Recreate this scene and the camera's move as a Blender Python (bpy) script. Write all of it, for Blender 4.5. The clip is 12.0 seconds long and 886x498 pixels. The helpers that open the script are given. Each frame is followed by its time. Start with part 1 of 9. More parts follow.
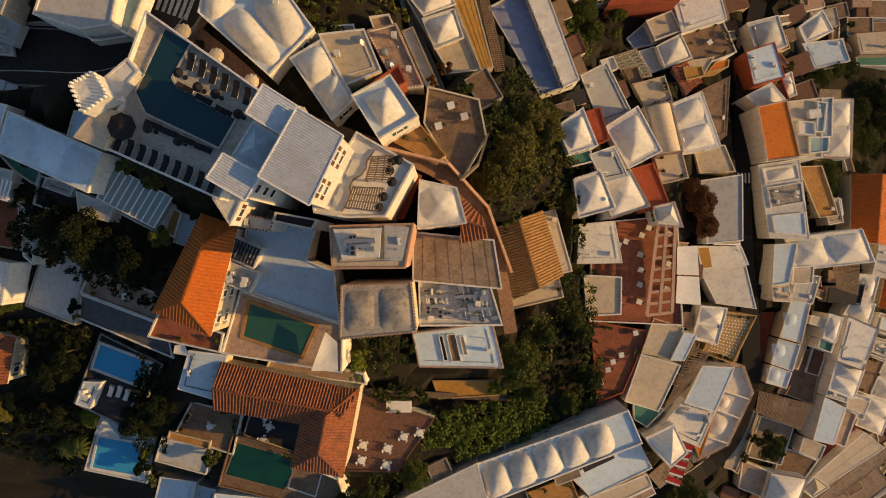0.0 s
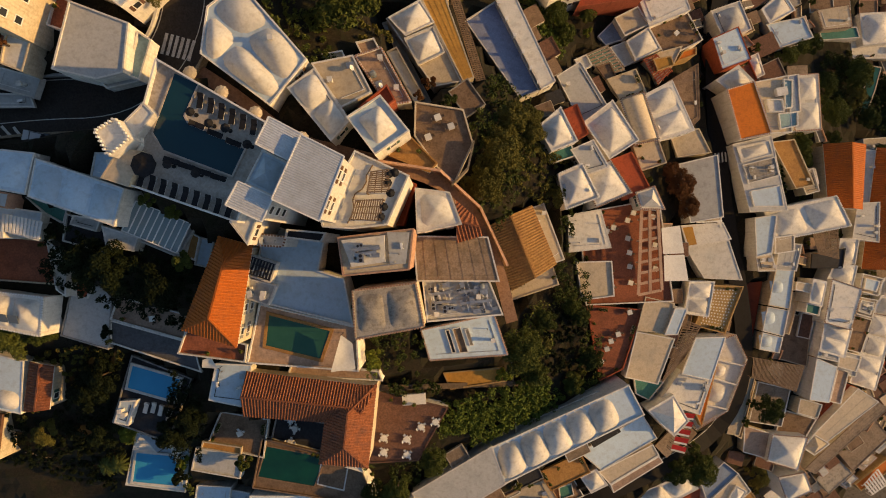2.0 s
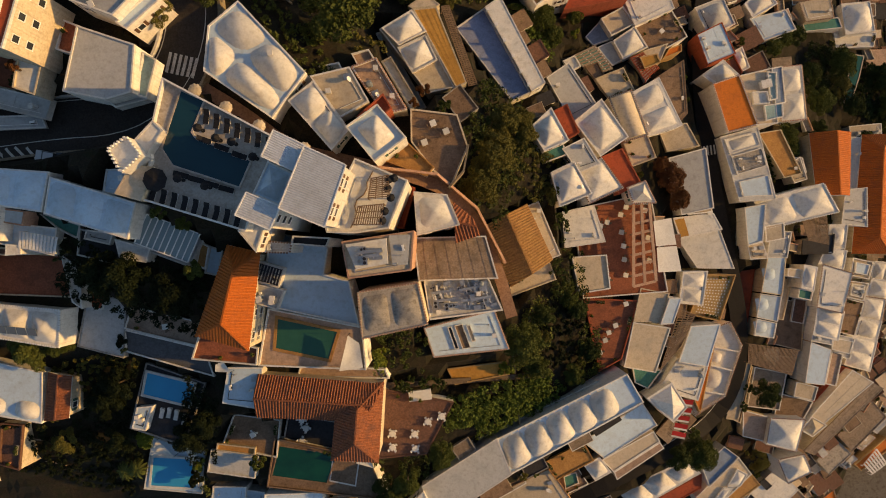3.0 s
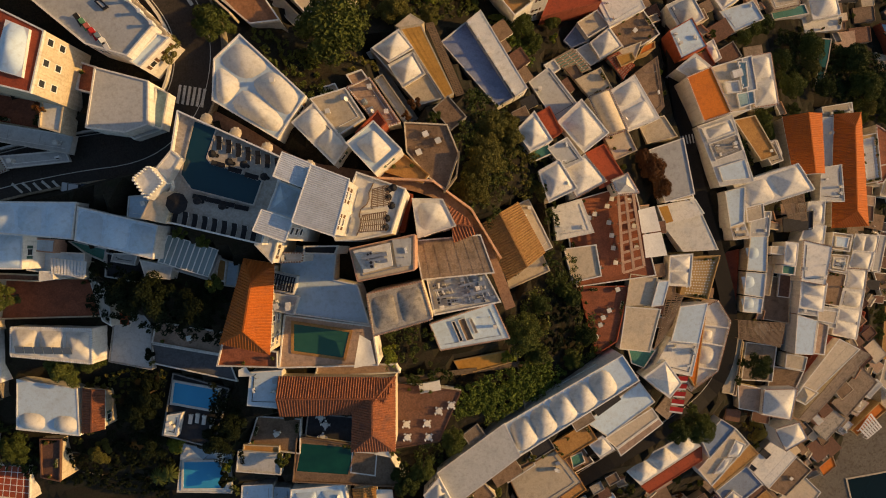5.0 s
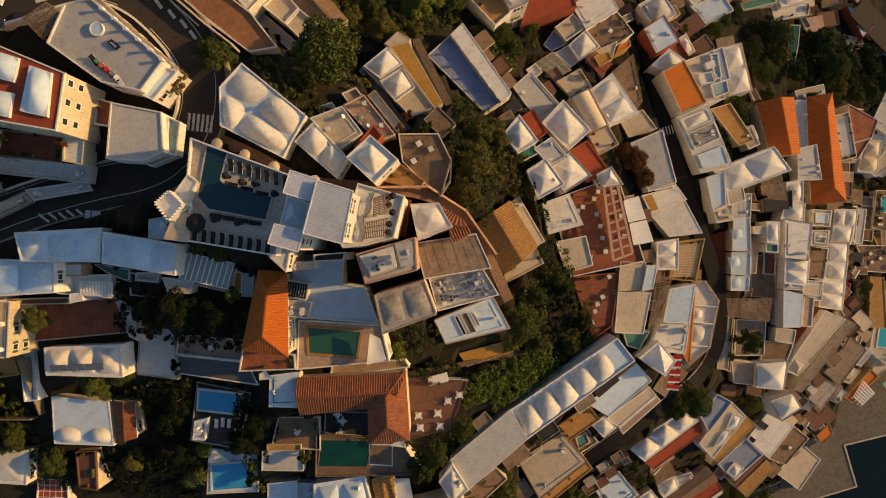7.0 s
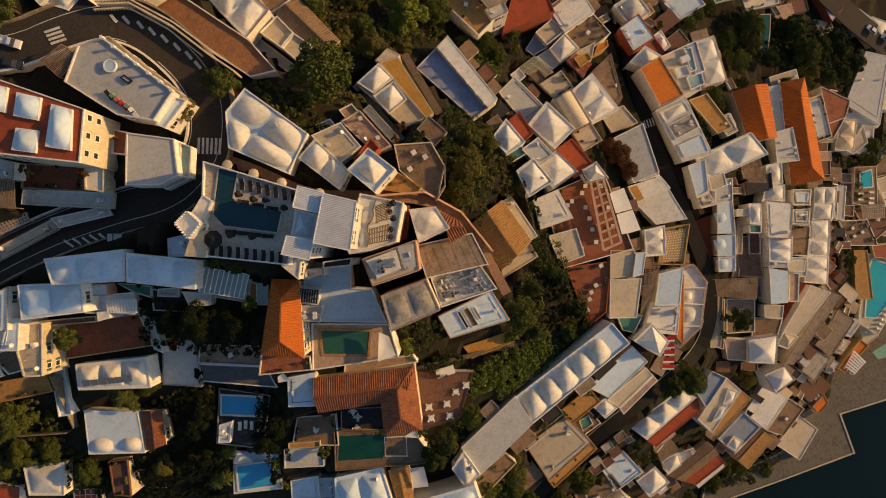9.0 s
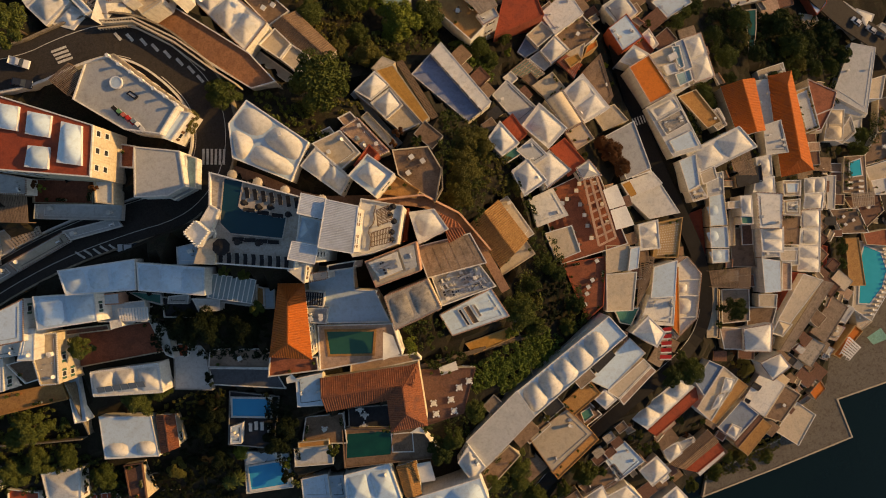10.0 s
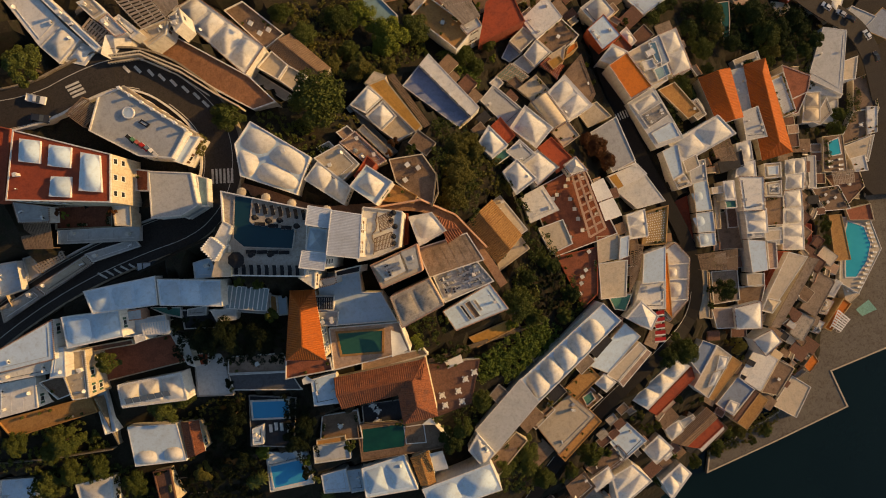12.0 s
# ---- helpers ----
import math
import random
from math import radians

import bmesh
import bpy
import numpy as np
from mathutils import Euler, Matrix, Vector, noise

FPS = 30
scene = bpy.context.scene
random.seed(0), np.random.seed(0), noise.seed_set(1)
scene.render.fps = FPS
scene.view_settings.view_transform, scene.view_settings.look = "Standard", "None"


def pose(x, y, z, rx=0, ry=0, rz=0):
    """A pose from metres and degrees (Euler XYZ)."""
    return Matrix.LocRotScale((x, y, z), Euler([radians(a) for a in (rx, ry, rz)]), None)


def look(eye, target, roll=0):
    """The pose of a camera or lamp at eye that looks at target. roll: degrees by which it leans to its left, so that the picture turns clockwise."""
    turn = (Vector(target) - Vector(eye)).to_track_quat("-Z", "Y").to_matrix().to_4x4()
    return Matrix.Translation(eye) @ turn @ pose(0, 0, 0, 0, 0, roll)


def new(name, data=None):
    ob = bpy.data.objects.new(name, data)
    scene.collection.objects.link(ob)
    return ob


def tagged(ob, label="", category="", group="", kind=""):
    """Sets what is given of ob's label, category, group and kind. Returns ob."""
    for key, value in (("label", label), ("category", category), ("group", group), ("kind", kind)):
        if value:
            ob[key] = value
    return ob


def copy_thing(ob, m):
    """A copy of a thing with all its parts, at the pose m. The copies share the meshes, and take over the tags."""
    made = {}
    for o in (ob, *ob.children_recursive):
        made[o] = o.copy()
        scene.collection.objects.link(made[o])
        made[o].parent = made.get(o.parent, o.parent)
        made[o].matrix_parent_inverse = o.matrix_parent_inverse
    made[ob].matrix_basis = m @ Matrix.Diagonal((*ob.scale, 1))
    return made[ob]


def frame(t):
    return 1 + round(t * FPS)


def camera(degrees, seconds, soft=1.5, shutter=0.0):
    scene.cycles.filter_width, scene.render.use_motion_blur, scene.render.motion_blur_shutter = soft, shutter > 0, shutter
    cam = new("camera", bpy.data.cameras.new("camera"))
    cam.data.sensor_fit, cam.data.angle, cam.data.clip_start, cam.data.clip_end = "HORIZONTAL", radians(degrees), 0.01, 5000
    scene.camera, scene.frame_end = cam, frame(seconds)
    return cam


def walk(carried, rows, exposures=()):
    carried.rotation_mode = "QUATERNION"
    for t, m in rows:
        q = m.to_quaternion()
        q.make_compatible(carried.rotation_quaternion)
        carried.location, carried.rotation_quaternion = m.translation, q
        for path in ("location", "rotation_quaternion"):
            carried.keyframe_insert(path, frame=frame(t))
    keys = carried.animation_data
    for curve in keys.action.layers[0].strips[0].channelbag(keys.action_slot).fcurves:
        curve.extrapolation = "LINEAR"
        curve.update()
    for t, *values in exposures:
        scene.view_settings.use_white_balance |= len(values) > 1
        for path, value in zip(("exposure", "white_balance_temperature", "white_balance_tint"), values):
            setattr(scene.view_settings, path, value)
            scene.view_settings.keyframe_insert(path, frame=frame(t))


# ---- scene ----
cam = camera(73.0, 12.0, soft=1.0)
# seconds, place in metres above the sea, turn in degrees: the camera looks straight down, rises and turns
ROWS = [
    (0.0, -0.120, 0.263, 200.124, -0.089, 0.068, 0.066),
    (0.5, -0.017, 0.203, 201.792, -0.049, 0.104, -1.503),
    (1.0, 0.017, 0.229, 203.811, -0.047, 0.099, -2.700),
    (1.5, 0.045, 0.237, 205.747, -0.058, 0.093, -3.781),
    (2.0, 0.064, 0.276, 207.803, -0.062, 0.079, -4.920),
    (2.5, 0.087, 0.292, 209.736, -0.065, 0.069, -5.979),
    (3.0, 0.098, 0.304, 211.826, -0.060, 0.059, -7.044),
    (5.0, 0.200, 0.234, 220.142, -0.019, 0.035, -10.790),
    (5.5, 0.227, 0.201, 222.178, -0.005, 0.033, -11.690),
    (6.0, 0.250, 0.165, 224.324, 0.015, 0.021, -12.656),
    (6.5, 0.282, 0.111, 226.339, 0.039, 0.019, -13.540),
    (7.0, 0.291, 0.078, 228.498, 0.053, 0.005, -14.490),
    (9.0, 0.355, 0.080, 236.929, 0.064, -0.040, -18.039),
    (9.5, 0.365, 0.118, 238.939, 0.063, -0.062, -18.868),
    (10.0, 0.363, 0.177, 241.110, 0.055, -0.088, -19.786),
    (10.5, 0.379, 0.224, 243.139, 0.048, -0.100, -20.607),
    (11.0, 0.397, 0.262, 245.295, 0.038, -0.112, -21.514),
    (11.5, 0.428, 0.279, 247.329, 0.031, -0.124, -22.335),
    (12.0, 0.446, 0.297, 249.534, 0.026, -0.142, -23.240),
]
walk(cam, [(t, pose(x, y, z, rx, ry, rz)) for t, x, y, z, rx, ry, rz in ROWS], [(0.0, 0.0, 6950, 10), (12.0, 0.0, 6950, 10)])

# ---------- world, sun and exposure ----------
SUN_AZ, SUN_EL = radians(-7.0), radians(17.5)   # direction towards the sun, from +x, and its height
world = bpy.data.worlds.new("sky")
scene.world = world
world.use_nodes = True
wn = world.node_tree
sky = wn.nodes.new("ShaderNodeTexSky")
sky.sky_type, sky.sun_disc = "NISHITA", False
sky.sun_elevation, sky.sun_rotation = SUN_EL, radians(90) - SUN_AZ
sky.air_density, sky.dust_density, sky.ozone_density = 1.0, 1.0, 2.0
wn.links.new(sky.outputs[0], wn.nodes["Background"].inputs[0])
wn.nodes["Background"].inputs[1].default_value = 0.126
sun = new("sun", bpy.data.lights.new("sun", "SUN"))
sun.data.energy, sun.data.angle, sun.data.color = 4.85, radians(0.8), (1.0, 0.592, 0.205)
sun_to = Vector((math.cos(SUN_AZ) * math.cos(SUN_EL), math.sin(SUN_AZ) * math.cos(SUN_EL), math.sin(SUN_EL)))
sun.matrix_world = look(sun_to * 400, (0, 0, 0))

# ---------- materials ----------
MATS = {}


def mat(name, col, rough=0.85, spread=0.16, stain=0.25, scale=1.0, bump=0.15, metal=0.0, stain_col=None, per_object=0.12, streak=0.0):
    """Matt surface: base colour, grain, larger stains, and a little difference from thing to thing."""
    if name in MATS:
        return MATS[name]
    m = bpy.data.materials.new(name)
    m.use_nodes = True
    nt = m.node_tree
    b = nt.nodes["Principled BSDF"]
    b.inputs["Roughness"].default_value = rough
    b.inputs["Metallic"].default_value = metal
    b.inputs["Specular IOR Level"].default_value = 0.5 if rough < 0.7 else 0.25
    tc = nt.nodes.new("ShaderNodeTexCoord")
    geo = nt.nodes.new("ShaderNodeNewGeometry")

    def noise_tex(s, detail, vec=None):
        n = nt.nodes.new("ShaderNodeTexNoise")
        n.inputs["Scale"].default_value, n.inputs["Detail"].default_value = s, detail
        nt.links.new(vec or geo.outputs["Position"], n.inputs["Vector"])
        return n

    def ramp(src, lo, hi, a=0.35, z=0.7):
        r = nt.nodes.new("ShaderNodeMapRange")
        r.inputs[1].default_value, r.inputs[2].default_value, r.inputs[3].default_value, r.inputs[4].default_value = a, z, lo, hi
        nt.links.new(src, r.inputs[0])
        return r.outputs[0]

    def mix(kind, f, a, z):
        x = nt.nodes.new("ShaderNodeMix")
        x.data_type, x.blend_type = "RGBA", kind
        for sock, v in ((x.inputs[0], f), (x.inputs[6], a), (x.inputs[7], z)):
            if hasattr(v, "links"):
                nt.links.new(v, sock)
            else:
                sock.default_value = v
        return x.outputs[2]

    grain = noise_tex(3.2 * scale, 4)
    blot = noise_tex(0.38 * scale, 5)
    c = (*col, 1)
    dark = (*[max(0, v * (1 - spread * 2.2)) for v in col], 1)
    out = mix("MIX", ramp(grain.outputs[0], 0, 1), dark, c)
    sc = stain_col or tuple(v * k for v, k in zip(col, (0.55, 0.5, 0.45)))
    out = mix("MIX", ramp(blot.outputs[0], 0, stain * 2.2, 0.48, 0.78), out, (*sc, 1))
    dirt = noise_tex(1.3 * scale, 5)
    out = mix("MULTIPLY", ramp(dirt.outputs[0], 0, min(0.85, stain * 1.7), 0.50, 0.68), out, (0.62, 0.58, 0.52, 1))
    if streak:
        mp = nt.nodes.new("ShaderNodeMapping")
        mp.inputs["Scale"].default_value = (1.6, 1.6, 0.14)
        nt.links.new(geo.outputs["Position"], mp.inputs[0])
        st = noise_tex(1.4, 4, mp.outputs[0])
        out = mix("MIX", ramp(st.outputs[0], 0, streak, 0.5, 0.8), out, (*[v * 0.5 for v in sc], 1))
    if per_object:
        oi = nt.nodes.new("ShaderNodeObjectInfo")
        r = nt.nodes.new("ShaderNodeMapRange")
        r.inputs[3].default_value, r.inputs[4].default_value = 1 - per_object * 1.6, 1 + per_object * 0.4
        nt.links.new(oi.outputs["Random"], r.inputs[0])
        cb = nt.nodes.new("ShaderNodeCombineColor")
        for k in range(3):
            nt.links.new(r.outputs[0], cb.inputs[k])
        out = mix("MULTIPLY", 1.0, out, cb.outputs[0])
    nt.links.new(out, b.inputs["Base Color"])
    if bump:
        bp = nt.nodes.new("ShaderNodeBump")
        bp.inputs["Strength"].default_value, bp.inputs["Distance"].default_value = bump * 0.5, 0.05
        nt.links.new(grain.outputs[0], bp.inputs["Height"])
        nt.links.new(bp.outputs[0], b.inputs["Normal"])
    MATS[name] = m
    return m


PLASTER = {
    "W": mat("white_plaster", (0.80, 0.77, 0.71), 0.9, 0.06, 0.18, streak=0.35),
    "C": mat("cream_plaster", (0.68, 0.58, 0.42), 0.9, 0.10, 0.22, streak=0.4),
    "O": mat("ochre_plaster", (0.58, 0.38, 0.17), 0.9, 0.10, 0.25, streak=0.4),
    "P": mat("pink_plaster", (0.55, 0.33, 0.23), 0.9, 0.10, 0.22, streak=0.4),
    "R": mat("red_plaster", (0.40, 0.10, 0.05), 0.9, 0.10, 0.25, streak=0.4),
    "K": mat("pale_dusty_plaster", (0.52, 0.47, 0.38), 0.9, 0.10, 0.3, streak=0.5),
    "G": mat("grey_plaster", (0.36, 0.34, 0.31), 0.9, 0.10, 0.3, streak=0.5),
}
STAIN = (0.20, 0.16, 0.12)
TOPS = {
    "w": mat("white_roof_coat", (0.76, 0.73, 0.66), 0.8, 0.05, 0.24, stain_col=(0.44, 0.47, 0.48)),
    "bw": mat("pale_blue_roof_coat", (0.57, 0.70, 0.80), 0.75, 0.04, 0.18, stain_col=(0.40, 0.44, 0.46)),
    "g": mat("grey_roof_membrane", (0.52, 0.52, 0.50), 0.8, 0.06, 0.22, stain_col=(0.30, 0.31, 0.31)),
    "c": mat("cream_roof_coat", (0.62, 0.52, 0.38), 0.85, 0.07, 0.22, stain_col=(0.34, 0.31, 0.26)),
    "b": mat("brown_paving", (0.30, 0.20, 0.13), 0.85, 0.16, 0.35, stain_col=(0.12, 0.08, 0.05)),
    "br": mat("brown_bitumen_sheet", (0.34, 0.26, 0.19), 0.8, 0.14, 0.4, stain_col=(0.14, 0.11, 0.08)),
    "t": mat("terracotta_paving", (0.38, 0.13, 0.068), 0.8, 0.14, 0.3, stain_col=(0.14, 0.05, 0.03)),
    "r": mat("red_roof_paint", (0.42, 0.085, 0.035), 0.75, 0.10, 0.3, stain_col=(0.2, 0.05, 0.03)),
    "o": mat("ochre_paving", (0.50, 0.27, 0.09), 0.85, 0.12, 0.3, stain_col=(0.28, 0.14, 0.06)),
    "or": mat("orange_roof_paint", (0.66, 0.185, 0.022), 0.75, 0.08, 0.22, stain_col=(0.35, 0.10, 0.03)),
    "ob": mat("ochre_clay_tiles", (0.52, 0.29, 0.105), 0.85, 0.16, 0.3, stain_col=(0.26, 0.13, 0.06)),
    "p": mat("pinkish_roof_coat", (0.52, 0.36, 0.26), 0.85, 0.12, 0.3, stain_col=STAIN),
    "bl": mat("blue_grey_roof_tiles", (0.26, 0.33, 0.44), 0.65, 0.12, 0.25, stain_col=(0.16, 0.18, 0.22)),
    "cob": mat("cobalt_roof_tiles", (0.32, 0.37, 0.54), 0.6, 0.10, 0.25, stain_col=(0.10, 0.10, 0.16)),
    "te": mat("teal_cloth", (0.08, 0.26, 0.22), 0.7, 0.12, 0.2),
    "d": mat("speckled_terrace_tiles", (0.56, 0.38, 0.16), 0.8, 0.14, 0.3, stain_col=(0.3, 0.2, 0.1)),
    "st": mat("weathered_lime_roof", (0.42, 0.38, 0.32), 0.85, 0.10, 0.45, scale=1.3, stain_col=(0.16, 0.16, 0.16)),
    "rb": mat("red_brown_paving", (0.205, 0.108, 0.074), 0.8, 0.18, 0.3, stain_col=(0.15, 0.07, 0.04)),
    # near-black: dark decks, and grey paving with its shade in the tone
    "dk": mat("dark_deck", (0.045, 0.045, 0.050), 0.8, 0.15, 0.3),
    "as": mat("dark_asphalt_deck", (0.125, 0.128, 0.138), 0.85, 0.12, 0.3, stain_col=(0.07, 0.07, 0.07)),
    "gs": mat("grey_stone_paving", (0.50, 0.45, 0.39), 0.8, 0.10, 0.3, stain_col=STAIN),
    "bt": mat("brick_red_paving", (0.36, 0.175, 0.090), 0.85, 0.14, 0.3, stain_col=(0.2, 0.10, 0.06)),
    "aq": mat("pale_aqua_tiles", (0.30, 0.46, 0.47), 0.6, 0.10, 0.25),
    "y": mat("ochre_canvas", (0.58, 0.31, 0.07), 0.8, 0.08, 0.2),
}
TILES = {
    "t": mat("red_clay_tiles", (0.42, 0.15, 0.07), 0.8, 0.24, 0.5, scale=1.6, stain_col=(0.16, 0.07, 0.05)),
    "or": mat("orange_clay_tiles", (0.56, 0.150, 0.024), 0.75, 0.12, 0.25, scale=1.6, stain_col=(0.30, 0.10, 0.04)),
    "ob": MATS["ochre_clay_tiles"],
    "b": mat("brown_clay_tiles", (0.32, 0.21, 0.13), 0.85, 0.18, 0.3, scale=1.6, stain_col=(0.14, 0.09, 0.06)),
}
WOOD = mat("weathered_wood", (0.30, 0.21, 0.14), 0.8, 0.2, 0.3, scale=2)
CLAYCOPING = mat("dull_clay_coping", (0.34, 0.20, 0.13), 0.85, 0.2, 0.3)
GREYWOOD = mat("grey_weathered_wood", (0.46, 0.37, 0.28), 0.8, 0.2, 0.3, scale=2)
WHITE = mat("white_paint", (0.80, 0.79, 0.76), 0.6, 0.05, 0.1, per_object=0.05)
IRON = mat("dark_iron", (0.035, 0.035, 0.04), 0.5, 0.1, 0.2, metal=0.6, per_object=0)
GALV = mat("galvanised_steel", (0.55, 0.57, 0.58), 0.35, 0.08, 0.2, metal=0.7)
METALROOF = mat("pale_corrugated_sheet", (0.62, 0.65, 0.68), 0.45, 0.06, 0.15, metal=0.2)
DARKCLOTH = mat("dark_canvas", (0.022, 0.022, 0.026), 0.85, 0.2, 0.2)
PALECLOTH = mat("pale_canvas", (0.76, 0.74, 0.68), 0.85, 0.05, 0.1)
REDCLOTH = mat("red_canvas", (0.50, 0.03, 0.03), 0.8, 0.1, 0.15)
SHUTTERS = [mat("green_shutter_paint", (0.05, 0.14, 0.10), 0.6), mat("brown_shutter_paint", (0.16, 0.08, 0.04), 0.6), mat("grey_shutter_paint", (0.30, 0.31, 0.31), 0.6)]
ASPHALT = mat("asphalt", (0.052, 0.044, 0.038), 0.9, 0.18, 0.35, scale=1.2, stain_col=(0.034, 0.030, 0.027), per_object=0)
# darker copy of the asphalt: the narrow street's deep shade is in its colour
SHADEASPHALT = mat("shade_dark_asphalt", (0.017, 0.015, 0.014), 0.9, 0.18, 0.35, scale=1.2, stain_col=(0.012, 0.011, 0.010), per_object=0)
MARKING = mat("worn_road_paint", (0.62, 0.61, 0.57), 0.8, 0.15, 0.35, scale=2, per_object=0)
STONE = mat("rough_stone_wall", (0.34, 0.28, 0.20), 0.95, 0.22, 0.4, scale=1.5, bump=0.5, stain_col=(0.14, 0.12, 0.08))
PAVING = mat("lane_paving", (0.13, 0.10, 0.075), 0.9, 0.18, 0.4, stain_col=(0.11, 0.085, 0.065))
QUAY = mat("quay_concrete", (0.21, 0.185, 0.15), 0.9, 0.14, 0.5, scale=0.8, stain_col=(0.14, 0.12, 0.10))
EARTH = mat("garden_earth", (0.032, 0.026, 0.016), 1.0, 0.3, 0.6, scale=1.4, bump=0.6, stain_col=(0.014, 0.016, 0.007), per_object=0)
RUBBER = mat("black_rubber", (0.02, 0.02, 0.02), 0.8, 0.1, 0.1)
CLAY = mat("clay_pot", (0.42, 0.17, 0.08), 0.85)


def glossy(name, col, rough, bump_scale=0.0, bump=0.0, col2=None, cs=0.1):
    m = bpy.data.materials.new(name)
    m.use_nodes = True
    nt = m.node_tree
    b = nt.nodes["Principled BSDF"]
    b.inputs["Base Color"].default_value = (*col, 1)
    b.inputs["Roughness"].default_value = rough
    geo = nt.nodes.new("ShaderNodeNewGeometry")
    if col2:
        n = nt.nodes.new("ShaderNodeTexNoise")
        n.inputs["Scale"].default_value, n.inputs["Detail"].default_value = cs, 4
        nt.links.new(geo.outputs["Position"], n.inputs["Vector"])
        x = nt.nodes.new("ShaderNodeMix")
        x.data_type = "RGBA"
        x.inputs[6].default_value, x.inputs[7].default_value = (*col, 1), (*col2, 1)
        nt.links.new(n.outputs[0], x.inputs[0])
        nt.links.new(x.outputs[2], b.inputs["Base Color"])
    if bump:
        n = nt.nodes.new("ShaderNodeTexNoise")
        n.inputs["Scale"].default_value, n.inputs["Detail"].default_value = bump_scale, 5
        nt.links.new(geo.outputs["Position"], n.inputs["Vector"])
        bp = nt.nodes.new("ShaderNodeBump")
        bp.inputs["Strength"].default_value, bp.inputs["Distance"].default_value = bump, 0.12
        nt.links.new(n.outputs[0], bp.inputs["Height"])
        nt.links.new(bp.outputs[0], b.inputs["Normal"])
    return m


GLASS = glossy("window_glass", (0.03, 0.035, 0.04), 0.08)
PERGOLA_GLASS = glossy("pale_pergola_glass", (0.22, 0.28, 0.29), 0.15)
PANEL = glossy("skylight_glass", (0.10, 0.12, 0.14), 0.12)
SEA = glossy("sea_water", (0.002, 0.008, 0.008), 0.15, 0.5, 0.35, (0.004, 0.013, 0.012), 0.04)
SEA.node_tree.nodes["Principled BSDF"].inputs["Specular IOR Level"].default_value = 0.25
WATER = {
    "navy": glossy("navy_pool_water", (0.008, 0.036, 0.052), 0.06, 0.8, 0.06, (0.012, 0.050, 0.066), 0.15),
    "green": glossy("green_pool_water", (0.008, 0.080, 0.048), 0.08, 0.8, 0.25, (0.004, 0.030, 0.028), 0.35),
    "teal": glossy("teal_pool_water", (0.018, 0.080, 0.058), 0.1, 0.8, 0.3, (0.035, 0.120, 0.080), 0.5),
    "blue": glossy("bright_blue_pool_water", (0.035, 0.30, 0.55), 0.08, 0.8, 0.06, (0.045, 0.36, 0.62), 0.3),
    "aqua": glossy("aqua_pool_water", (0.025, 0.34, 0.44), 0.08, 0.8, 0.06, (0.04, 0.42, 0.52), 0.3),
}
CARPAINT = [glossy("white_car_paint", (0.70, 0.70, 0.69), 0.25), glossy("dark_car_paint", (0.03, 0.032, 0.038), 0.2), glossy("silver_car_paint", (0.42, 0.43, 0.44), 0.3)]


def leaf_material(name, a, b2):
    m = bpy.data.materials.new(name)
    m.use_nodes = True
    nt = m.node_tree
    b = nt.nodes["Principled BSDF"]
    b.inputs["Roughness"].default_value = 0.75
    b.inputs["Specular IOR Level"].default_value = 0.12
    geo, oi = nt.nodes.new("ShaderNodeNewGeometry"), nt.nodes.new("ShaderNodeObjectInfo")
    add = nt.nodes.new("ShaderNodeMath")
    add.operation = "MULTIPLY_ADD"
    add.inputs[1].default_value = 0.45
    nt.links.new(geo.outputs["Random Per Island"], add.inputs[0])
    half = nt.nodes.new("ShaderNodeMath")
    half.operation = "MULTIPLY"
    half.inputs[1].default_value = 0.55
    nt.links.new(oi.outputs["Random"], half.inputs[0])
    nt.links.new(half.outputs[0], add.inputs[2])
    x = nt.nodes.new("ShaderNodeMix")
    x.data_type = "RGBA"
    x.inputs[6].default_value, x.inputs[7].default_value = (*a, 1), (*b2, 1)
    nt.links.new(add.outputs[0], x.inputs[0])
    nt.links.new(x.outputs[2], b.inputs["Base Color"])
    return m


LEAF = {
    "dark": leaf_material("dark_leaves", (0.022, 0.034, 0.009), (0.058, 0.074, 0.018)),
    # the shade of the dark gardens is put into this leaf colour
    "deep": leaf_material("shade_dark_leaves", (0.006, 0.010, 0.004), (0.016, 0.024, 0.008)),
    "vine": leaf_material("vine_leaves", (0.055, 0.088, 0.014), (0.118, 0.150, 0.028)),
    "green": leaf_material("green_leaves", (0.042, 0.056, 0.011), (0.105, 0.120, 0.028)),
    "olive": leaf_material("olive_leaves", (0.070, 0.070, 0.016), (0.150, 0.136, 0.034)),
    "rust": leaf_material("rusty_leaves", (0.079, 0.032, 0.014), (0.144, 0.065, 0.025)),
    "lime": leaf_material("yellow_green_leaves", (0.115, 0.140, 0.016), (0.185, 0.205, 0.032)),
}
BARK = mat("bark", (0.11, 0.08, 0.055), 0.95, 0.3, 0.3, scale=3, bump=0.5)

# ---------- small builders ----------


def mesh(name, verts, faces, material, smooth=False, slots=None):
    me = bpy.data.meshes.new(name)
    me.from_pydata([tuple(v) for v in verts], [], faces)
    for k in (material if isinstance(material, (list, tuple)) else [material]):
        me.materials.append(k)
    if slots:
        me.polygons.foreach_set("material_index", slots)
    if smooth:
        me.polygons.foreach_set("use_smooth", [True] * len(faces))
    me.update()
    return me


def hold(name, x, y, z, label, category, group="", kind=""):
    """The Empty that holds a thing's parts."""
    e = new(name)
    e.location = (x, y, z)
    e.empty_display_size = 0.2
    return tagged(e, label, category, group, kind)


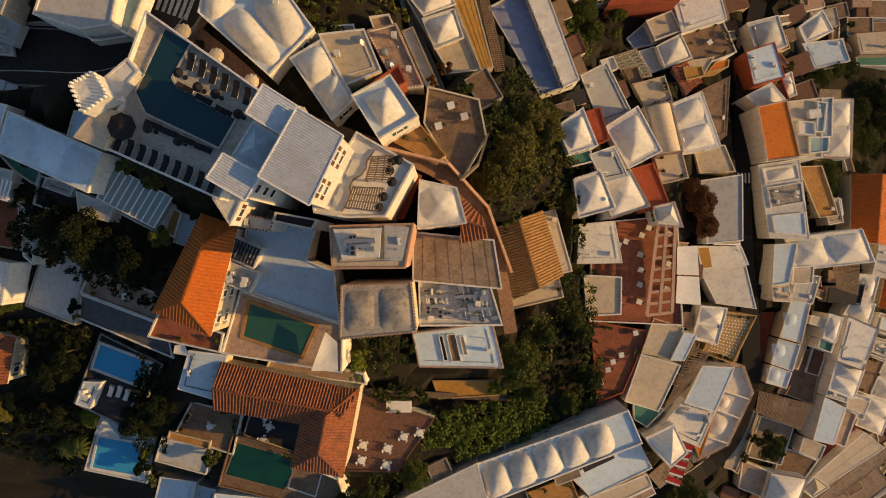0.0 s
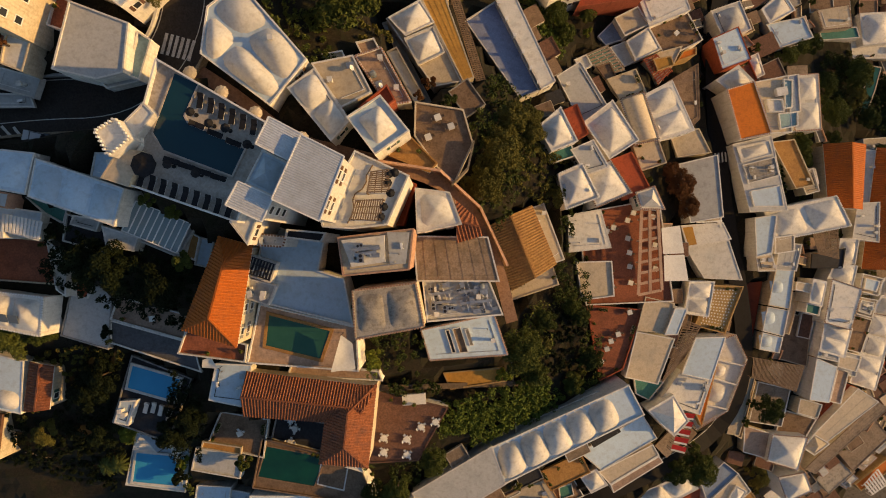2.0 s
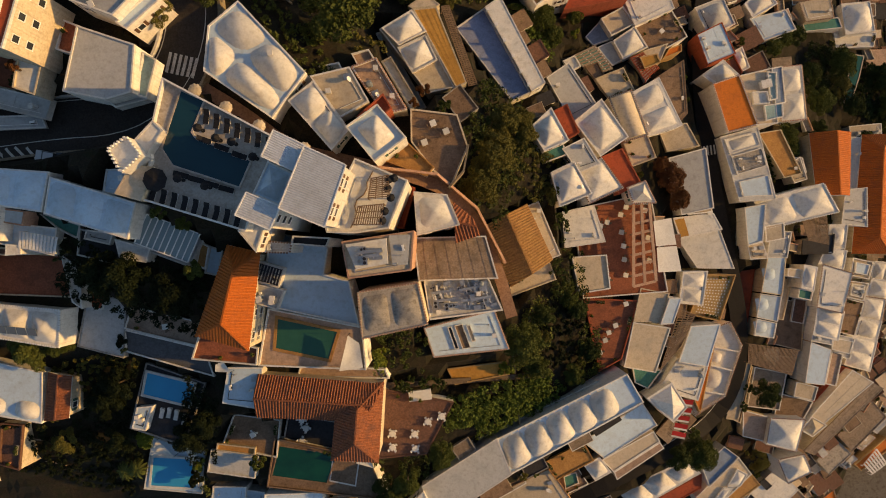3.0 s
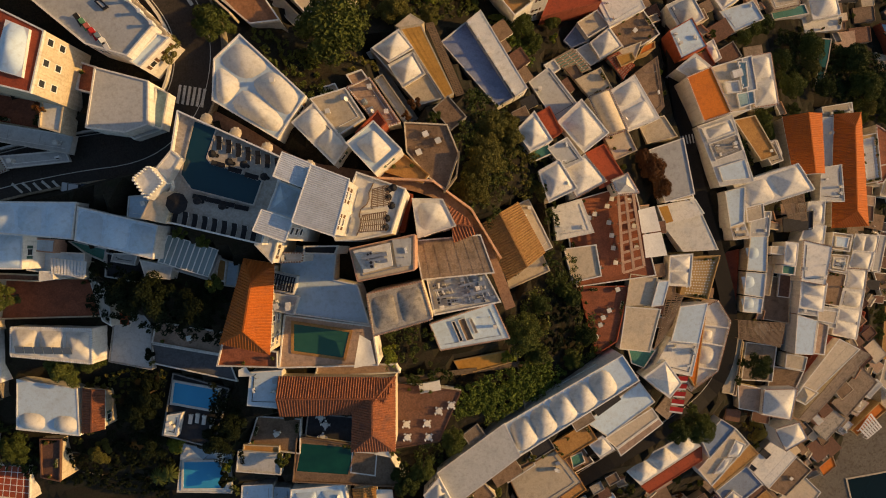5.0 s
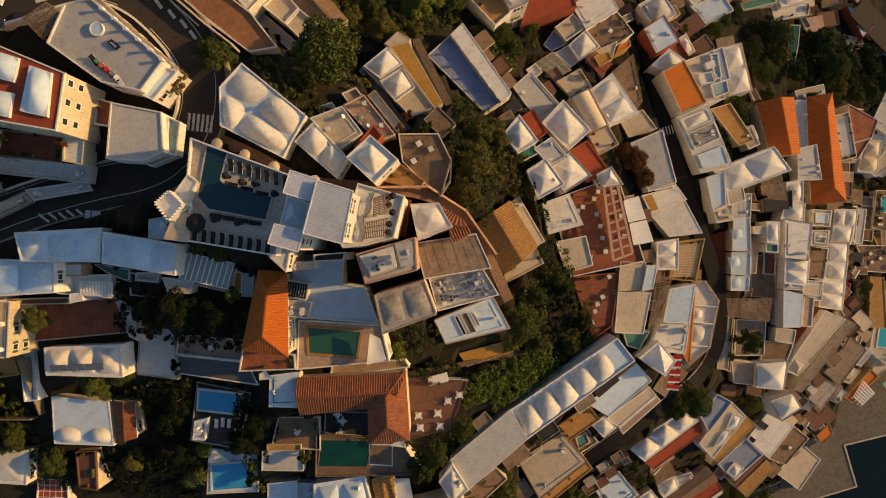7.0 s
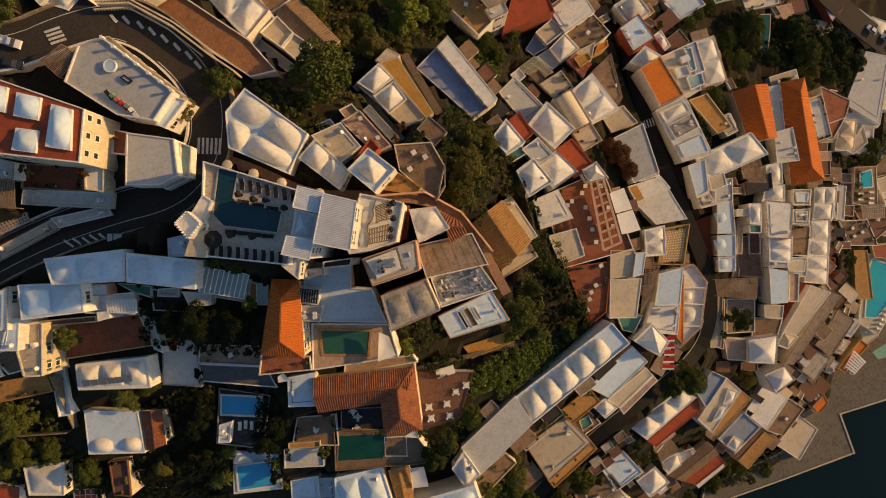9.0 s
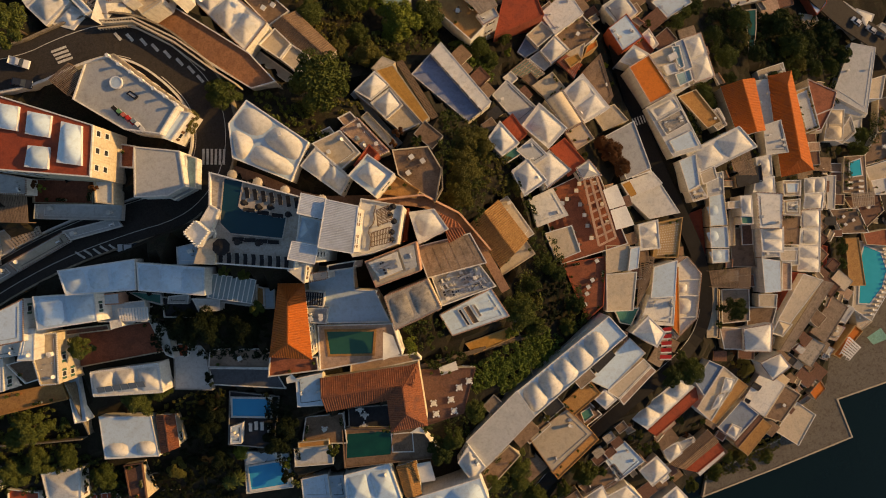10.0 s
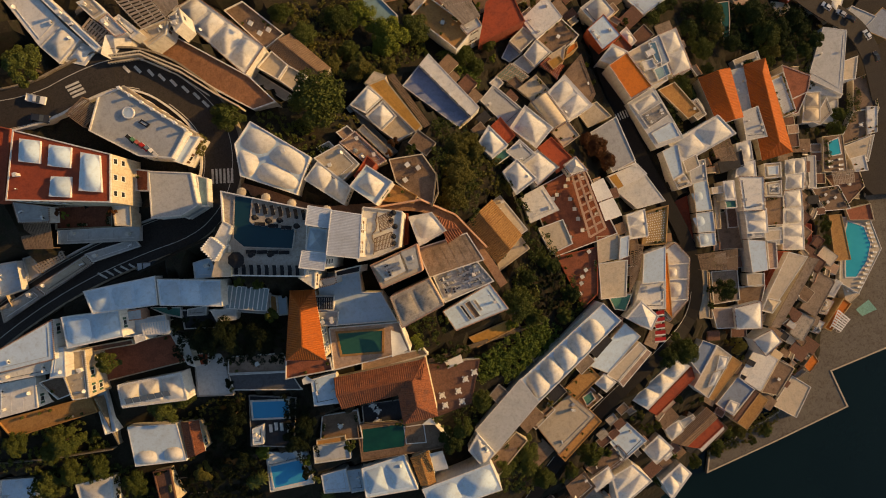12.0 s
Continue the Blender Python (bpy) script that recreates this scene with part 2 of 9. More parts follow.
def piece(name, me, parent, label="", m=None):
    ob = new(name, me)
    ob.parent = parent
    if m is not None:
        ob.matrix_basis = m
    if label:
        ob["label"] = label
    return ob


def ccw(p):
    a = sum(p[i][0] * p[(i + 1) % len(p)][1] - p[(i + 1) % len(p)][0] * p[i][1] for i in range(len(p)))
    return list(p) if a > 0 else list(reversed(p))


def inset(p, d):
    """A ccw outline moved inwards by d."""
    out, n = [], len(p)
    for i in range(n):
        a, b, c = Vector(p[i - 1]), Vector(p[i]), Vector(p[(i + 1) % n])
        u, v = (b - a).normalized(), (c - b).normalized()
        nu, nv = Vector((-u.y, u.x)), Vector((-v.y, v.x))
        k = 1 + nu.dot(nv)
        w = (nu + nv) / max(k, 0.35)
        out.append((b.x + w.x * d, b.y + w.y * d))
    return out


def prism(p, z0, z1, cap=True, floor=False):
    n = len(p)
    v = [(x, y, z0) for x, y in p] + [(x, y, z1) for x, y in p]
    f = [(i, (i + 1) % n, n + (i + 1) % n, n + i) for i in range(n)]
    if cap:
        f.append(tuple(range(n, 2 * n)))
    if floor:
        f.append(tuple(reversed(range(n))))
    return v, f


def ring(p, d, z0, z1):
    """A closed kerb or parapet on the inside of a ccw outline."""
    q, n = inset(p, d), len(p)
    v = [(x, y, z0) for x, y in p] + [(x, y, z1) for x, y in p] + [(x, y, z1) for x, y in q] + [(x, y, z0) for x, y in q]
    f = []
    for i in range(n):
        j = (i + 1) % n
        f += [(i, j, n + j, n + i), (n + i, n + j, 2 * n + j, 2 * n + i), (2 * n + i, 2 * n + j, 3 * n + j, 3 * n + i)]
    return v, f


def box(x0, x1, y0, y1, z0, z1):
    v = [(x, y, z) for z in (z0, z1) for x, y in ((x0, y0), (x1, y0), (x1, y1), (x0, y1))]
    return v, [(0, 1, 5, 4), (1, 2, 6, 5), (2, 3, 7, 6), (3, 0, 4, 7), (4, 5, 6, 7), (3, 2, 1, 0)]


def join(*vf):
    v, f = [], []
    for a, b in vf:
        k = len(v)
        v += a
        f += [tuple(i + k for i in q) for q in b]
    return v, f


def bar(a, b, w, h):
    """A straight bar of width w and height h from a to b (its upper middle line)."""
    a, b = Vector(a), Vector(b)
    s = Vector((-(b - a).y, (b - a).x, 0))
    s = s.normalized() * w / 2 if s.length > 1e-6 else Vector((w / 2, 0, 0))
    d = Vector((0, 0, h))
    v = [a - s - d, a + s - d, a + s, a - s, b - s - d, b + s - d, b + s, b - s]
    return [tuple(q) for q in v], [(0, 1, 2, 3), (7, 6, 5, 4), (0, 4, 5, 1), (1, 5, 6, 2), (2, 6, 7, 3), (3, 7, 4, 0)]


def drum(x, y, z0, z1, r, n=10, r1=None):
    r1 = r if r1 is None else r1
    v = [(x + r * math.cos(2 * math.pi * i / n), y + r * math.sin(2 * math.pi * i / n), z0) for i in range(n)]
    v += [(x + r1 * math.cos(2 * math.pi * i / n), y + r1 * math.sin(2 * math.pi * i / n), z1) for i in range(n)]
    return v, [(i, (i + 1) % n, n + (i + 1) % n, n + i) for i in range(n)] + [tuple(range(n, 2 * n)), tuple(reversed(range(n)))]


def lerp2(q, u, v):
    a = Vector(q[0]).lerp(Vector(q[1]), u)
    b = Vector(q[3]).lerp(Vector(q[2]), u)
    return a.lerp(b, v)


def square(cx, cy, w, d, deg):
    c, s = math.cos(radians(deg)), math.sin(radians(deg))
    return [(cx + c * x - s * y, cy + s * x + c * y) for x, y in ((-w / 2, -d / 2), (w / 2, -d / 2), (w / 2, d / 2), (-w / 2, d / 2))]


def local(p, o):
    return [(x - o[0], y - o[1]) for x, y in p]


# ---------- the lie of the land ----------
GX0, GY0, GSTEP = -190, -170, 38
GROWS = []
GROWS.append([33, 33, 32, 30, 26, 18, 6, -7, -8, -8, -8, -8])
GROWS.append([33, 33, 32, 30, 26, 18, 6, -7, -8, -8, -8, -8])
GROWS.append([56, 56, 56, 58, 58, 49, 40, 30, 15, -2, -2, -2])
GROWS.append([76, 76, 77, 80, 88, 83, 73, 51, 37, 14, -2, -2])
GROWS.append([96, 96, 97, 99, 108, 101, 82, 61, 44, 18, -2, -2])
GROWS.append([115, 115, 116, 118, 129, 114, 85, 64, 44, 27, 9, 9])
GROWS.append([132, 132, 131, 130, 117, 96, 71, 56, 39, 25, 12, 12])
GROWS.append([140, 140, 140, 134, 124, 95, 70, 51, 37, 24, 12, 12])
GROWS.append([140, 140, 140, 134, 124, 95, 70, 51, 37, 24, 12, 12])


def slope(x, y):
    """Mean height of the hillside."""
    gx = np.clip((np.asarray(x, float) - GX0) / GSTEP, 0, len(GROWS[0]) - 1.001)
    gy = np.clip((np.asarray(y, float) - GY0) / GSTEP, 0, len(GROWS) - 1.001)
    g = np.array(GROWS, float)
    i, j = gy.astype(int), gx.astype(int)
    u, v = gx - j, gy - i
    u, v = u * u * (3 - 2 * u) * 0.3 + u * 0.7, v * v * (3 - 2 * v) * 0.3 + v * 0.7
    return (g[i, j] * (1 - u) + g[i, j + 1] * u) * (1 - v) + (g[i + 1, j] * (1 - u) + g[i + 1, j + 1] * u) * v


def ground_at(x, y):
    return float(slope(x, y)) - 4.9


LEVELS = []   # flat places cut into the hillside: outline, height

# ---------- windows ----------


def frame_mesh():
    """A window surround: one moulded ring with a sill at its foot."""
    o = [(-0.62, -0.75), (0.62, -0.75), (0.62, 0.75), (-0.62, 0.75)]
    q = [(-0.5, -0.62), (0.5, -0.62), (0.5, 0.63), (-0.5, 0.63)]
    v = [(x, 0.0, z) for x, z in o] + [(x, 0.12 if z < 0 else 0.08, z) for x, z in o] + [(x, 0.08, z) for x, z in q] + [(x, 0.0, z) for x, z in q]
    f = []
    for i in range(4):
        j = (i + 1) % 4
        f += [(i, 4 + i, 4 + j, j), (4 + i, 8 + i, 8 + j, 4 + j), (8 + i, 12 + i, 12 + j, 8 + j)]
    return mesh("window", v, f, WHITE)


WINDOW = frame_mesh()
PANE = mesh("pane", *box(-0.5, 0.5, 0.005, 0.03, -0.62, 0.63), GLASS)
SHUTTER_L = [mesh("shutter", *box(-1.16, -0.64, 0.01, 0.06, -0.72, 0.72), k) for k in SHUTTERS]
SHUTTER_R = [mesh("shutter", *box(0.64, 1.16, 0.01, 0.06, -0.72, 0.72), k) for k in SHUTTERS]
BLOCKS, TO_GLAZE, FLOORS = [], [], []


def inside(x, y, p):
    return all((p[(i + 1) % len(p)][0] - p[i][0]) * (y - p[i][1]) - (p[(i + 1) % len(p)][1] - p[i][1]) * (x - p[i][0]) > 0 for i in range(len(p)))


def glaze():
    """Windows with shutters in rows along each wall that is high and long enough and stands free."""
    made = 0
    for wall, p, o, z, seed in sorted(TO_GLAZE, key=lambda b: -b[3]):
        rnd = random.Random(seed)
        kind, n, here = rnd.randrange(3), len(p), 0
        for i in range(n):
            a, b = Vector(p[i]), Vector(p[(i + 1) % n])
            length = (b - a).length
            if length < 2.8:
                continue
            d = (b - a).normalized()
            nrm = Vector((d.y, -d.x))
            cols = min(6, max(1, int(length / 3.2)))
            for k in range(cols):
                q = a.lerp(b, (k + 0.5) / cols)
                out = q + nrm * 1.1
                g = max([ground_at(out.x, out.y)] + [h for pp, h in BLOCKS if inside(out.x, out.y, pp)])
                for s in range(min(4, int((z - g - 0.5) / 2.9))):
                    if made >= 330 or here >= 7 or rnd.random() < 0.1:
                        continue
                    m = Matrix(((d.x, nrm.x, 0, q.x - o[0]), (d.y, nrm.y, 0, q.y - o[1]), (0, 0, 1, z - 1.75 - 2.9 * s - o[2]), (0, 0, 0, 1)))
                    w = piece("window", WINDOW, wall, "", m)
                    piece("pane", PANE, w)
                    if length > 3.4:
                        piece("shutter", SHUTTER_L[kind], w)
                        piece("shutter", SHUTTER_R[kind], w)
                    made += 1
                    here += 1


# ---------- roofs ----------


def dome_mesh(q, z, h, mtl, sharp=9.0, n=16, swell=1.45):
    """A cloister vault over a four-cornered cell: four swelling faces that meet in ridges towards a soft peak."""
    v = []
    for j in range(n + 1):
        for i in range(n + 1):
            a, b = 2 * i / n - 1, 2 * j / n - 1
            r = min(1.0, (abs(a) ** sharp + abs(b) ** sharp) ** (1 / sharp))
            r = math.sqrt(r * r + 0.006)
            x = lerp2(q, i / n, j / n)
            v.append((x.x, x.y, z + h * max(0.0, 1 - min(r, 1.0) ** swell) - (0.06 if r >= 0.999 else 0)))
    f = [(j * (n + 1) + i, j * (n + 1) + i + 1, (j + 1) * (n + 1) + i + 1, (j + 1) * (n + 1) + i) for j in range(n) for i in range(n)]
    return mesh("dome", v, f, mtl, smooth=True)


RIB = (0.0, 0.0, 0.05, 0.75, 1.0, 0.75, 0.05)


def tiled_slope(p, mtl, period=0.5, amp=0.14, lap=0.02):
    """Columns of barrel tiles on a plane slope: p = eaves a, eaves b, ridge b, ridge a."""
    a, b, c, d = (Vector(x) for x in p)
    nrm = (b - a).cross(d - a).normalized()
    if nrm.z < 0:
        nrm = -nrm
    run = b - a
    length = run.length
    s0, s1 = (d - a).dot(run) / length ** 2, (c - a).dot(run) / length ** 2
    lo, hi = max(0.0, s0), min(1.0, s1)
    high = (d - a - run * s0).length
    cols = max(4, int(length / period)) * 7
    rows = max(2, int(high / 0.8)) if lap else 1
    v, f = [], []

    def top_at(u):
        if u < lo:
            return a.lerp(d, u / lo)
        if u > hi:
            return b.lerp(c, (1 - u) / (1 - hi))
        return d.lerp(c, (u - lo) / (hi - lo)) if hi - lo > 1e-4 else d

    for j in range(rows + 1):
        for k in (0, 1) if 0 < j < rows else (0,):
            for i in range(cols + 1):
                u = i / cols
                x = (a + run * u).lerp(top_at(u), j / rows)
                v.append(tuple(x + nrm * (amp * RIB[i % 7] + (lap if k else 0.0))))
    for j in range(len(v) // (cols + 1) - 1):
        for i in range(cols):
            t = j * (cols + 1) + i
            f.append((t, t + 1, t + cols + 2, t + cols + 1))
    return v, f


LABEL_WALL = {"W": "white-plastered", "C": "cream-plastered", "O": "ochre-plastered", "P": "pink-plastered", "R": "red-plastered", "G": "grey-plastered", "K": "dusty cream-plastered"}
LABEL_TOP = {"w": "white-coated", "bw": "pale bluish white", "g": "grey", "c": "cream", "b": "brown", "br": "brown sheeted", "t": "terracotta", "r": "red-painted",
             "o": "ochre", "or": "bright orange", "ob": "ochre", "p": "pinkish", "bl": "blue-grey", "cob": "cobalt blue", "te": "teal-covered", "d": "speckled", "st": "dark-stained lime", "y": "faded ochre", "gs": "grey stone", "as": "dark asphalt", "bt": "brick-red", "aq": "pale aqua tiled", "rb": "red-brown", "dk": "dark grey"}
NUM = {1: "one", 2: "two", 3: "three", 4: "four", 5: "five", 6: "six", 8: "eight"}


def clutter(parent, p, z, n, rnd):
    """Small rooftop things that are fixed to the house: vents, condensers, a chimney."""
    for k in range(n):
        u, v = rnd.choice((rnd.uniform(0.06, 0.2), rnd.uniform(0.8, 0.94))), rnd.uniform(0.08, 0.92)
        x = lerp2(p, u, v) if len(p) == 4 else Vector(p[0]).lerp(Vector(p[2]), u)
        t = rnd.random()
        turn = pose(x.x, x.y, z, 0, 0, rnd.choice((0, 90)) + rnd.uniform(-8, 8))
        if t < 0.45:
            piece("condenser", CONDENSER, parent, "", turn)
        elif t < 0.75:
            piece("chimney", CHIMNEY, parent, "", turn)
        else:
            piece("vent_pipe", VENT, parent, "", turn)


def condenser_mesh():
    a = box(-0.45, 0.45, -0.18, 0.18, 0.12, 0.75)
    b = join(box(-0.4, -0.3, -0.2, 0.2, 0, 0.12), box(0.3, 0.4, -0.2, 0.2, 0, 0.12))
    c = drum(0, 0, 0, 0.03, 0.26, 12)
    c = [(x - 0.1, -0.18 - z, 0.44 + y) for x, y, z in c[0]], c[1]
    v, f = join(a, b, c)
    return mesh("condenser", v, f, [WHITE, IRON], slots=[0] * 6 + [1] * (len(f) - 6))


CONDENSER = condenser_mesh()
CHIMNEY = mesh("chimney", *join(box(-0.28, 0.28, -0.28, 0.28, 0, 1.05), box(-0.36, 0.36, -0.36, 0.36, 1.05, 1.15), box(-0.3, -0.2, -0.3, 0.3, 1.15, 1.4), box(0.2, 0.3, -0.3, 0.3, 1.15, 1.4), box(-0.4, 0.4, -0.4, 0.4, 1.4, 1.48)), PLASTER["W"])
VENT = mesh("vent_pipe", *join(drum(0, 0, 0, 0.7, 0.07, 8), drum(0, 0, 0.7, 0.85, 0.16, 8, 0.05)), GALV)


def dish_mesh():
    v, f = [(0, 0, 0)], []
    for j in range(1, 4):
        for i in range(12):
            a = 2 * math.pi * i / 12
            v.append((0.15 * j * math.cos(a), 0.15 * j * math.sin(a), 0.04 * j * j * 0.25))
    f = [(0, 1 + i, 1 + (i + 1) % 12) for i in range(12)] + [(1 + 12 * j + i, 13 + 12 * j + i, 13 + 12 * j + (i + 1) % 12, 1 + 12 * j + (i + 1) % 12) for j in range(2) for i in range(12)]
    m = pose(0, 0, 0.75, 0, 52, 0)
    v = [tuple(m @ Vector(q)) for q in v]
    a, b = drum(0, 0, 0, 0.75, 0.03, 6)
    return mesh("satellite_dish", *join((v, f), (a, b)), [WHITE, GALV], slots=[0] * len(f) + [1] * len(b))


DISH = dish_mesh()
TANK = mesh("water_tank", *join(drum(0, 0, 0.1, 1.15, 0.5, 14), drum(0, 0, 1.15, 1.3, 0.5, 14, 0.2), box(-0.45, 0.45, -0.45, 0.45, 0, 0.1)), mat("blue_grey_tank", (0.30, 0.36, 0.42), 0.5))
HATCH = mesh("roof_hatch", *join(box(-0.5, 0.5, -0.4, 0.4, 0, 0.22), box(-0.56, 0.56, -0.46, 0.46, 0.22, 0.28)), GALV)
STAIRHEAD = mesh("stair_head", *join(box(-1.2, 1.2, -0.9, 0.9, 0, 1.3), box(-1.3, 1.3, -1.0, 1.0, 1.3, 1.42)), PLASTER["W"])
HANDLER = mesh("air_handler", *join(box(-0.8, 0.8, -0.5, 0.5, 0.1, 1.05), box(-0.82, -0.7, -0.5, 0.5, 0, 0.1), box(0.7, 0.82, -0.5, 0.5, 0, 0.1)), GALV)
FAN = mesh("fan_grille", *join(drum(-0.38, 0, 1.05, 1.12, 0.31, 14), drum(0.38, 0, 1.05, 1.12, 0.31, 14)), IRON)


def fittings(e, q, z, rnd, flat, mt):
    """What lies on a roof: a pipe along it, sheet joints, now and then a dish, hatch, tank or low step."""
    if flat:
        parts, m = [], rnd.choice((0, 0, 0, 3))
        for k in range(1, m):
            parts.append(bar((*lerp2(q, k / m, 0.0), z + 0.025), (*lerp2(q, k / m, 1.0), z + 0.025), 0.12, 0.05))
        if parts:
            piece("sheet_joints", mesh("sheet_joints", *join(*parts), mt), e)["kind"] = "stuff"
    u = rnd.choice((0.06, 0.94))
    a, b, c = lerp2(q, u, 0.05), lerp2(q, u, 0.95), lerp2(q, 1 - u, 0.9)
    run = [bar((*a, z + 0.12), (*b, z + 0.12), 0.09, 0.09)]
    if flat:
        run.append(bar((*b, z + 0.12), (*c, z + 0.12), 0.09, 0.09))
    piece("pipe", mesh("pipe", *join(*run), rnd.choice((GALV, IRON, WHITE))), e)
    for me, name, chance in ((DISH, "satellite_dish", 0.35), (HATCH, "roof_hatch", 0.25), (TANK, "water_tank", 0.12), (STAIRHEAD, "stair_head", 0.03)):
        if rnd.random() < chance * (1 if flat else 0.6):
            x = lerp2(q, rnd.choice((0.08, 0.9)), rnd.uniform(0.1, 0.9))
            if name == "stair_head":
                x = lerp2(q, rnd.choice((0.25, 0.75)), rnd.choice((0.25, 0.75)))
                if not flat or (Vector(q[2]) - Vector(q[0])).length < 10:
                    continue
            d = Vector(q[1]) - Vector(q[0])
            piece(name, me, e, "", pose(x.x, x.y, z, 0, 0, math.degrees(math.atan2(d.y, d.x))))


def at(x, y, z, deg=0, k=1.0):
    return Matrix.LocRotScale((x, y, z), Euler((0, 0, radians(deg))), (k, k, k))


def machines(e, q, z, rnd, n):
    """Rows of air handlers with ducts and pipes between them."""
    d = Vector(q[1]) - Vector(q[0])
    deg = math.degrees(math.atan2(d.y, d.x))
    rows = 3
    for k in range(n):
        x = lerp2(q, (k // rows + 0.5) / (n / rows) + rnd.uniform(-0.07, 0.07), (k % rows + 0.5) / rows + rnd.uniform(-0.13, 0.13))
        size = rnd.choice((0.35, 0.5, 0.6, 0.8))
        h = piece("air_handler", HANDLER, e, "", at(x.x, x.y, z, deg + rnd.choice((0, 90, 90)) + rnd.uniform(-6, 6), size))
        if rnd.random() < 0.2:
            piece("fan_grille", FAN, h)
    for k in range(rows - 1):
        v = (k + 1) / rows
        piece("duct", mesh("duct", *bar((*lerp2(q, 0.02, v), z + 0.7), (*lerp2(q, 0.95, v), z + 0.7), 0.45, 0.4), GALV), e)
    for k in range(9):
        u, v = rnd.uniform(0.05, 0.95), rnd.uniform(0, 0.6)
        piece("pipe", mesh("pipe", *bar((*lerp2(q, u, v), z + 0.55), (*lerp2(q, u + rnd.uniform(-0.03, 0.03), v + 0.35), z + 0.55), 0.12, 0.12), rnd.choice((WHITE, WHITE, GALV, WOOD))), e)
    for k in range(12):
        u, v = rnd.uniform(0, 0.8), rnd.uniform(0.05, 0.95)
        piece("pipe", mesh("pipe", *bar((*lerp2(q, u, v), z + 0.4), (*lerp2(q, u + 0.2, v + rnd.uniform(-0.05, 0.05)), z + 0.4), 0.12, 0.12), rnd.choice((IRON, WHITE, GALV, WHITE))), e)


def tile_coping(e, lp, zz, mtl):
    """Short barrel tiles side by side along the parapet, too small to pick apart."""
    parts = []
    n = len(lp)
    for i in range(n):
        a, b = Vector(lp[i]), Vector(lp[(i + 1) % n])
        d = (b - a).normalized()
        nrm = Vector((d.y, -d.x))
        for k in range(int((b - a).length / 0.44)):
            x = a + d * (0.22 + 0.44 * k)
            p0, p1 = x + nrm * 0.14, x - nrm * 0.14
            parts.append(bar((p0.x, p0.y, zz + 0.08), (p1.x, p1.y, zz + 0.13), 0.25, 0.1))
    ob = piece("tile_coping", mesh("tile_coping", *join(*parts), mtl), e)
    ob["kind"] = "stuff"


def body(e, p, o, base, z, wall, rnd, windows=True):
    w = piece("wall", mesh("wall", *prism(local(p, o), base - o[2], z - o[2]), PLASTER[wall]), e)
    BLOCKS.append((p, z))
    LEVELS.append((p, z - 3.2))
    if windows:
        TO_GLAZE.append((w, p, o, z, rnd.randrange(10 ** 6)))
    return w


def footing(p):
    return min(ground_at(x, y) for x, y in p) - 1.5


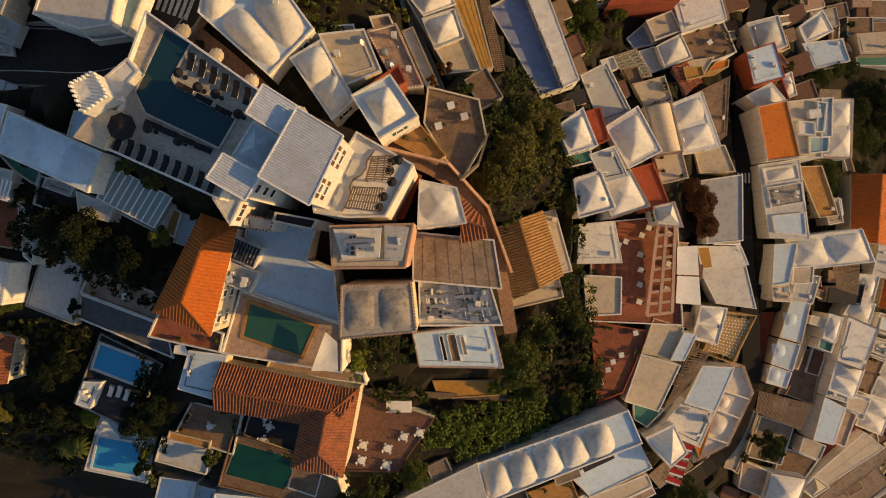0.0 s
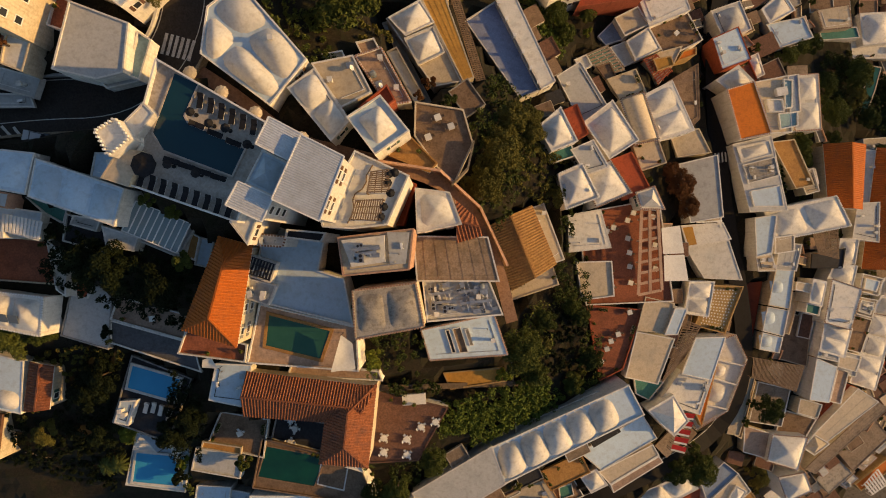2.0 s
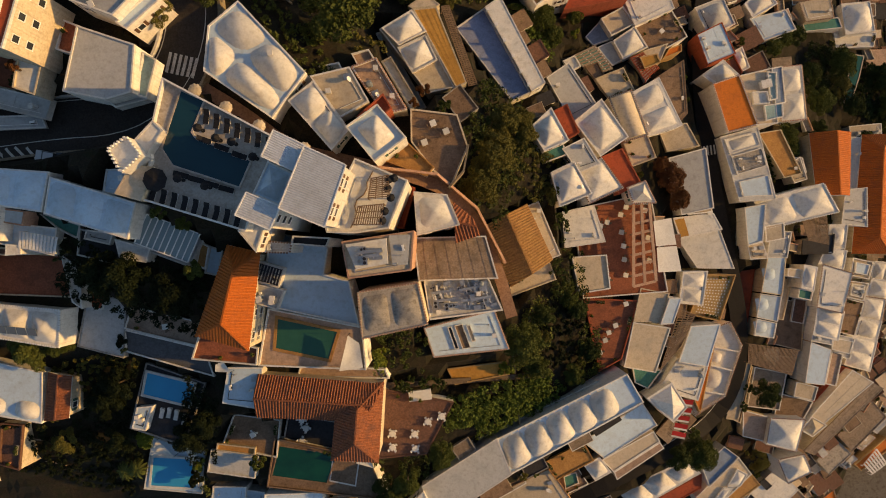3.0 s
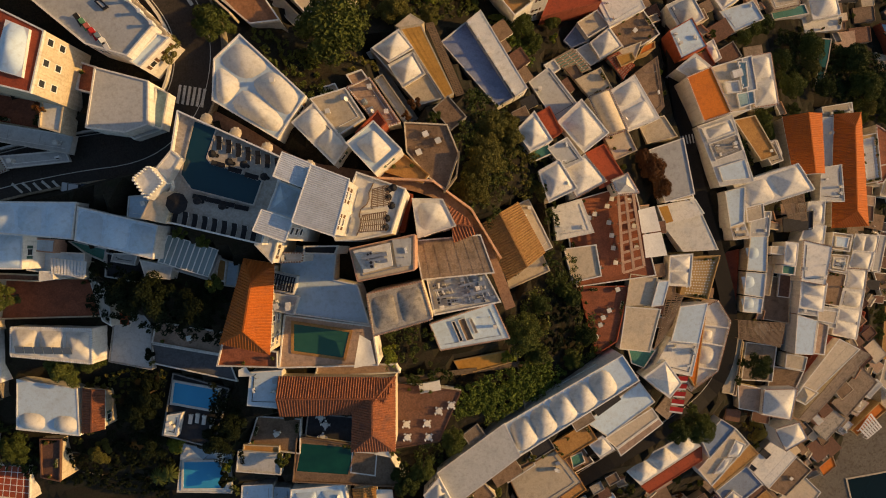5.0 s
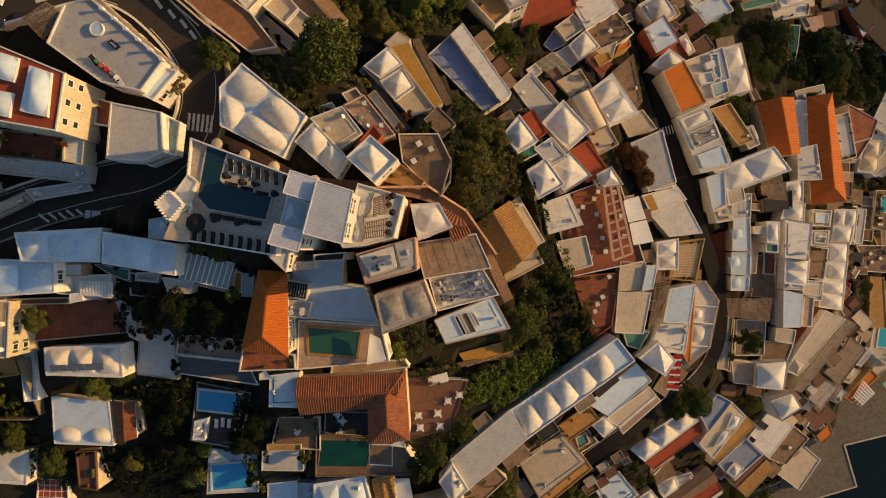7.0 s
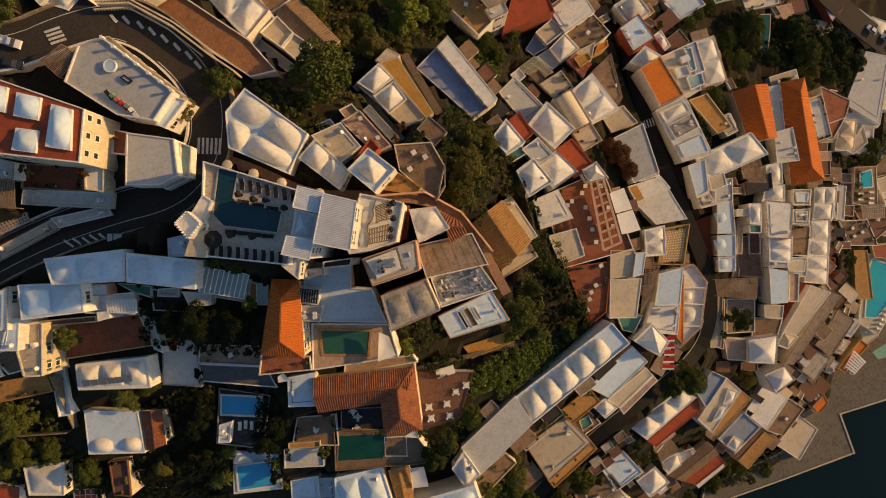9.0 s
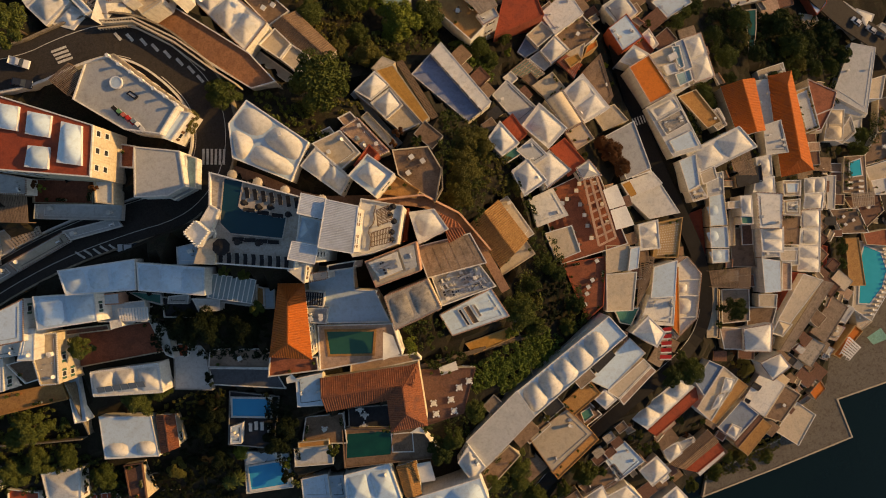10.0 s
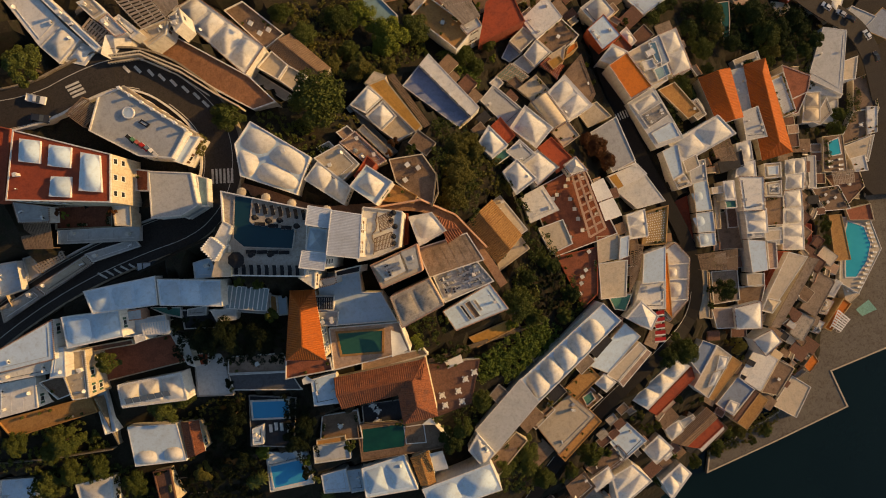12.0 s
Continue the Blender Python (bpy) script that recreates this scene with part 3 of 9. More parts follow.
def house(p, z, roof, top="w", wall="W", n=(1, 1), ridge=None, stuff=0, label="", para=None, rise=None, seams=0, well=False, bare=False):
    """A house on the outline p whose parapet or eaves stand at height z."""
    seed = int(abs(p[0][0] * 37 + p[0][1] * 91 + z * 7))
    rnd = random.Random(seed)
    para = para or {"dome": rnd.choice((0.12, 0.18, 0.24)), "barrel": 0.2, "pyr": 0.2}.get(roof, rnd.choice((0.1, 0.15, 0.2, 0.25, 0.4)))
    src, p = list(p), ccw(p)
    cx, cy = sum(q[0] for q in p) / len(p), sum(q[1] for q in p) / len(p)
    base = footing(p)
    o = (cx, cy, base)
    words = LABEL_WALL[wall]
    lab = label or {
        "flat": "%s house with a flat %s roof" % (words, LABEL_TOP[top]),
        "dome": "%s house with %s %s vaulted roof dome%s" % (words, NUM.get(n[0] * n[1], "several"), LABEL_TOP[top], "" if n[0] * n[1] == 1 else "s"),
        "gable": "%s house with a ridged %s clay tile roof" % (words, LABEL_TOP[top]),
        "hip": "%s house with a hipped %s clay tile roof" % (words, LABEL_TOP[top]),
        "barrel": "%s house with a %s barrel vault roof" % (words, LABEL_TOP[top]),
        "pyr": "%s house with a low %s pyramid roof" % (words, LABEL_TOP[top]),
        "metal": "%s hotel wing under a pale corrugated metal roof" % words,
    }[roof]
    if roof == "dome" and len(p) == 4:
        e0, e1 = (Vector(src[1]) - Vector(src[0])).length, (Vector(src[2]) - Vector(src[1])).length
        if abs(math.log(e0 / n[1] * n[0] / e1)) < abs(math.log(e0 / n[0] * n[1] / e1)):
            n = (n[1], n[0])
    e = hold("house", cx, cy, base, lab, "house", "hillside houses")
    if top == "w" and not label and roof == "flat":
        top = rnd.choice(("w", "c", "g", "w", "bw") if cx > 30 else ("w", "bw", "bw", "g"))
        e["label"] = "%s house with a flat %s roof" % (words, LABEL_TOP[top])
    lp = local(p, o)
    if roof in ("gable", "hip"):
        body(e, p, o, base, z - 0.1, wall, rnd)
        q = src if len(src) == 4 else p[:4]
        e0, e1 = (Vector(q[1]) - Vector(q[0])).length, (Vector(q[2]) - Vector(q[1])).length
        along = ridge if ridge is not None else (0 if e0 > e1 else 1)
        if along == 1:
            q = q[1:] + q[:1]
        q = [Vector(x) for x in local(q, o)]
        grow = [(x + (x - sum(q, Vector((0, 0))) / 4).normalized() * 0.45) for x in q]
        wdt = ((q[3] - q[0]).length + (q[2] - q[1]).length) / 2
        h = rise or min(2.6, wdt * 0.5 * 0.42)
        zz = z - base
        A, B, C, D = ((x.x, x.y, zz) for x in grow)
        k = 0.5 * wdt / max((q[1] - q[0]).length, 0.1) if roof == "hip" else 0.0
        k = min(k, 0.45)
        m0, m1 = (grow[0] + grow[3]) / 2, (grow[1] + grow[2]) / 2
        r0, r1 = m0.lerp(m1, k), m1.lerp(m0, k)
        R0, R1 = (r0.x, r0.y, zz + h), (r1.x, r1.y, zz + h)
        for s in ((A, B, R1, R0), (C, D, R0, R1)):
            piece("roof_slope", mesh("roof_slope", *tiled_slope(s, TILES[top]), TILES[top]), e)
        if roof == "hip":
            for s in ((B, C, R1, R1), (D, A, R0, R0)):
                piece("roof_hip", mesh("roof_hip", *tiled_slope(s, TILES[top]), TILES[top]), e)
        else:
            for v in ((A, D, R0), (C, B, R1)):
                piece("gable_wall", mesh("gable_wall", [(x * 0.985, y * 0.985, w) for x, y, w in v], [(0, 1, 2)], PLASTER[wall]), e)
        caps = [bar((R0[0], R0[1], R0[2] + 0.16), (R1[0], R1[1], R1[2] + 0.16), 0.3, 0.2)]
        if roof == "hip":
            caps += [bar((*s[:2], s[2] + 0.14), (*t[:2], t[2] + 0.16), 0.28, 0.18) for s, t in ((A, R0), (D, R0), (B, R1), (C, R1))]
        for cap in caps:
            piece("ridge_cap", mesh("ridge_cap", *cap, TILES[top]), e)
        piece("eave_board", mesh("eave_board", *ring([(x.x, x.y) for x in ([grow[0], grow[1], grow[2], grow[3]] if sum(grow[i].x * grow[(i + 1) % 4].y - grow[(i + 1) % 4].x * grow[i].y for i in range(4)) > 0 else grow[::-1])], 0.6, zz - 0.22, zz - 0.03), WHITE), e)
        return e
    zz = z - base
    body(e, p, o, base, z - para, wall, rnd)
    piece("parapet", mesh("parapet", *ring(inset(lp, -0.05), 0.25, zz - para - 0.25, zz), (TOPS[top] if top in ("b", "br", "rb", "o", "st", "dk") and rnd.random() < 0.6 else PLASTER["W" if wall == "C" and rnd.random() < 0.6 else wall])), e)
    t = rnd.random()
    if t < 0.30 and roof != "metal" and not bare:
        tile_coping(e, lp, zz, CLAYCOPING if t < 0.15 else (PLASTER["P"] if t < 0.24 else WHITE))
    inner = inset(lp, 0.18)
    mt = METALROOF if roof == "metal" else TOPS[top]
    piece("roof", mesh("roof", *prism(inner, zz - para - 0.2, zz - para + 0.06), mt), e)
    q = inset(local(src, o), 0.24 if src == p else -0.24)
    if roof == "dome":
        for a in range(n[0]):
            for b in range(n[1]):
                g = rnd.choice((0.02, 0.05, 0.08))
                cell = [tuple(lerp2(q, (a + u) / n[0], (b + v) / n[1])) for u, v in ((g, g), (1 - g, g), (1 - g, 1 - g), (g, 1 - g))]
                size = min((Vector(cell[1]) - Vector(cell[0])).length, (Vector(cell[3]) - Vector(cell[0])).length)
                cell = cell if sum(cell[i][0] * cell[(i + 1) % 4][1] - cell[(i + 1) % 4][0] * cell[i][1] for i in range(4)) > 0 else [cell[0], cell[3], cell[2], cell[1]]
                piece("dome", dome_mesh(cell, zz - para + 0.08, rise or min(2.3, size * rnd.uniform(0.23, 0.29)), TOPS[top], rnd.choice((4.0, 6.0, 9.0, 12.0)), 18, rnd.uniform(1.3, 1.7)), e)
    elif roof == "barrel":
        v, f, m = [], [], 14
        for i in range(m + 1):
            for w in (0.02, 0.98):
                x = lerp2(q, i / m, w)
                v.append((x.x, x.y, zz - para + 1.3 * math.sin(math.pi * i / m) ** 0.8))
        f = [(2 * i, 2 * i + 2, 2 * i + 3, 2 * i + 1) for i in range(m)]
        piece("barrel_vault", mesh("barrel_vault", v, f, TOPS[top], smooth=True), e)
        ends = [tuple(range(0, 2 * m + 2, 2)), tuple(range(1, 2 * m + 2, 2))[::-1]]
        piece("end_wall", mesh("end_wall", v, ends, PLASTER[wall]), e)
    elif roof == "pyr":
        c = Vector((0, 0))
        for x in inner:
            c += Vector(x) / len(inner)
        m = len(inner)
        v = [(x, y, zz - para + 0.07) for x, y in inset(inner, 0.3)] + [(c.x, c.y, zz - para + (rise or 1.8))]
        piece("pyramid", mesh("pyramid", v, [(i, (i + 1) % m, m) for i in range(m)], TOPS[top]), e)
    elif roof == "metal":
        qq = [(x.x, x.y, zz + 0.1) for x in (Vector(t) for t in inset(local(src, o), -0.2 if src == p else 0.2))]
        hi = [(x, y, w + (0.35 if i in (0, 3) else 0.0)) for i, (x, y, w) in enumerate(qq)]
        v, f = tiled_slope(hi[1:] + hi[:1], METALROOF, 0.28, 0.035, 0)
        piece("metal_sheet", mesh("metal_sheet", v, f, METALROOF), e)
        piece("gutter", mesh("gutter", *join(*[bar((*hi[i][:2], hi[i][2] + 0.1), (*hi[(i + 1) % 4][:2], hi[(i + 1) % 4][2] + 0.1), 0.16, 0.16) for i in range(4)]), WHITE), e)
    for k in range(seams):
        u = (k + 0.7) / (seams + 0.4)
        piece("roof_seam", mesh("roof_seam", *bar((*lerp2(q, u, 0.01), zz - para + 0.10), (*lerp2(q, u, 0.99), zz - para + 0.10), 0.12, 0.06), mt), e)
        if k % 2:
            piece("roof_seam", mesh("roof_seam", *bar((*lerp2(q, 0.01, u), zz - para + 0.092), (*lerp2(q, 0.99, u), zz - para + 0.092), 0.1, 0.06), mt), e)
    if well:
        # roof isn't cut: slabs stand for the well, the dark one for its shade
        for u0, u1, v0, v1, tone in ((0.30, 0.36, 0.12, 0.86, IRON), (0.40, 0.52, 0.12, 0.88, WOOD), (0.56, 0.62, 0.2, 0.7, TOPS["c"])):
            c = ccw([tuple(lerp2(q, u, v)) for u, v in ((u0, v0), (u1, v0), (u1, v1), (u0, v1))])
            piece("light_well_kerb", mesh("light_well_kerb", *ring(c, 0.16, zz - para, zz - para + 0.4), PLASTER["W"]), e)
            piece("light_well_grate", mesh("light_well_grate", *prism(inset(c, 0.15), zz - para, zz - para + 0.1), tone), e)
    if bare:
        return e
    plain = top in ("or", "r", "bl", "cob", "t", "o", "ob")
    if len(q) == 4 and roof in ("flat", "dome") and not plain:
        fittings(e, inset(q, 0.35 if src == p else -0.35), zz - para + 0.06, rnd, roof == "flat", mt)
    auto = 0 if roof in ("metal", "pyr", "barrel") else rnd.choice((1, 2, 3, 4))
    if len(q) == 4:
        clutter(e, inset(q, 0.5 if src == p else -0.5), zz - para + 0.05, stuff + (auto if roof == "flat" and not plain else 0), rnd)
    return e


def terrace(p, z, top="t", wall="C", wallh=0.55, label="", kerb=0.2):
    """An open terrace: a floor with a low wall round it, z is the top of that wall."""
    p = ccw(p)
    cx, cy = sum(q[0] for q in p) / len(p), sum(q[1] for q in p) / len(p)
    base = min(footing(p), z - 2.0)
    LEVELS.append((p, z - wallh - 0.4))
    FLOORS.append((p, z - wallh + 0.03, top))
    e = hold("terrace", cx, cy, base, label or "open %s terrace with a low %s wall" % (LABEL_TOP[top], LABEL_WALL[wall]), "terrace", "terraces", "")
    lp, zz = local(p, (cx, cy)), z - base
    BLOCKS.append((p, z))
    piece("retaining_wall", mesh("retaining_wall", *prism(lp, 0, zz - wallh - 0.02), PLASTER[wall]), e)
    if kerb:
        piece("low_wall", mesh("low_wall", *ring(inset(lp, -0.05), kerb + 0.05, zz - wallh - 0.2, zz), TOPS[top] if top in ("b", "br", "rb", "o", "st", "dk") and int(abs(cx) * 10) % 5 < 2 else PLASTER[wall]), e)
    piece("floor", mesh("floor", *prism(inset(lp, kerb - 0.06), zz - wallh - 0.1, zz - wallh + 0.03), TOPS[top]), e)
    return e


def tile_joints(p, z, nu, nv):
    """Pale joints between large floor tiles."""
    parts = [bar((*lerp2(p, i / nu, 0), z), (*lerp2(p, i / nu, 1), z), 0.12, 0.06) for i in range(nu + 1)]
    parts += [bar((*lerp2(p, 0, j / nv), z - 0.004), (*lerp2(p, 1, j / nv), z - 0.004), 0.12, 0.06) for j in range(nv + 1)]
    tagged(new("floor_joints", mesh("floor_joints", *join(*parts), WHITE)), "white joints in a red tiled courtyard floor", "floor joints", "", "stuff")


def slat_roof(p, z, mtl=None, label="", step=0.34, posts=True, hgt=2.6, legmat=None):
    """A slatted pergola roof on posts."""
    mtl = mtl or WOOD
    q = list(p)
    cx, cy = sum(x[0] for x in q) / 4, sum(x[1] for x in q) / 4
    base = min(ground_at(cx, cy), z - hgt) if not posts else z - hgt
    e = hold("pergola", cx, cy, base, label or "weathered wooden pergola with close slats", "pergola", "pergolas")
    lq, zz = local(q, (cx, cy)), z - base
    if (Vector(lq[1]) - Vector(lq[0])).length < (Vector(lq[2]) - Vector(lq[1])).length:
        lq = lq[1:] + lq[:1]
    beams = [bar((*lerp2(lq, 0, v), zz - 0.1), (*lerp2(lq, 1, v), zz - 0.1), 0.14, 0.2) for v in (0.03, 0.35, 0.65, 0.97)]
    for bm_ in beams:
        piece("beam", mesh("beam", *bm_, WHITE if mtl is GREYWOOD else mtl), e)
    length = (Vector(lq[1]) - Vector(lq[0])).length
    for k in range(int(length / step) + 1):
        u = min(1.0, k * step / length)
        piece("slat", mesh("slat", *bar((*lerp2(lq, u, 0), zz), (*lerp2(lq, u, 1), zz), step * 0.62, 0.08), mtl), e)
    for u, v in ((0.02, 0.03), (0.98, 0.03), (0.98, 0.97), (0.02, 0.97)):
        x = lerp2(lq, u, v)
        piece("post", mesh("post", *box(x.x - 0.08, x.x + 0.08, x.y - 0.08, x.y + 0.08, 0, zz - 0.25), legmat or mtl), e)
    return e


def pool(p, z, water, label, coping=0.5, edge="w"):
    p = ccw(p)
    cx, cy = sum(q[0] for q in p) / len(p), sum(q[1] for q in p) / len(p)
    e = hold("swimming_pool", cx, cy, z - 1.0, label, "swimming pool")
    lp = local(p, (cx, cy))
    piece("coping", mesh("coping", *ring(inset(lp, -coping), coping + 0.02, 0.75, 1.16), TOPS[edge]), e)
    piece("basin", mesh("basin", *prism(lp, 0.2, 1.0, cap=False), PLASTER["W"]), e)
    piece("water", mesh("water", *prism(lp, 0.5, 1.07), WATER[water]), e)
    return e

# ---------- houses and terraces ----------
house([(-64.3, 85.9), (-57.7, 84.1), (-54.8, 76.3), (-61.1, 73.7)], 122.00, "flat", "w", "W")
house([(-61.1, 73.7), (-54.8, 76.2), (-52.6, 71.7), (-58.7, 68.8)], 122.00, "dome", "w", "W", n=(1, 1))
house([(-58.3, 69.5), (-53.4, 71.9), (-50.7, 68.9), (-54.3, 66.7)], 121.00, "dome", "w", "W", n=(1, 1))
house([(-57.3, 83.9), (-55.9, 83.5), (-49.0, 68.1), (-50.4, 67.9)], 122.60, "flat", "w", "W", para=0.2)
slat_roof([(-43.7, 78.7), (-36.7, 77.6), (-34.6, 70.1), (-40.4, 69.6)], 120.0, GREYWOOD, "grey weathered slatted pergola roof", 0.75)
slat_roof([(-36.6, 78.0), (-30.8, 74.5), (-31.4, 72.0), (-34.6, 70.7)], 119.0, GREYWOOD, "grey weathered slatted pergola roof", 0.75)
slat_roof([(-49.2, 75.6), (-46.3, 70.7), (-50.3, 69.0), (-52.8, 73.7)], 121.0, GREYWOOD, "grey weathered slatted pergola roof", 0.75)
house([(-43.3, 71.2), (-34.5, 71.3), (-36.9, 68.2), (-41.6, 67.0)], 117.00, "flat", "c", "W")
slat_roof([(-58.5, 86.0), (-49.6, 82.2), (-51.1, 78.6), (-55.7, 78.0)], 118.0, GREYWOOD, "grey weathered slatted pergola roof", 0.75)
house([(-36.3, 78.2), (-29.7, 79.2), (-19.4, 61.6), (-26.3, 57.2)], 106.50, "dome", "w", "W", n=(1, 4))
terrace([(-37.8, 71.2), (-24.7, 54.7), (-21.3, 46.8), (-26.8, 47.2), (-44.2, 68.3)], 111.00, "bt", "W")
slat_roof([(-82.3, 41.9), (-75.6, 39.3), (-77.2, 33.8), (-82.8, 36.0)], 119.0)
house([(-80.1, 45.9), (-73.3, 41.9), (-74.4, 38.8), (-80.6, 41.3)], 121.00, "flat", "g", "W")
terrace([(-75.7, 43.4), (-63.6, 38.7), (-65.6, 34.1), (-77.4, 38.6)], 115.00, "t", "C")
house([(-76.4, 37.9), (-59.2, 31.6), (-60.5, 28.6), (-77.6, 35.1)], 115.50, "flat", "w", "W")
terrace([(-53.7, 42.4), (-51.1, 41.0), (-52.8, 36.9), (-55.3, 38.0)], 120.00, "t", "W")
house([(-18.9, 62.3), (-12.9, 63.5), (-7.3, 52.3), (-12.2, 50.5)], 102.00, "gable", "b", "C")
terrace([(-26.9, 58.6), (-25.1, 60.0), (-17.9, 49.6), (-19.7, 48.2)], 100.00, "g", "W")
terrace([(-25.8, 76.1), (-20.7, 76.4), (-14.4, 64.9), (-20.0, 63.3)], 101.00, "b", "W")
terrace([(-7.8, 43.2), (-6.4, 43.5), (0.1, 27.8), (-1.7, 27.3)], 96.00, "g", "W")
terrace([(18.4, 63.2), (24.7, 66.0), (32.6, 52.7), (26.1, 49.4)], 84.00, "o", "W")
terrace([(40.8, 61.5), (48.7, 62.7), (49.1, 51.9), (34.1, 51.1)], 75.00, "r", "R", 0.3)
slat_roof([(26.2, 64.7), (34.5, 62.2), (35.4, 54.8), (30.4, 54.2)], 86.0, GREYWOOD, "grey weathered slatted pergola roof", 0.75)
house([(29.4, 54.8), (34.6, 55.8), (35.0, 52.5), (30.3, 51.8)], 84.90, "flat", "w", "W")
house([(49.5, 54.2), (59.2, 57.9), (61.3, 50.0), (51.5, 47.0)], 70.15, "flat", "w", "W")
terrace([(52.0, 47.9), (61.4, 50.7), (64.5, 43.6), (55.6, 40.1)], 67.95, "b", "W", 0.3)
house([(26.8, 34.3), (32.0, 37.0), (37.1, 26.8), (31.0, 23.9)], 82.15, "flat", "w", "W")
house([(46.0, 29.8), (53.1, 32.7), (57.1, 21.3), (48.5, 19.6)], 76.65, "dome", "w", "W", n=(1, 2))
house([(40.0, 28.7), (45.2, 29.7), (47.6, 19.4), (42.6, 18.7)], 80.70, "barrel", "c", "C")
terrace([(39.1, 34.4), (45.7, 36.1), (47.7, 30.3), (41.9, 29.0)], 75.75, "c", "C", 0.3)
house([(30.8, 23.6), (37.1, 27.6), (41.8, 18.9), (35.4, 15.5)], 85.35, "dome", "w", "W", n=(1, 1))
terrace([(42.4, 19.1), (48.0, 19.9), (49.4, 14.5), (43.9, 13.2)], 79.10, "c", "C", 0.3)
house([(54.7, 34.1), (62.1, 37.7), (61.4, 24.9), (57.3, 21.5)], 69.85, "flat", "b", "C")
house([(71.9, 53.9), (79.4, 55.8), (81.7, 48.5), (74.4, 46.4)], 57.60, "dome", "g", "W", n=(1, 1))
house([(69.9, 45.9), (76.6, 48.2), (79.1, 40.0), (71.7, 38.0)], 61.10, "flat", "w", "R")
terrace([(77.5, 40.3), (81.0, 41.3), (82.8, 36.0), (79.1, 34.5)], 56.35, "t", "R")
house([(81.3, 42.1), (84.5, 43.3), (85.8, 37.6), (82.1, 36.2)], 54.45, "dome", "w", "W", n=(1, 1))
house([(68.6, 34.9), (74.4, 38.1), (77.9, 33.9), (73.7, 30.5)], 63.85, "dome", "w", "W", n=(1, 1))
house([(69.6, 31.8), (76.2, 33.2), (79.2, 20.7), (71.8, 19.7)], 67.05, "flat", "or", "W")
house([(77.0, 33.6), (86.1, 34.6), (85.9, 20.9), (80.2, 21.1)], 63.90, "flat", "c", "W")
terrace([(86.9, 35.2), (90.6, 35.5), (90.4, 26.3), (87.2, 26.1)], 60.60, "bl", "W", 0.3)
house([(92.8, 36.6), (99.0, 36.5), (98.6, 22.2), (91.8, 22.4)], 55.05, "dome", "w", "W", n=(1, 2))
house([(92.8, 10.9), (96.7, 12.8), (97.9, 6.7), (94.4, 6.0)], 53.35, "flat", "w", "W")
house([(123.0, 21.3), (132.5, 21.1), (132.2, 16.4), (122.9, 17.2)], 35.45, "flat", "c", "W")
house([(100.8, 18.5), (111.5, 17.5), (109.2, 1.4), (100.8, 2.4)], 52.00, "gable", "or", "C", ridge=1, rise=3.0)
house([(122.4, 17.4), (130.3, 16.6), (126.3, -16.4), (115.5, -15.0)], 41.15, "hip", "or", "C", ridge=1, rise=3.2)
house([(117.4, 18.0), (122.6, 17.0), (117.8, -2.5), (114.2, 1.2)], 41.05, "flat", "g", "W")
terrace([(130.7, 10.2), (136.5, 10.2), (135.2, -4.4), (129.7, -4.5)], 38.00, "d", "W")
house([(138.3, 12.8), (146.2, 5.3), (142.8, 0.2), (135.8, -0.1)], 35.95, "flat", "t", "C")
house([(135.9, 0.3), (142.8, 0.5), (136.9, -5.2), (135.0, -5.1)], 36.10, "flat", "t", "C")
house([(113.9, 2.9), (120.0, 2.7), (118.8, -8.3), (111.6, -6.6)], 44.00, "flat", "g", "W")
house([(170.3, 21.1), (178.3, 16.4), (166.8, -5.9), (157.0, 5.1)], 18.00, "flat", "w", "W")
terrace([(157.8, 5.8), (168.5, -5.8), (166.9, -6.9), (155.1, 0.7)], 16.15, "w", "W", 0.3)
house([(153.5, 0.6), (159.4, -1.4), (154.8, -12.2), (148.2, -9.9)], 18.05, "dome", "c", "W", n=(1, 2))
house([(165.2, -1.7), (171.4, -6.6), (167.0, -16.9), (160.4, -13.0)], 8.85, "flat", "w", "W")
terrace([(182.3, 20.7), (188.6, 25.0), (195.9, 17.2), (188.2, 13.9)], 12.00, "g", "W", 0.3)
house([(189.7, 15.4), (201.2, 19.6), (207.3, 10.5), (197.9, 7.0)], 9.95, "flat", "bl", "O")
terrace([(179.7, -2.3), (187.9, -2.5), (184.8, -17.0), (174.7, -14.3)], 9.00, "b", "C", 0.3)
terrace([(175.2, -14.0), (185.3, -16.7), (177.7, -25.7), (163.4, -24.7)], 8.75, "b", "W", 0.3)
terrace([(180.2, -14.3), (184.2, -16.1), (180.1, -25.4), (176.0, -24.9)], 9.40, "w", "W", 0.3)
house([(-21.2, 26.2), (-16.9, 28.8), (-12.3, 20.5), (-15.4, 17.7)], 118.40, "dome", "w", "W", n=(1, 2))
house([(-17.6, 30.0), (-11.2, 30.7), (-8.8, 24.9), (-13.7, 22.9)], 117.00, "flat", "c", "C")
house([(-11.4, 31.9), (-7.1, 32.9), (-3.1, 23.9), (-6.9, 23.6)], 113.00, "flat", "p", "C")
terrace([(-6.9, 35.1), (-5.1, 35.8), (-1.0, 26.6), (-2.8, 25.8)], 104.00, "g", "G")
terrace([(-11.1, 23.0), (-6.5, 26.1), (-5.4, 23.6), (-10.2, 20.7)], 116.00, "r", "R")
terrace([(-8.1, 15.9), (-3.5, 18.1), (0.2, 13.7), (-1.2, 12.4)], 114.00, "o", "W")
house([(-3.5, 9.8), (1.7, 8.7), (3.1, 3.7), (-3.8, 2.9)], 117.00, "dome", "w", "C", n=(1, 1), bare=True)
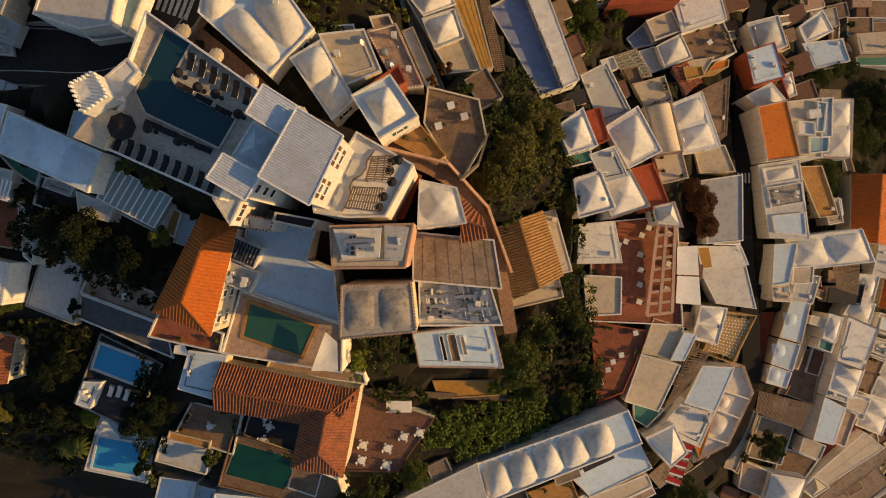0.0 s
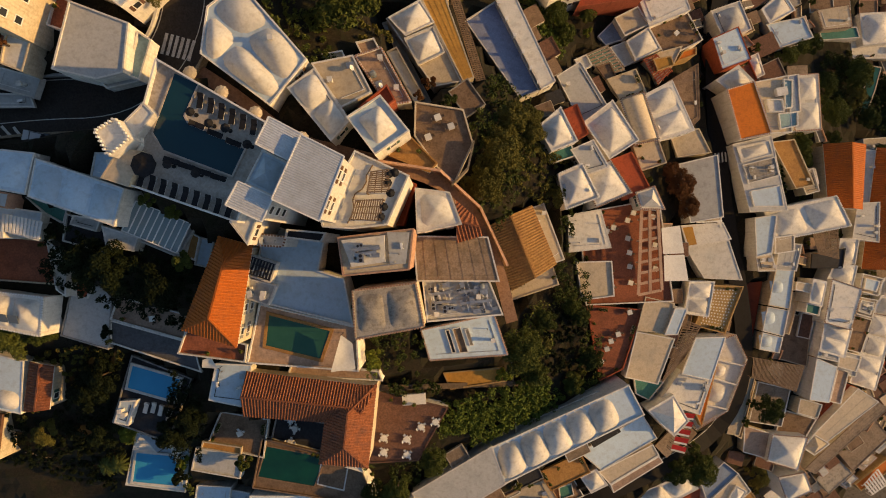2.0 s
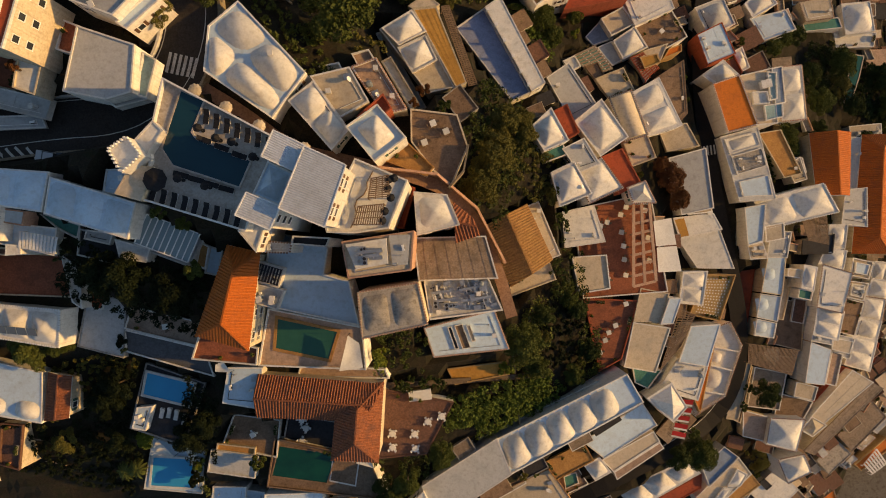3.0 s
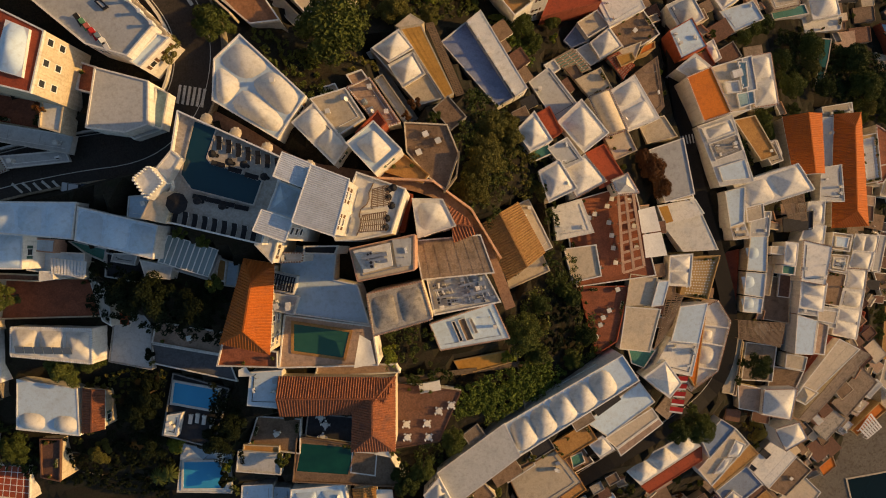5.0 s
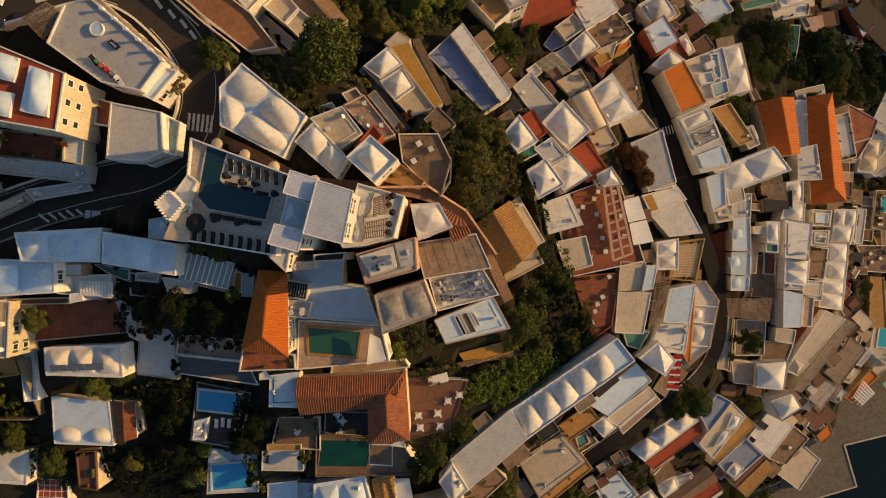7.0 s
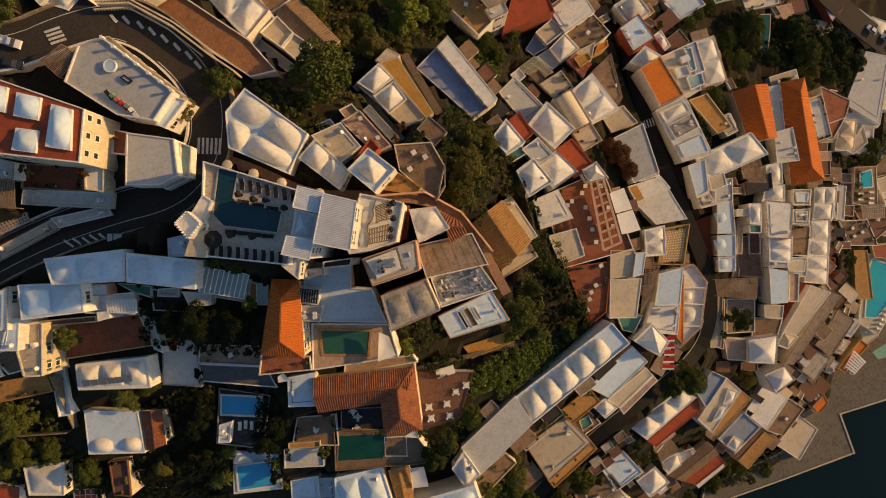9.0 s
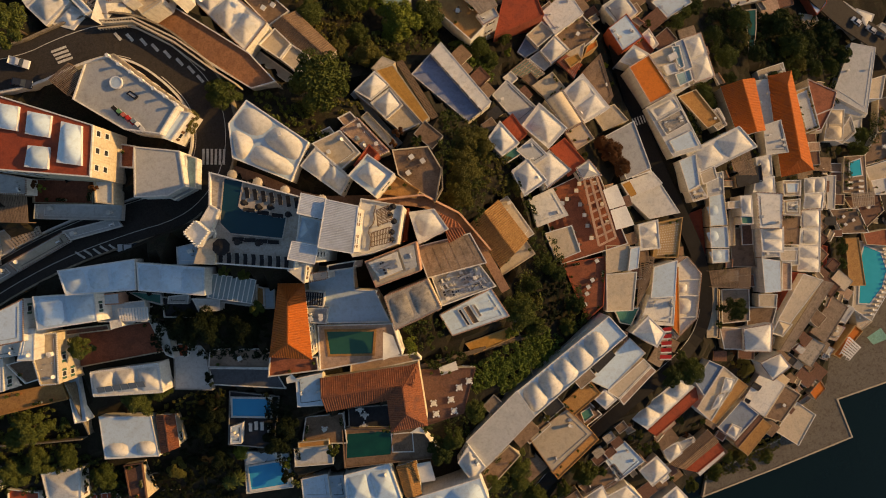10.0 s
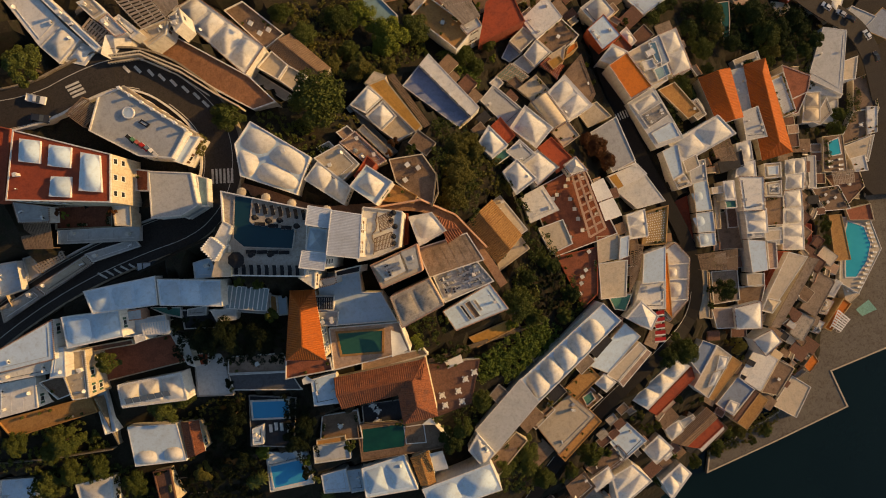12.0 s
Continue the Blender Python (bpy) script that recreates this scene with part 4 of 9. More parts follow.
house([(2.7, 7.3), (5.1, 4.4), (6.0, 2.0), (2.4, 1.3)], 114.00, "gable", "t", "C")
house([(9.1, 3.6), (17.5, 6.7), (21.0, -4.4), (12.5, -8.6)], 92.90, "gable", "ob", "C", ridge=1, rise=1.35)
terrace([(13.0, -8.4), (21.4, -4.1), (22.6, -9.0), (12.6, -11.4)], 87.15, "c", "C", 0.3)
house([(17.2, 6.6), (20.6, 7.5), (23.8, -4.0), (20.7, -4.8)], 88.95, "flat", "c", "C")
terrace([(29.9, 5.4), (47.3, 7.0), (48.5, -15.4), (29.6, -14.6)], 78.60, "t", "W")
house([(26.5, 5.0), (33.4, 5.6), (34.9, -2.6), (26.0, -2.8)], 82.90, "flat", "w", "W", stuff=4)
house([(27.5, -5.0), (35.0, -5.4), (34.9, -12.8), (28.0, -13.1)], 82.15, "flat", "w", "W", bare=True)
terrace([(29.9, -14.6), (42.0, -16.7), (36.6, -29.2), (31.3, -31.3)], 77.90, "t", "R")
house([(40.8, 8.5), (44.8, 9.4), (46.5, 4.4), (41.6, 4.9)], 83.55, "pyr", "w", "W")
house([(54.5, 14.7), (63.4, 16.0), (63.5, 1.9), (55.9, 1.2)], 72.90, "flat", "g", "W", bare=True, para=0.3)
house([(23.2, 12.7), (28.0, 14.3), (30.7, 7.5), (24.1, 5.7)], 92.65, "dome", "w", "W", n=(1, 1))
house([(29.1, 12.8), (34.6, 14.9), (38.3, 8.1), (30.9, 5.7)], 88.80, "dome", "w", "W", n=(1, 1))
house([(26.3, 17.3), (30.9, 18.9), (33.5, 13.3), (29.0, 12.1)], 91.35, "flat", "w", "W")
house([(19.6, 21.6), (24.2, 24.9), (26.9, 18.2), (21.8, 16.7)], 95.55, "dome", "w", "W", n=(1, 1))
terrace([(36.3, 15.7), (40.9, 17.0), (44.0, 9.3), (39.1, 7.2)], 82.95, "r", "R", 0.3)
terrace([(21.1, 18.1), (26.5, 18.8), (27.1, 16.0), (22.5, 14.9)], 91.25, "te", "W", 0.3)
house([(54.9, -12.0), (60.6, -12.5), (58.5, -20.4), (53.1, -19.1)], 72.20, "dome", "w", "W", n=(1, 2))
terrace([(61.6, -13.6), (69.1, -14.6), (63.9, -25.2), (56.9, -22.8)], 67.90, "d", "O")
slat_roof([(51.2, -19.8), (54.6, -21.6), (50.5, -28.0), (45.1, -33.1)], 77.0)
house([(54.5, -24.5), (61.3, -24.9), (57.2, -34.3), (50.7, -32.4)], 73.85, "flat", "bw", "C", bare=True)
house([(51.1, -31.6), (57.7, -34.1), (54.3, -42.0), (45.4, -38.3)], 73.15, "flat", "w", "W", stuff=2)
house([(42.1, -39.4), (48.1, -36.5), (51.0, -42.6), (47.4, -45.7)], 75.00, "pyr", "w", "W")
house([(-10.6, -48.8), (6.3, -40.7), (8.5, -48.6), (-8.7, -57.1)], 86.15, "flat", "g", "W", bare=True)
house([(-14.4, -52.8), (-10.3, -49.5), (-8.1, -56.2), (-12.5, -59.0)], 87.10, "dome", "w", "W", n=(1, 1))
terrace([(2.5, -42.0), (30.2, -32.6), (32.5, -33.2), (6.6, -42.6)], 80.95, "g", "W", 0.3)
house([(26.8, -48.5), (41.8, -41.3), (44.6, -46.8), (31.4, -53.1)], 72.05, "flat", "bw", "C", bare=True)
terrace([(17.1, -52.2), (27.0, -48.5), (28.8, -53.1), (19.5, -56.6)], 72.35, "o", "O", 0.3)
house([(5.5, -59.4), (18.8, -54.9), (23.5, -64.2), (8.6, -70.8)], 68.90, "flat", "c", "O")
house([(26.4, -80.8), (35.3, -78.6), (39.0, -87.1), (29.4, -90.3)], 46.15, "flat", "w", "W")
house([(23.4, -95.6), (32.0, -94.4), (36.0, -102.5), (21.7, -107.0)], 42.05, "dome", "w", "W", n=(1, 2))
house([(15.7, -91.2), (23.5, -89.4), (23.9, -94.1), (16.1, -95.9)], 47.15, "dome", "w", "W", n=(1, 1))
house([(37.8, -92.9), (45.2, -90.2), (48.2, -96.8), (40.3, -99.7)], 38.15, "dome", "w", "W", n=(1, 1))
house([(89.0, -72.5), (96.8, -71.8), (98.4, -77.4), (91.0, -79.8)], 37.95, "dome", "w", "W", n=(1, 1))
house([(83.7, -57.1), (93.2, -58.7), (89.7, -67.3), (81.6, -64.2)], 47.05, "dome", "w", "W", n=(1, 1))
slat_roof([(76.0, -34.0), (88.7, -37.3), (86.0, -43.7), (75.1, -39.2)], 56.0)
house([(77.7, -15.6), (82.2, -15.5), (78.6, -29.4), (76.3, -24.0)], 51.25, "flat", "r", "R")
house([(79.6, 2.5), (97.8, 4.9), (100.8, -2.8), (81.8, -4.9)], 59.95, "dome", "w", "W", n=(2, 1))
house([(84.1, -5.4), (89.5, -6.4), (87.5, -13.0), (82.3, -12.2)], 57.95, "flat", "w", "W")
slat_roof([(94.5, -2.8), (101.5, -2.6), (101.0, -11.2), (95.8, -9.4)], 54.0)
house([(105.7, -6.1), (110.8, -6.8), (109.1, -13.4), (104.2, -12.5)], 47.95, "dome", "w", "W", n=(1, 1))
house([(102.9, -12.2), (108.6, -13.7), (106.9, -19.0), (100.1, -16.6)], 49.60, "dome", "w", "W", n=(1, 1))
house([(100.4, -16.4), (108.1, -19.8), (104.1, -30.1), (97.4, -27.6)], 51.40, "flat", "w", "W")
house([(98.4, -27.8), (105.6, -29.9), (102.9, -37.7), (96.3, -35.2)], 50.00, "dome", "w", "W", n=(2, 1))
terrace([(112.0, -27.6), (118.2, -30.1), (114.3, -39.2), (108.5, -37.1)], 39.65, "b", "W", 0.3)
house([(106.3, -37.0), (111.6, -38.9), (109.5, -44.5), (104.2, -43.0)], 43.85, "flat", "w", "W")
house([(127.4, -19.2), (134.9, -21.2), (132.6, -26.7), (125.3, -24.6)], 33.10, "dome", "w", "W", n=(2, 1))
house([(125.0, -24.1), (131.4, -25.8), (128.7, -31.4), (122.4, -29.4)], 34.35, "dome", "w", "W", n=(1, 1))
house([(121.4, -28.9), (127.8, -30.6), (125.6, -37.2), (119.3, -35.3)], 35.25, "dome", "w", "W", n=(1, 1))
house([(118.5, -34.5), (125.0, -36.7), (122.7, -42.4), (116.1, -40.2)], 36.40, "dome", "w", "W", n=(1, 1))
house([(114.9, -39.4), (121.9, -41.8), (118.6, -50.5), (111.4, -47.6)], 37.95, "dome", "w", "W", n=(1, 2))
terrace([(142.1, -34.9), (152.4, -37.8), (153.2, -48.1), (143.6, -45.0)], 16.95, "b", "W", 0.3)
house([(165.0, -25.4), (178.3, -25.8), (171.8, -34.9), (165.0, -33.0)], 9.90, "flat", "c", "C")
terrace([(164.8, -30.8), (170.8, -31.7), (169.7, -38.0), (164.7, -36.5)], 10.85, "w", "W", 0.3)
terrace([(153.0, -33.0), (166.8, -36.8), (166.2, -43.5), (157.0, -47.6)], 10.15, "rb", "C", 0.3)
house([(117.0, -101.3), (122.6, -98.0), (123.3, -102.0), (118.1, -104.9)], 6.85, "flat", "or", "C")
house([(145.1, -75.1), (152.8, -71.6), (149.9, -83.7), (143.2, -86.0)], 6.10, "flat", "c", "C")
house([(-50.9, 19.1), (-46.9, 18.7), (-47.0, 14.1), (-51.9, 15.6)], 118.00, "flat", "w", "W")
terrace([(-88.3, 11.4), (-66.2, 7.0), (-67.2, -0.3), (-90.6, 3.5)], 104.00, "t", "C")
house([(-90.8, 13.1), (-84.2, 11.4), (-87.5, 0.9), (-91.3, 2.0)], 111.50, "flat", "c", "C")
house([(-99.5, 18.5), (-85.4, 20.1), (-88.4, 11.8), (-101.5, 13.9)], 116.00, "flat", "bw", "W")
house([(-107.9, 12.2), (-98.9, 10.3), (-101.2, 3.5), (-111.0, 4.9)], 109.00, "flat", "w", "W", stuff=4)
terrace([(-98.7, 8.8), (-90.6, 8.2), (-90.4, 3.2), (-96.1, 3.4)], 109.00, "b", "W")
terrace([(-116.8, 4.6), (-93.2, 1.1), (-93.2, -3.1), (-115.1, -0.7)], 102.00, "o", "C")
house([(-103.9, 14.0), (-91.3, 12.2), (-91.9, 9.4), (-103.9, 12.0)], 113.00, "flat", "w", "W")
terrace([(-66.4, 0.3), (-59.4, -2.0), (-61.3, -12.6), (-69.5, -9.4)], 101.00, "g", "G", 0.3)
house([(-65.8, 0.7), (-62.1, -0.4), (-63.3, -3.2), (-66.7, -2.1)], 102.50, "flat", "r", "W", bare=True, para=0.2, label="small low outhouse with a flat red-painted roof")
house([(-34.4, 4.7), (-29.5, 2.9), (-33.1, -11.8), (-41.0, -8.5)], 115.50, "hip", "or", "C", ridge=1, rise=2.7)
terrace([(-31.3, -6.3), (-15.5, -11.5), (-15.8, -18.9), (-34.2, -15.9)], 108.50, "p", "W")
terrace([(-43.4, -9.1), (-33.7, -12.8), (-34.3, -15.7), (-45.3, -13.3)], 109.00, "t", "W")
house([(-35.8, -18.4), (-14.0, -22.8), (-18.5, -28.9), (-37.0, -25.9)], 103.20, "gable", "t", "C", ridge=0, rise=2.3)
house([(-21.8, -22.8), (-13.9, -22.7), (-16.5, -36.4), (-24.6, -35.0)], 103.40, "hip", "t", "C", ridge=1, rise=2.6)
terrace([(-45.7, -27.5), (-36.6, -29.8), (-38.2, -37.2), (-49.0, -33.8)], 92.00, "b", "W")
terrace([(-38.2, -33.3), (-20.1, -39.5), (-17.5, -48.4), (-40.9, -42.8)], 92.00, "b", "W")
terrace([(-14.4, -25.8), (-1.7, -29.9), (-8.2, -39.4), (-17.7, -39.1)], 94.45, "rb", "W", 0.3)
house([(-41.5, -16.4), (-35.3, -17.2), (-37.2, -24.5), (-43.3, -22.7)], 103.00, "flat", "bw", "W")
terrace([(-60.6, -7.4), (-46.1, -12.8), (-45.1, -18.1), (-60.8, -11.5)], 100.80, "as", "W", 0.3)
terrace([(-58.6, -3.3), (-45.6, -7.9), (-46.0, -12.6), (-60.3, -7.2)], 101.20, "p", "W", 0.3)
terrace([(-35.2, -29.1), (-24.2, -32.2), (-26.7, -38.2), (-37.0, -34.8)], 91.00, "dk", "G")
house([(-54.0, -43.3), (-47.1, -44.3), (-48.4, -50.5), (-55.1, -48.2)], 86.50, "flat", "w", "W")
house([(-42.2, -45.0), (-30.5, -46.1), (-30.5, -56.0), (-44.2, -52.7)], 90.00, "dome", "bw", "W", n=(2, 1))
house([(-47.6, -45.2), (-43.7, -46.2), (-44.8, -52.1), (-48.5, -51.2)], 85.50, "flat", "bw", "W")
house([(-29.3, -48.4), (-24.4, -48.5), (-25.8, -56.5), (-29.6, -55.9)], 88.00, "gable", "ob", "C")
house([(-29.8, -56.8), (-10.2, -57.7), (-10.0, -65.5), (-29.6, -64.0)], 89.00, "dome", "bw", "W", n=(2, 1))
house([(-4.7, 2.7), (7.3, 1.5), (8.5, -5.8), (-4.7, -4.6)], 112.00, "flat", "br", "C", seams=6, bare=True)
house([(-14.0, -4.8), (-4.5, -4.5), (-3.8, -11.1), (-14.2, -12.1)], 119.00, "dome", "st", "C", n=(2, 1), rise=0.5)
house([(-5.5, -14.4), (8.3, -12.6), (10.2, -20.4), (-4.3, -20.2)], 97.00, "flat", "w", "W", well=True)
terrace([(-2.2, -24.1), (9.5, -24.1), (10.2, -26.8), (-1.0, -27.5)], 90.10, "y", "O", 0.3)
house([(-130.0, -9.7), (-121.6, -12.6), (-123.4, -19.0), (-132.4, -15.1)], 92.00, "flat", "bw", "W")
terrace([(-92.4, -23.6), (-88.0, -24.5), (-89.9, -33.4), (-93.7, -31.8)], 92.00, "rb", "C")
house([(90.8, 57.1), (96.9, 61.6), (99.9, 56.1), (92.6, 53.0)], 46.45, "dome", "w", "W", n=(1, 1))
house([(91.9, 53.1), (102.2, 54.2), (104.4, 48.5), (95.1, 46.4)], 46.10, "flat", "w", "W")
house([(127.7, 58.6), (136.4, 58.3), (136.9, 49.3), (127.9, 49.2)], 31.75, "dome", "w", "W", n=(1, 1))
terrace([(126.1, 51.9), (139.1, 49.3), (137.8, 45.3), (126.4, 46.1)], 29.20, "w", "W", 0.3)
terrace([(113.1, 53.7), (123.9, 53.6), (124.6, 50.4), (113.5, 50.6)], 35.35, "te", "W", 0.3)
house([(111.2, 58.5), (120.3, 59.2), (120.7, 52.8), (112.5, 52.7)], 38.00, "flat", "c", "C")
terrace([(8.4, -71.5), (23.8, -65.1), (24.8, -67.6), (9.6, -74.5)], 66.10, "o", "O", 0.3)
terrace([(17.9, -57.1), (24.9, -54.6), (28.1, -61.0), (20.7, -63.4)], 66.10, "b", "W", 0.3)
terrace([(22.3, -58.4), (25.4, -57.7), (25.8, -60.5), (22.4, -61.5)], 66.20, "te", "W", 0.3)
terrace([(3.8, -57.2), (11.7, -54.9), (12.9, -57.8), (5.1, -61.0)], 68.95, "b", "W", 0.3)
terrace([(-12.4, -60.9), (-0.5, -55.9), (1.5, -59.4), (-9.8, -65.4)], 79.15, "b", "C", 0.3)
house([(16.1, -87.6), (29.5, -84.5), (31.2, -89.7), (18.8, -92.8)], 45.85, "flat", "b", "C")
house([(7.3, -88.7), (15.0, -86.6), (16.5, -92.9), (8.0, -96.0)], 49.90, "flat", "b", "C")
house([(42.0, -112.6), (51.4, -109.2), (53.9, -114.6), (43.1, -121.0)], 24.10, "dome", "w", "W", n=(1, 2), bare=True)
terrace([(91.0, -24.9), (97.6, -27.2), (95.1, -40.0), (87.5, -37.2)], 45.90, "b", "C", 0.3)
terrace([(98.2, -27.0), (101.7, -28.9), (95.8, -49.0), (95.2, -40.3)], 44.15, "o", "W", 0.3)
terrace([(89.0, -51.9), (98.3, -55.4), (94.8, -60.3), (86.8, -58.2)], 42.95, "b", "W", 0.3)
terrace([(173.0, 6.0), (180.6, 5.6), (176.1, -2.3), (170.7, -0.6)], 15.15, "c", "W", 0.3)
terrace([(156.1, -49.1), (166.3, -50.8), (165.0, -57.6), (155.9, -53.7)], 9.35, "t", "C")
terrace([(40.5, -32.7), (47.3, -34.2), (43.5, -38.1), (40.7, -36.4)], 71.95, "te", "W", 0.3)
terrace([(53.4, 22.5), (60.4, 22.5), (62.7, 16.8), (55.0, 16.4)], 71.25, "c", "C", 0.3)
terrace([(25.9, 25.7), (29.2, 26.9), (31.0, 20.7), (27.8, 19.4)], 87.65, "r", "R", 0.3)
house([(-95.0, 37.3), (-89.1, 35.9), (-90.5, 29.4), (-98.1, 30.1)], 112.00, "flat", "bw", "W")
slat_roof([(-86.2, 33.3), (-78.7, 33.9), (-78.5, 31.9), (-85.2, 31.2)], 114.0, GREYWOOD, "grey weathered slatted pergola roof", 0.75)
terrace([(-89.0, 36.4), (-86.5, 36.2), (-86.9, 31.5), (-89.9, 31.1)], 111.50, "c", "W")
house([(-100.3, 30.5), (-95.1, 30.0), (-94.9, 27.0), (-101.6, 27.6)], 109.00, "flat", "b", "C")
terrace([(-75.3, 61.1), (-72.6, 59.1), (-79.8, 45.8), (-81.8, 46.1)], 124.00, "r", "R")
terrace([(-74.7, 66.1), (-67.2, 61.3), (-67.1, 59.1), (-76.0, 63.0)], 120.50, "o", "W")
terrace([(-74.5, 75.1), (-65.1, 76.5), (-64.1, 74.4), (-75.1, 72.3)], 117.00, "w", "W")
house([(60.3, 1.8), (64.7, 2.1), (64.8, -0.9), (60.8, -1.0)], 69.05, "flat", "c", "W")
terrace([(-93.3, 2.4), (-90.2, 1.7), (-92.0, -9.5), (-94.9, -9.1)], 100.00, "bw", "W")
terrace([(-67.3, 7.5), (-64.1, 4.7), (-64.8, -2.4), (-66.3, -1.1)], 106.00, "w", "W")
terrace([(77.1, -40.7), (80.4, -41.6), (74.8, -56.7), (71.5, -55.8)], 47.05, "c", "C", 0.3)
terrace([(-28.9, -17.6), (-13.5, -20.8), (-13.0, -22.6), (-30.0, -20.2)], 100.00, "p", "W")
terrace([(-11.4, 35.1), (-8.4, 35.5), (-6.1, 30.3), (-9.4, 29.9)], 110.00, "p", "W")
terrace([(-16.9, 33.3), (-13.6, 33.6), (-12.4, 30.5), (-15.5, 29.8)], 111.00, "c", "W")

# houses by the quay
terrace([(61.4, -66.2), (68.0, -61.4), (71.6, -64.8), (62.8, -71.7)], 52.00, "bl", "W", 0.5)
house([(73.5, -66.5), (76.6, -71.7), (63.6, -81.7), (60.6, -76.2)], 47.20, "flat", "c", "W", bare=True)
house([(72.7, -69.7), (75.3, -71.5), (72.9, -74.6), (69.5, -74.1)], 47.60, "dome", "w", "W", n=(1, 1), bare=True)
house([(68.4, -74.4), (70.9, -74.6), (67.6, -78.3), (64.6, -78.1)], 47.60, "dome", "w", "W", n=(1, 1), bare=True)
house([(77.9, -73.0), (79.9, -76.2), (65.6, -84.2), (64.6, -83.0)], 44.50, "flat", "o", "O", bare=True)
house([(92.3, -78.2), (98.1, -85.7), (87.5, -93.9), (82.1, -85.8)], 30.05, "flat", "w", "W", bare=True, seams=2, label="white house whose flat roof has two dark skylights")
house([(88.0, -80.9), (90.0, -83.3), (88.3, -84.4), (86.4, -82.0)], 30.50, "flat", "dk", "W", bare=True, label="dark roof skylight in a low white kerb")
house([(83.3, -84.7), (85.2, -86.9), (83.4, -87.9), (82.1, -86.0)], 30.50, "flat", "dk", "W", bare=True, label="dark roof skylight in a low white kerb")
terrace([(100.8, -88.2), (105.0, -93.4), (95.1, -100.3), (89.9, -96.7)], 24.50, "b", "C", 0.3)
terrace([(112.0, -103.9), (117.2, -111.2), (106.7, -120.4), (99.9, -111.9)], 4.95, "c", "W", 0.3)
terrace([(81.8, -85.7), (85.9, -92.4), (74.8, -98.3), (70.7, -91.6)], 30.05, "bl", "W", 0.45)
house([(75.9, -92.2), (78.6, -94.8), (75.1, -97.9), (72.7, -94.6)], 30.40, "dome", "w", "W", n=(1, 1), bare=True)
house([(87.1, -94.1), (88.0, -95.6), (76.1, -102.4), (75.3, -100.7)], 27.00, "flat", "rb", "C", bare=True)
house([(88.8, -96.6), (91.0, -100.1), (79.2, -107.3), (76.9, -103.4)], 25.00, "flat", "o", "O", bare=True)
house([(48.3, -90.0), (54.3, -89.1), (54.3, -93.4), (49.0, -95.1)], 36.00, "dome", "w", "W", n=(1, 1), bare=True)
house([(55.2, -90.8), (60.6, -90.5), (61.0, -92.4), (55.4, -94.0)], 33.00, "flat", "g", "W")
house([(49.7, -96.6), (65.8, -90.3), (68.0, -95.3), (54.3, -100.2)], 33.00, "gable", "b", "C", ridge=0, rise=0.8)
house([(54.7, -101.9), (69.0, -97.0), (70.1, -100.3), (58.8, -104.4)], 29.80, "flat", "r", "R", bare=True)
house([(59.0, -105.3), (70.3, -101.2), (70.3, -102.1), (59.4, -106.5)], 28.50, "flat", "w", "W", bare=True)
house([(46.4, -93.0), (47.1, -99.3), (44.0, -100.4), (42.7, -95.9)], 37.00, "dome", "w", "W", n=(1, 1), bare=True)
# houses along the curved street and behind the pool
terrace([(82.2, -43.2), (90.8, -46.0), (87.5, -56.0), (78.7, -53.8)], 44.90, "br", "W", 0.3)
terrace([(78.1, -41.9), (81.4, -42.9), (76.1, -58.1), (73.6, -56.6)], 45.40, "b", "C", 0.3)
house([(77.2, -54.5), (85.0, -57.7), (83.3, -64.4), (76.2, -61.7)], 45.50, "flat", "p", "C", bare=True)
house([(110.4, -47.9), (115.8, -52.1), (97.3, -64.1), (94.0, -62.2)], 42.95, "flat", "w", "W", bare=True, seams=1)
house([(97.1, -59.3), (101.1, -62.3), (96.6, -65.1), (93.7, -62.8)], 43.40, "pyr", "c", "W", rise=1.4)
house([(118.8, -53.6), (121.9, -55.7), (99.5, -72.5), (96.8, -70.9)], 38.00, "flat", "br", "C", bare=True, seams=3)
house([(131.2, -65.1), (135.4, -71.3), (123.0, -81.0), (118.9, -75.1)], 18.50, "flat", "br", "C", bare=True)
house([(118.7, -76.7), (123.0, -81.9), (115.1, -87.7), (111.4, -82.6)], 18.00, "flat", "st", "C", bare=True)
house([(140.7, -72.9), (142.6, -75.2), (137.0, -79.4), (134.5, -76.3)], 10.50, "flat", "g", "W")
house([(134.1, -78.6), (137.1, -81.1), (132.0, -84.9), (129.7, -82.6)], 9.50, "flat", "w", "W")
house([(129.0, -85.6), (131.0, -87.9), (126.5, -91.1), (124.8, -89.0)], 8.50, "flat", "g", "W")
house([(142.6, -82.5), (144.7, -85.7), (132.6, -92.7), (130.7, -90.4)], 7.00, "flat", "or", "O", bare=True)
slat_roof([(138.2, -85.7), (141.1, -91.3), (135.3, -94.5), (132.6, -90.9)], 7.6, WHITE, "thin white frame of a beach awning", 0.95)
terrace([(108.4, -46.7), (112.7, -48.9), (96.9, -60.6), (95.8, -59.5)], 40.00, "r", "R", 0.3)
house([(96.1, -37.2), (101.3, -40.0), (98.3, -49.3), (93.2, -48.1)], 49.10, "flat", "bw", "W", bare=True)
house([(103.1, -41.0), (106.0, -42.3), (103.0, -50.7), (100.1, -49.8)], 46.50, "flat", "p", "C", bare=True)
house([(102.7, -37.0), (108.1, -38.7), (106.6, -41.9), (101.9, -40.1)], 48.40, "flat", "w", "W", bare=True)
house([(96.5, -34.6), (101.8, -36.5), (101.3, -38.6), (95.9, -36.9)], 49.60, "flat", "g", "W")
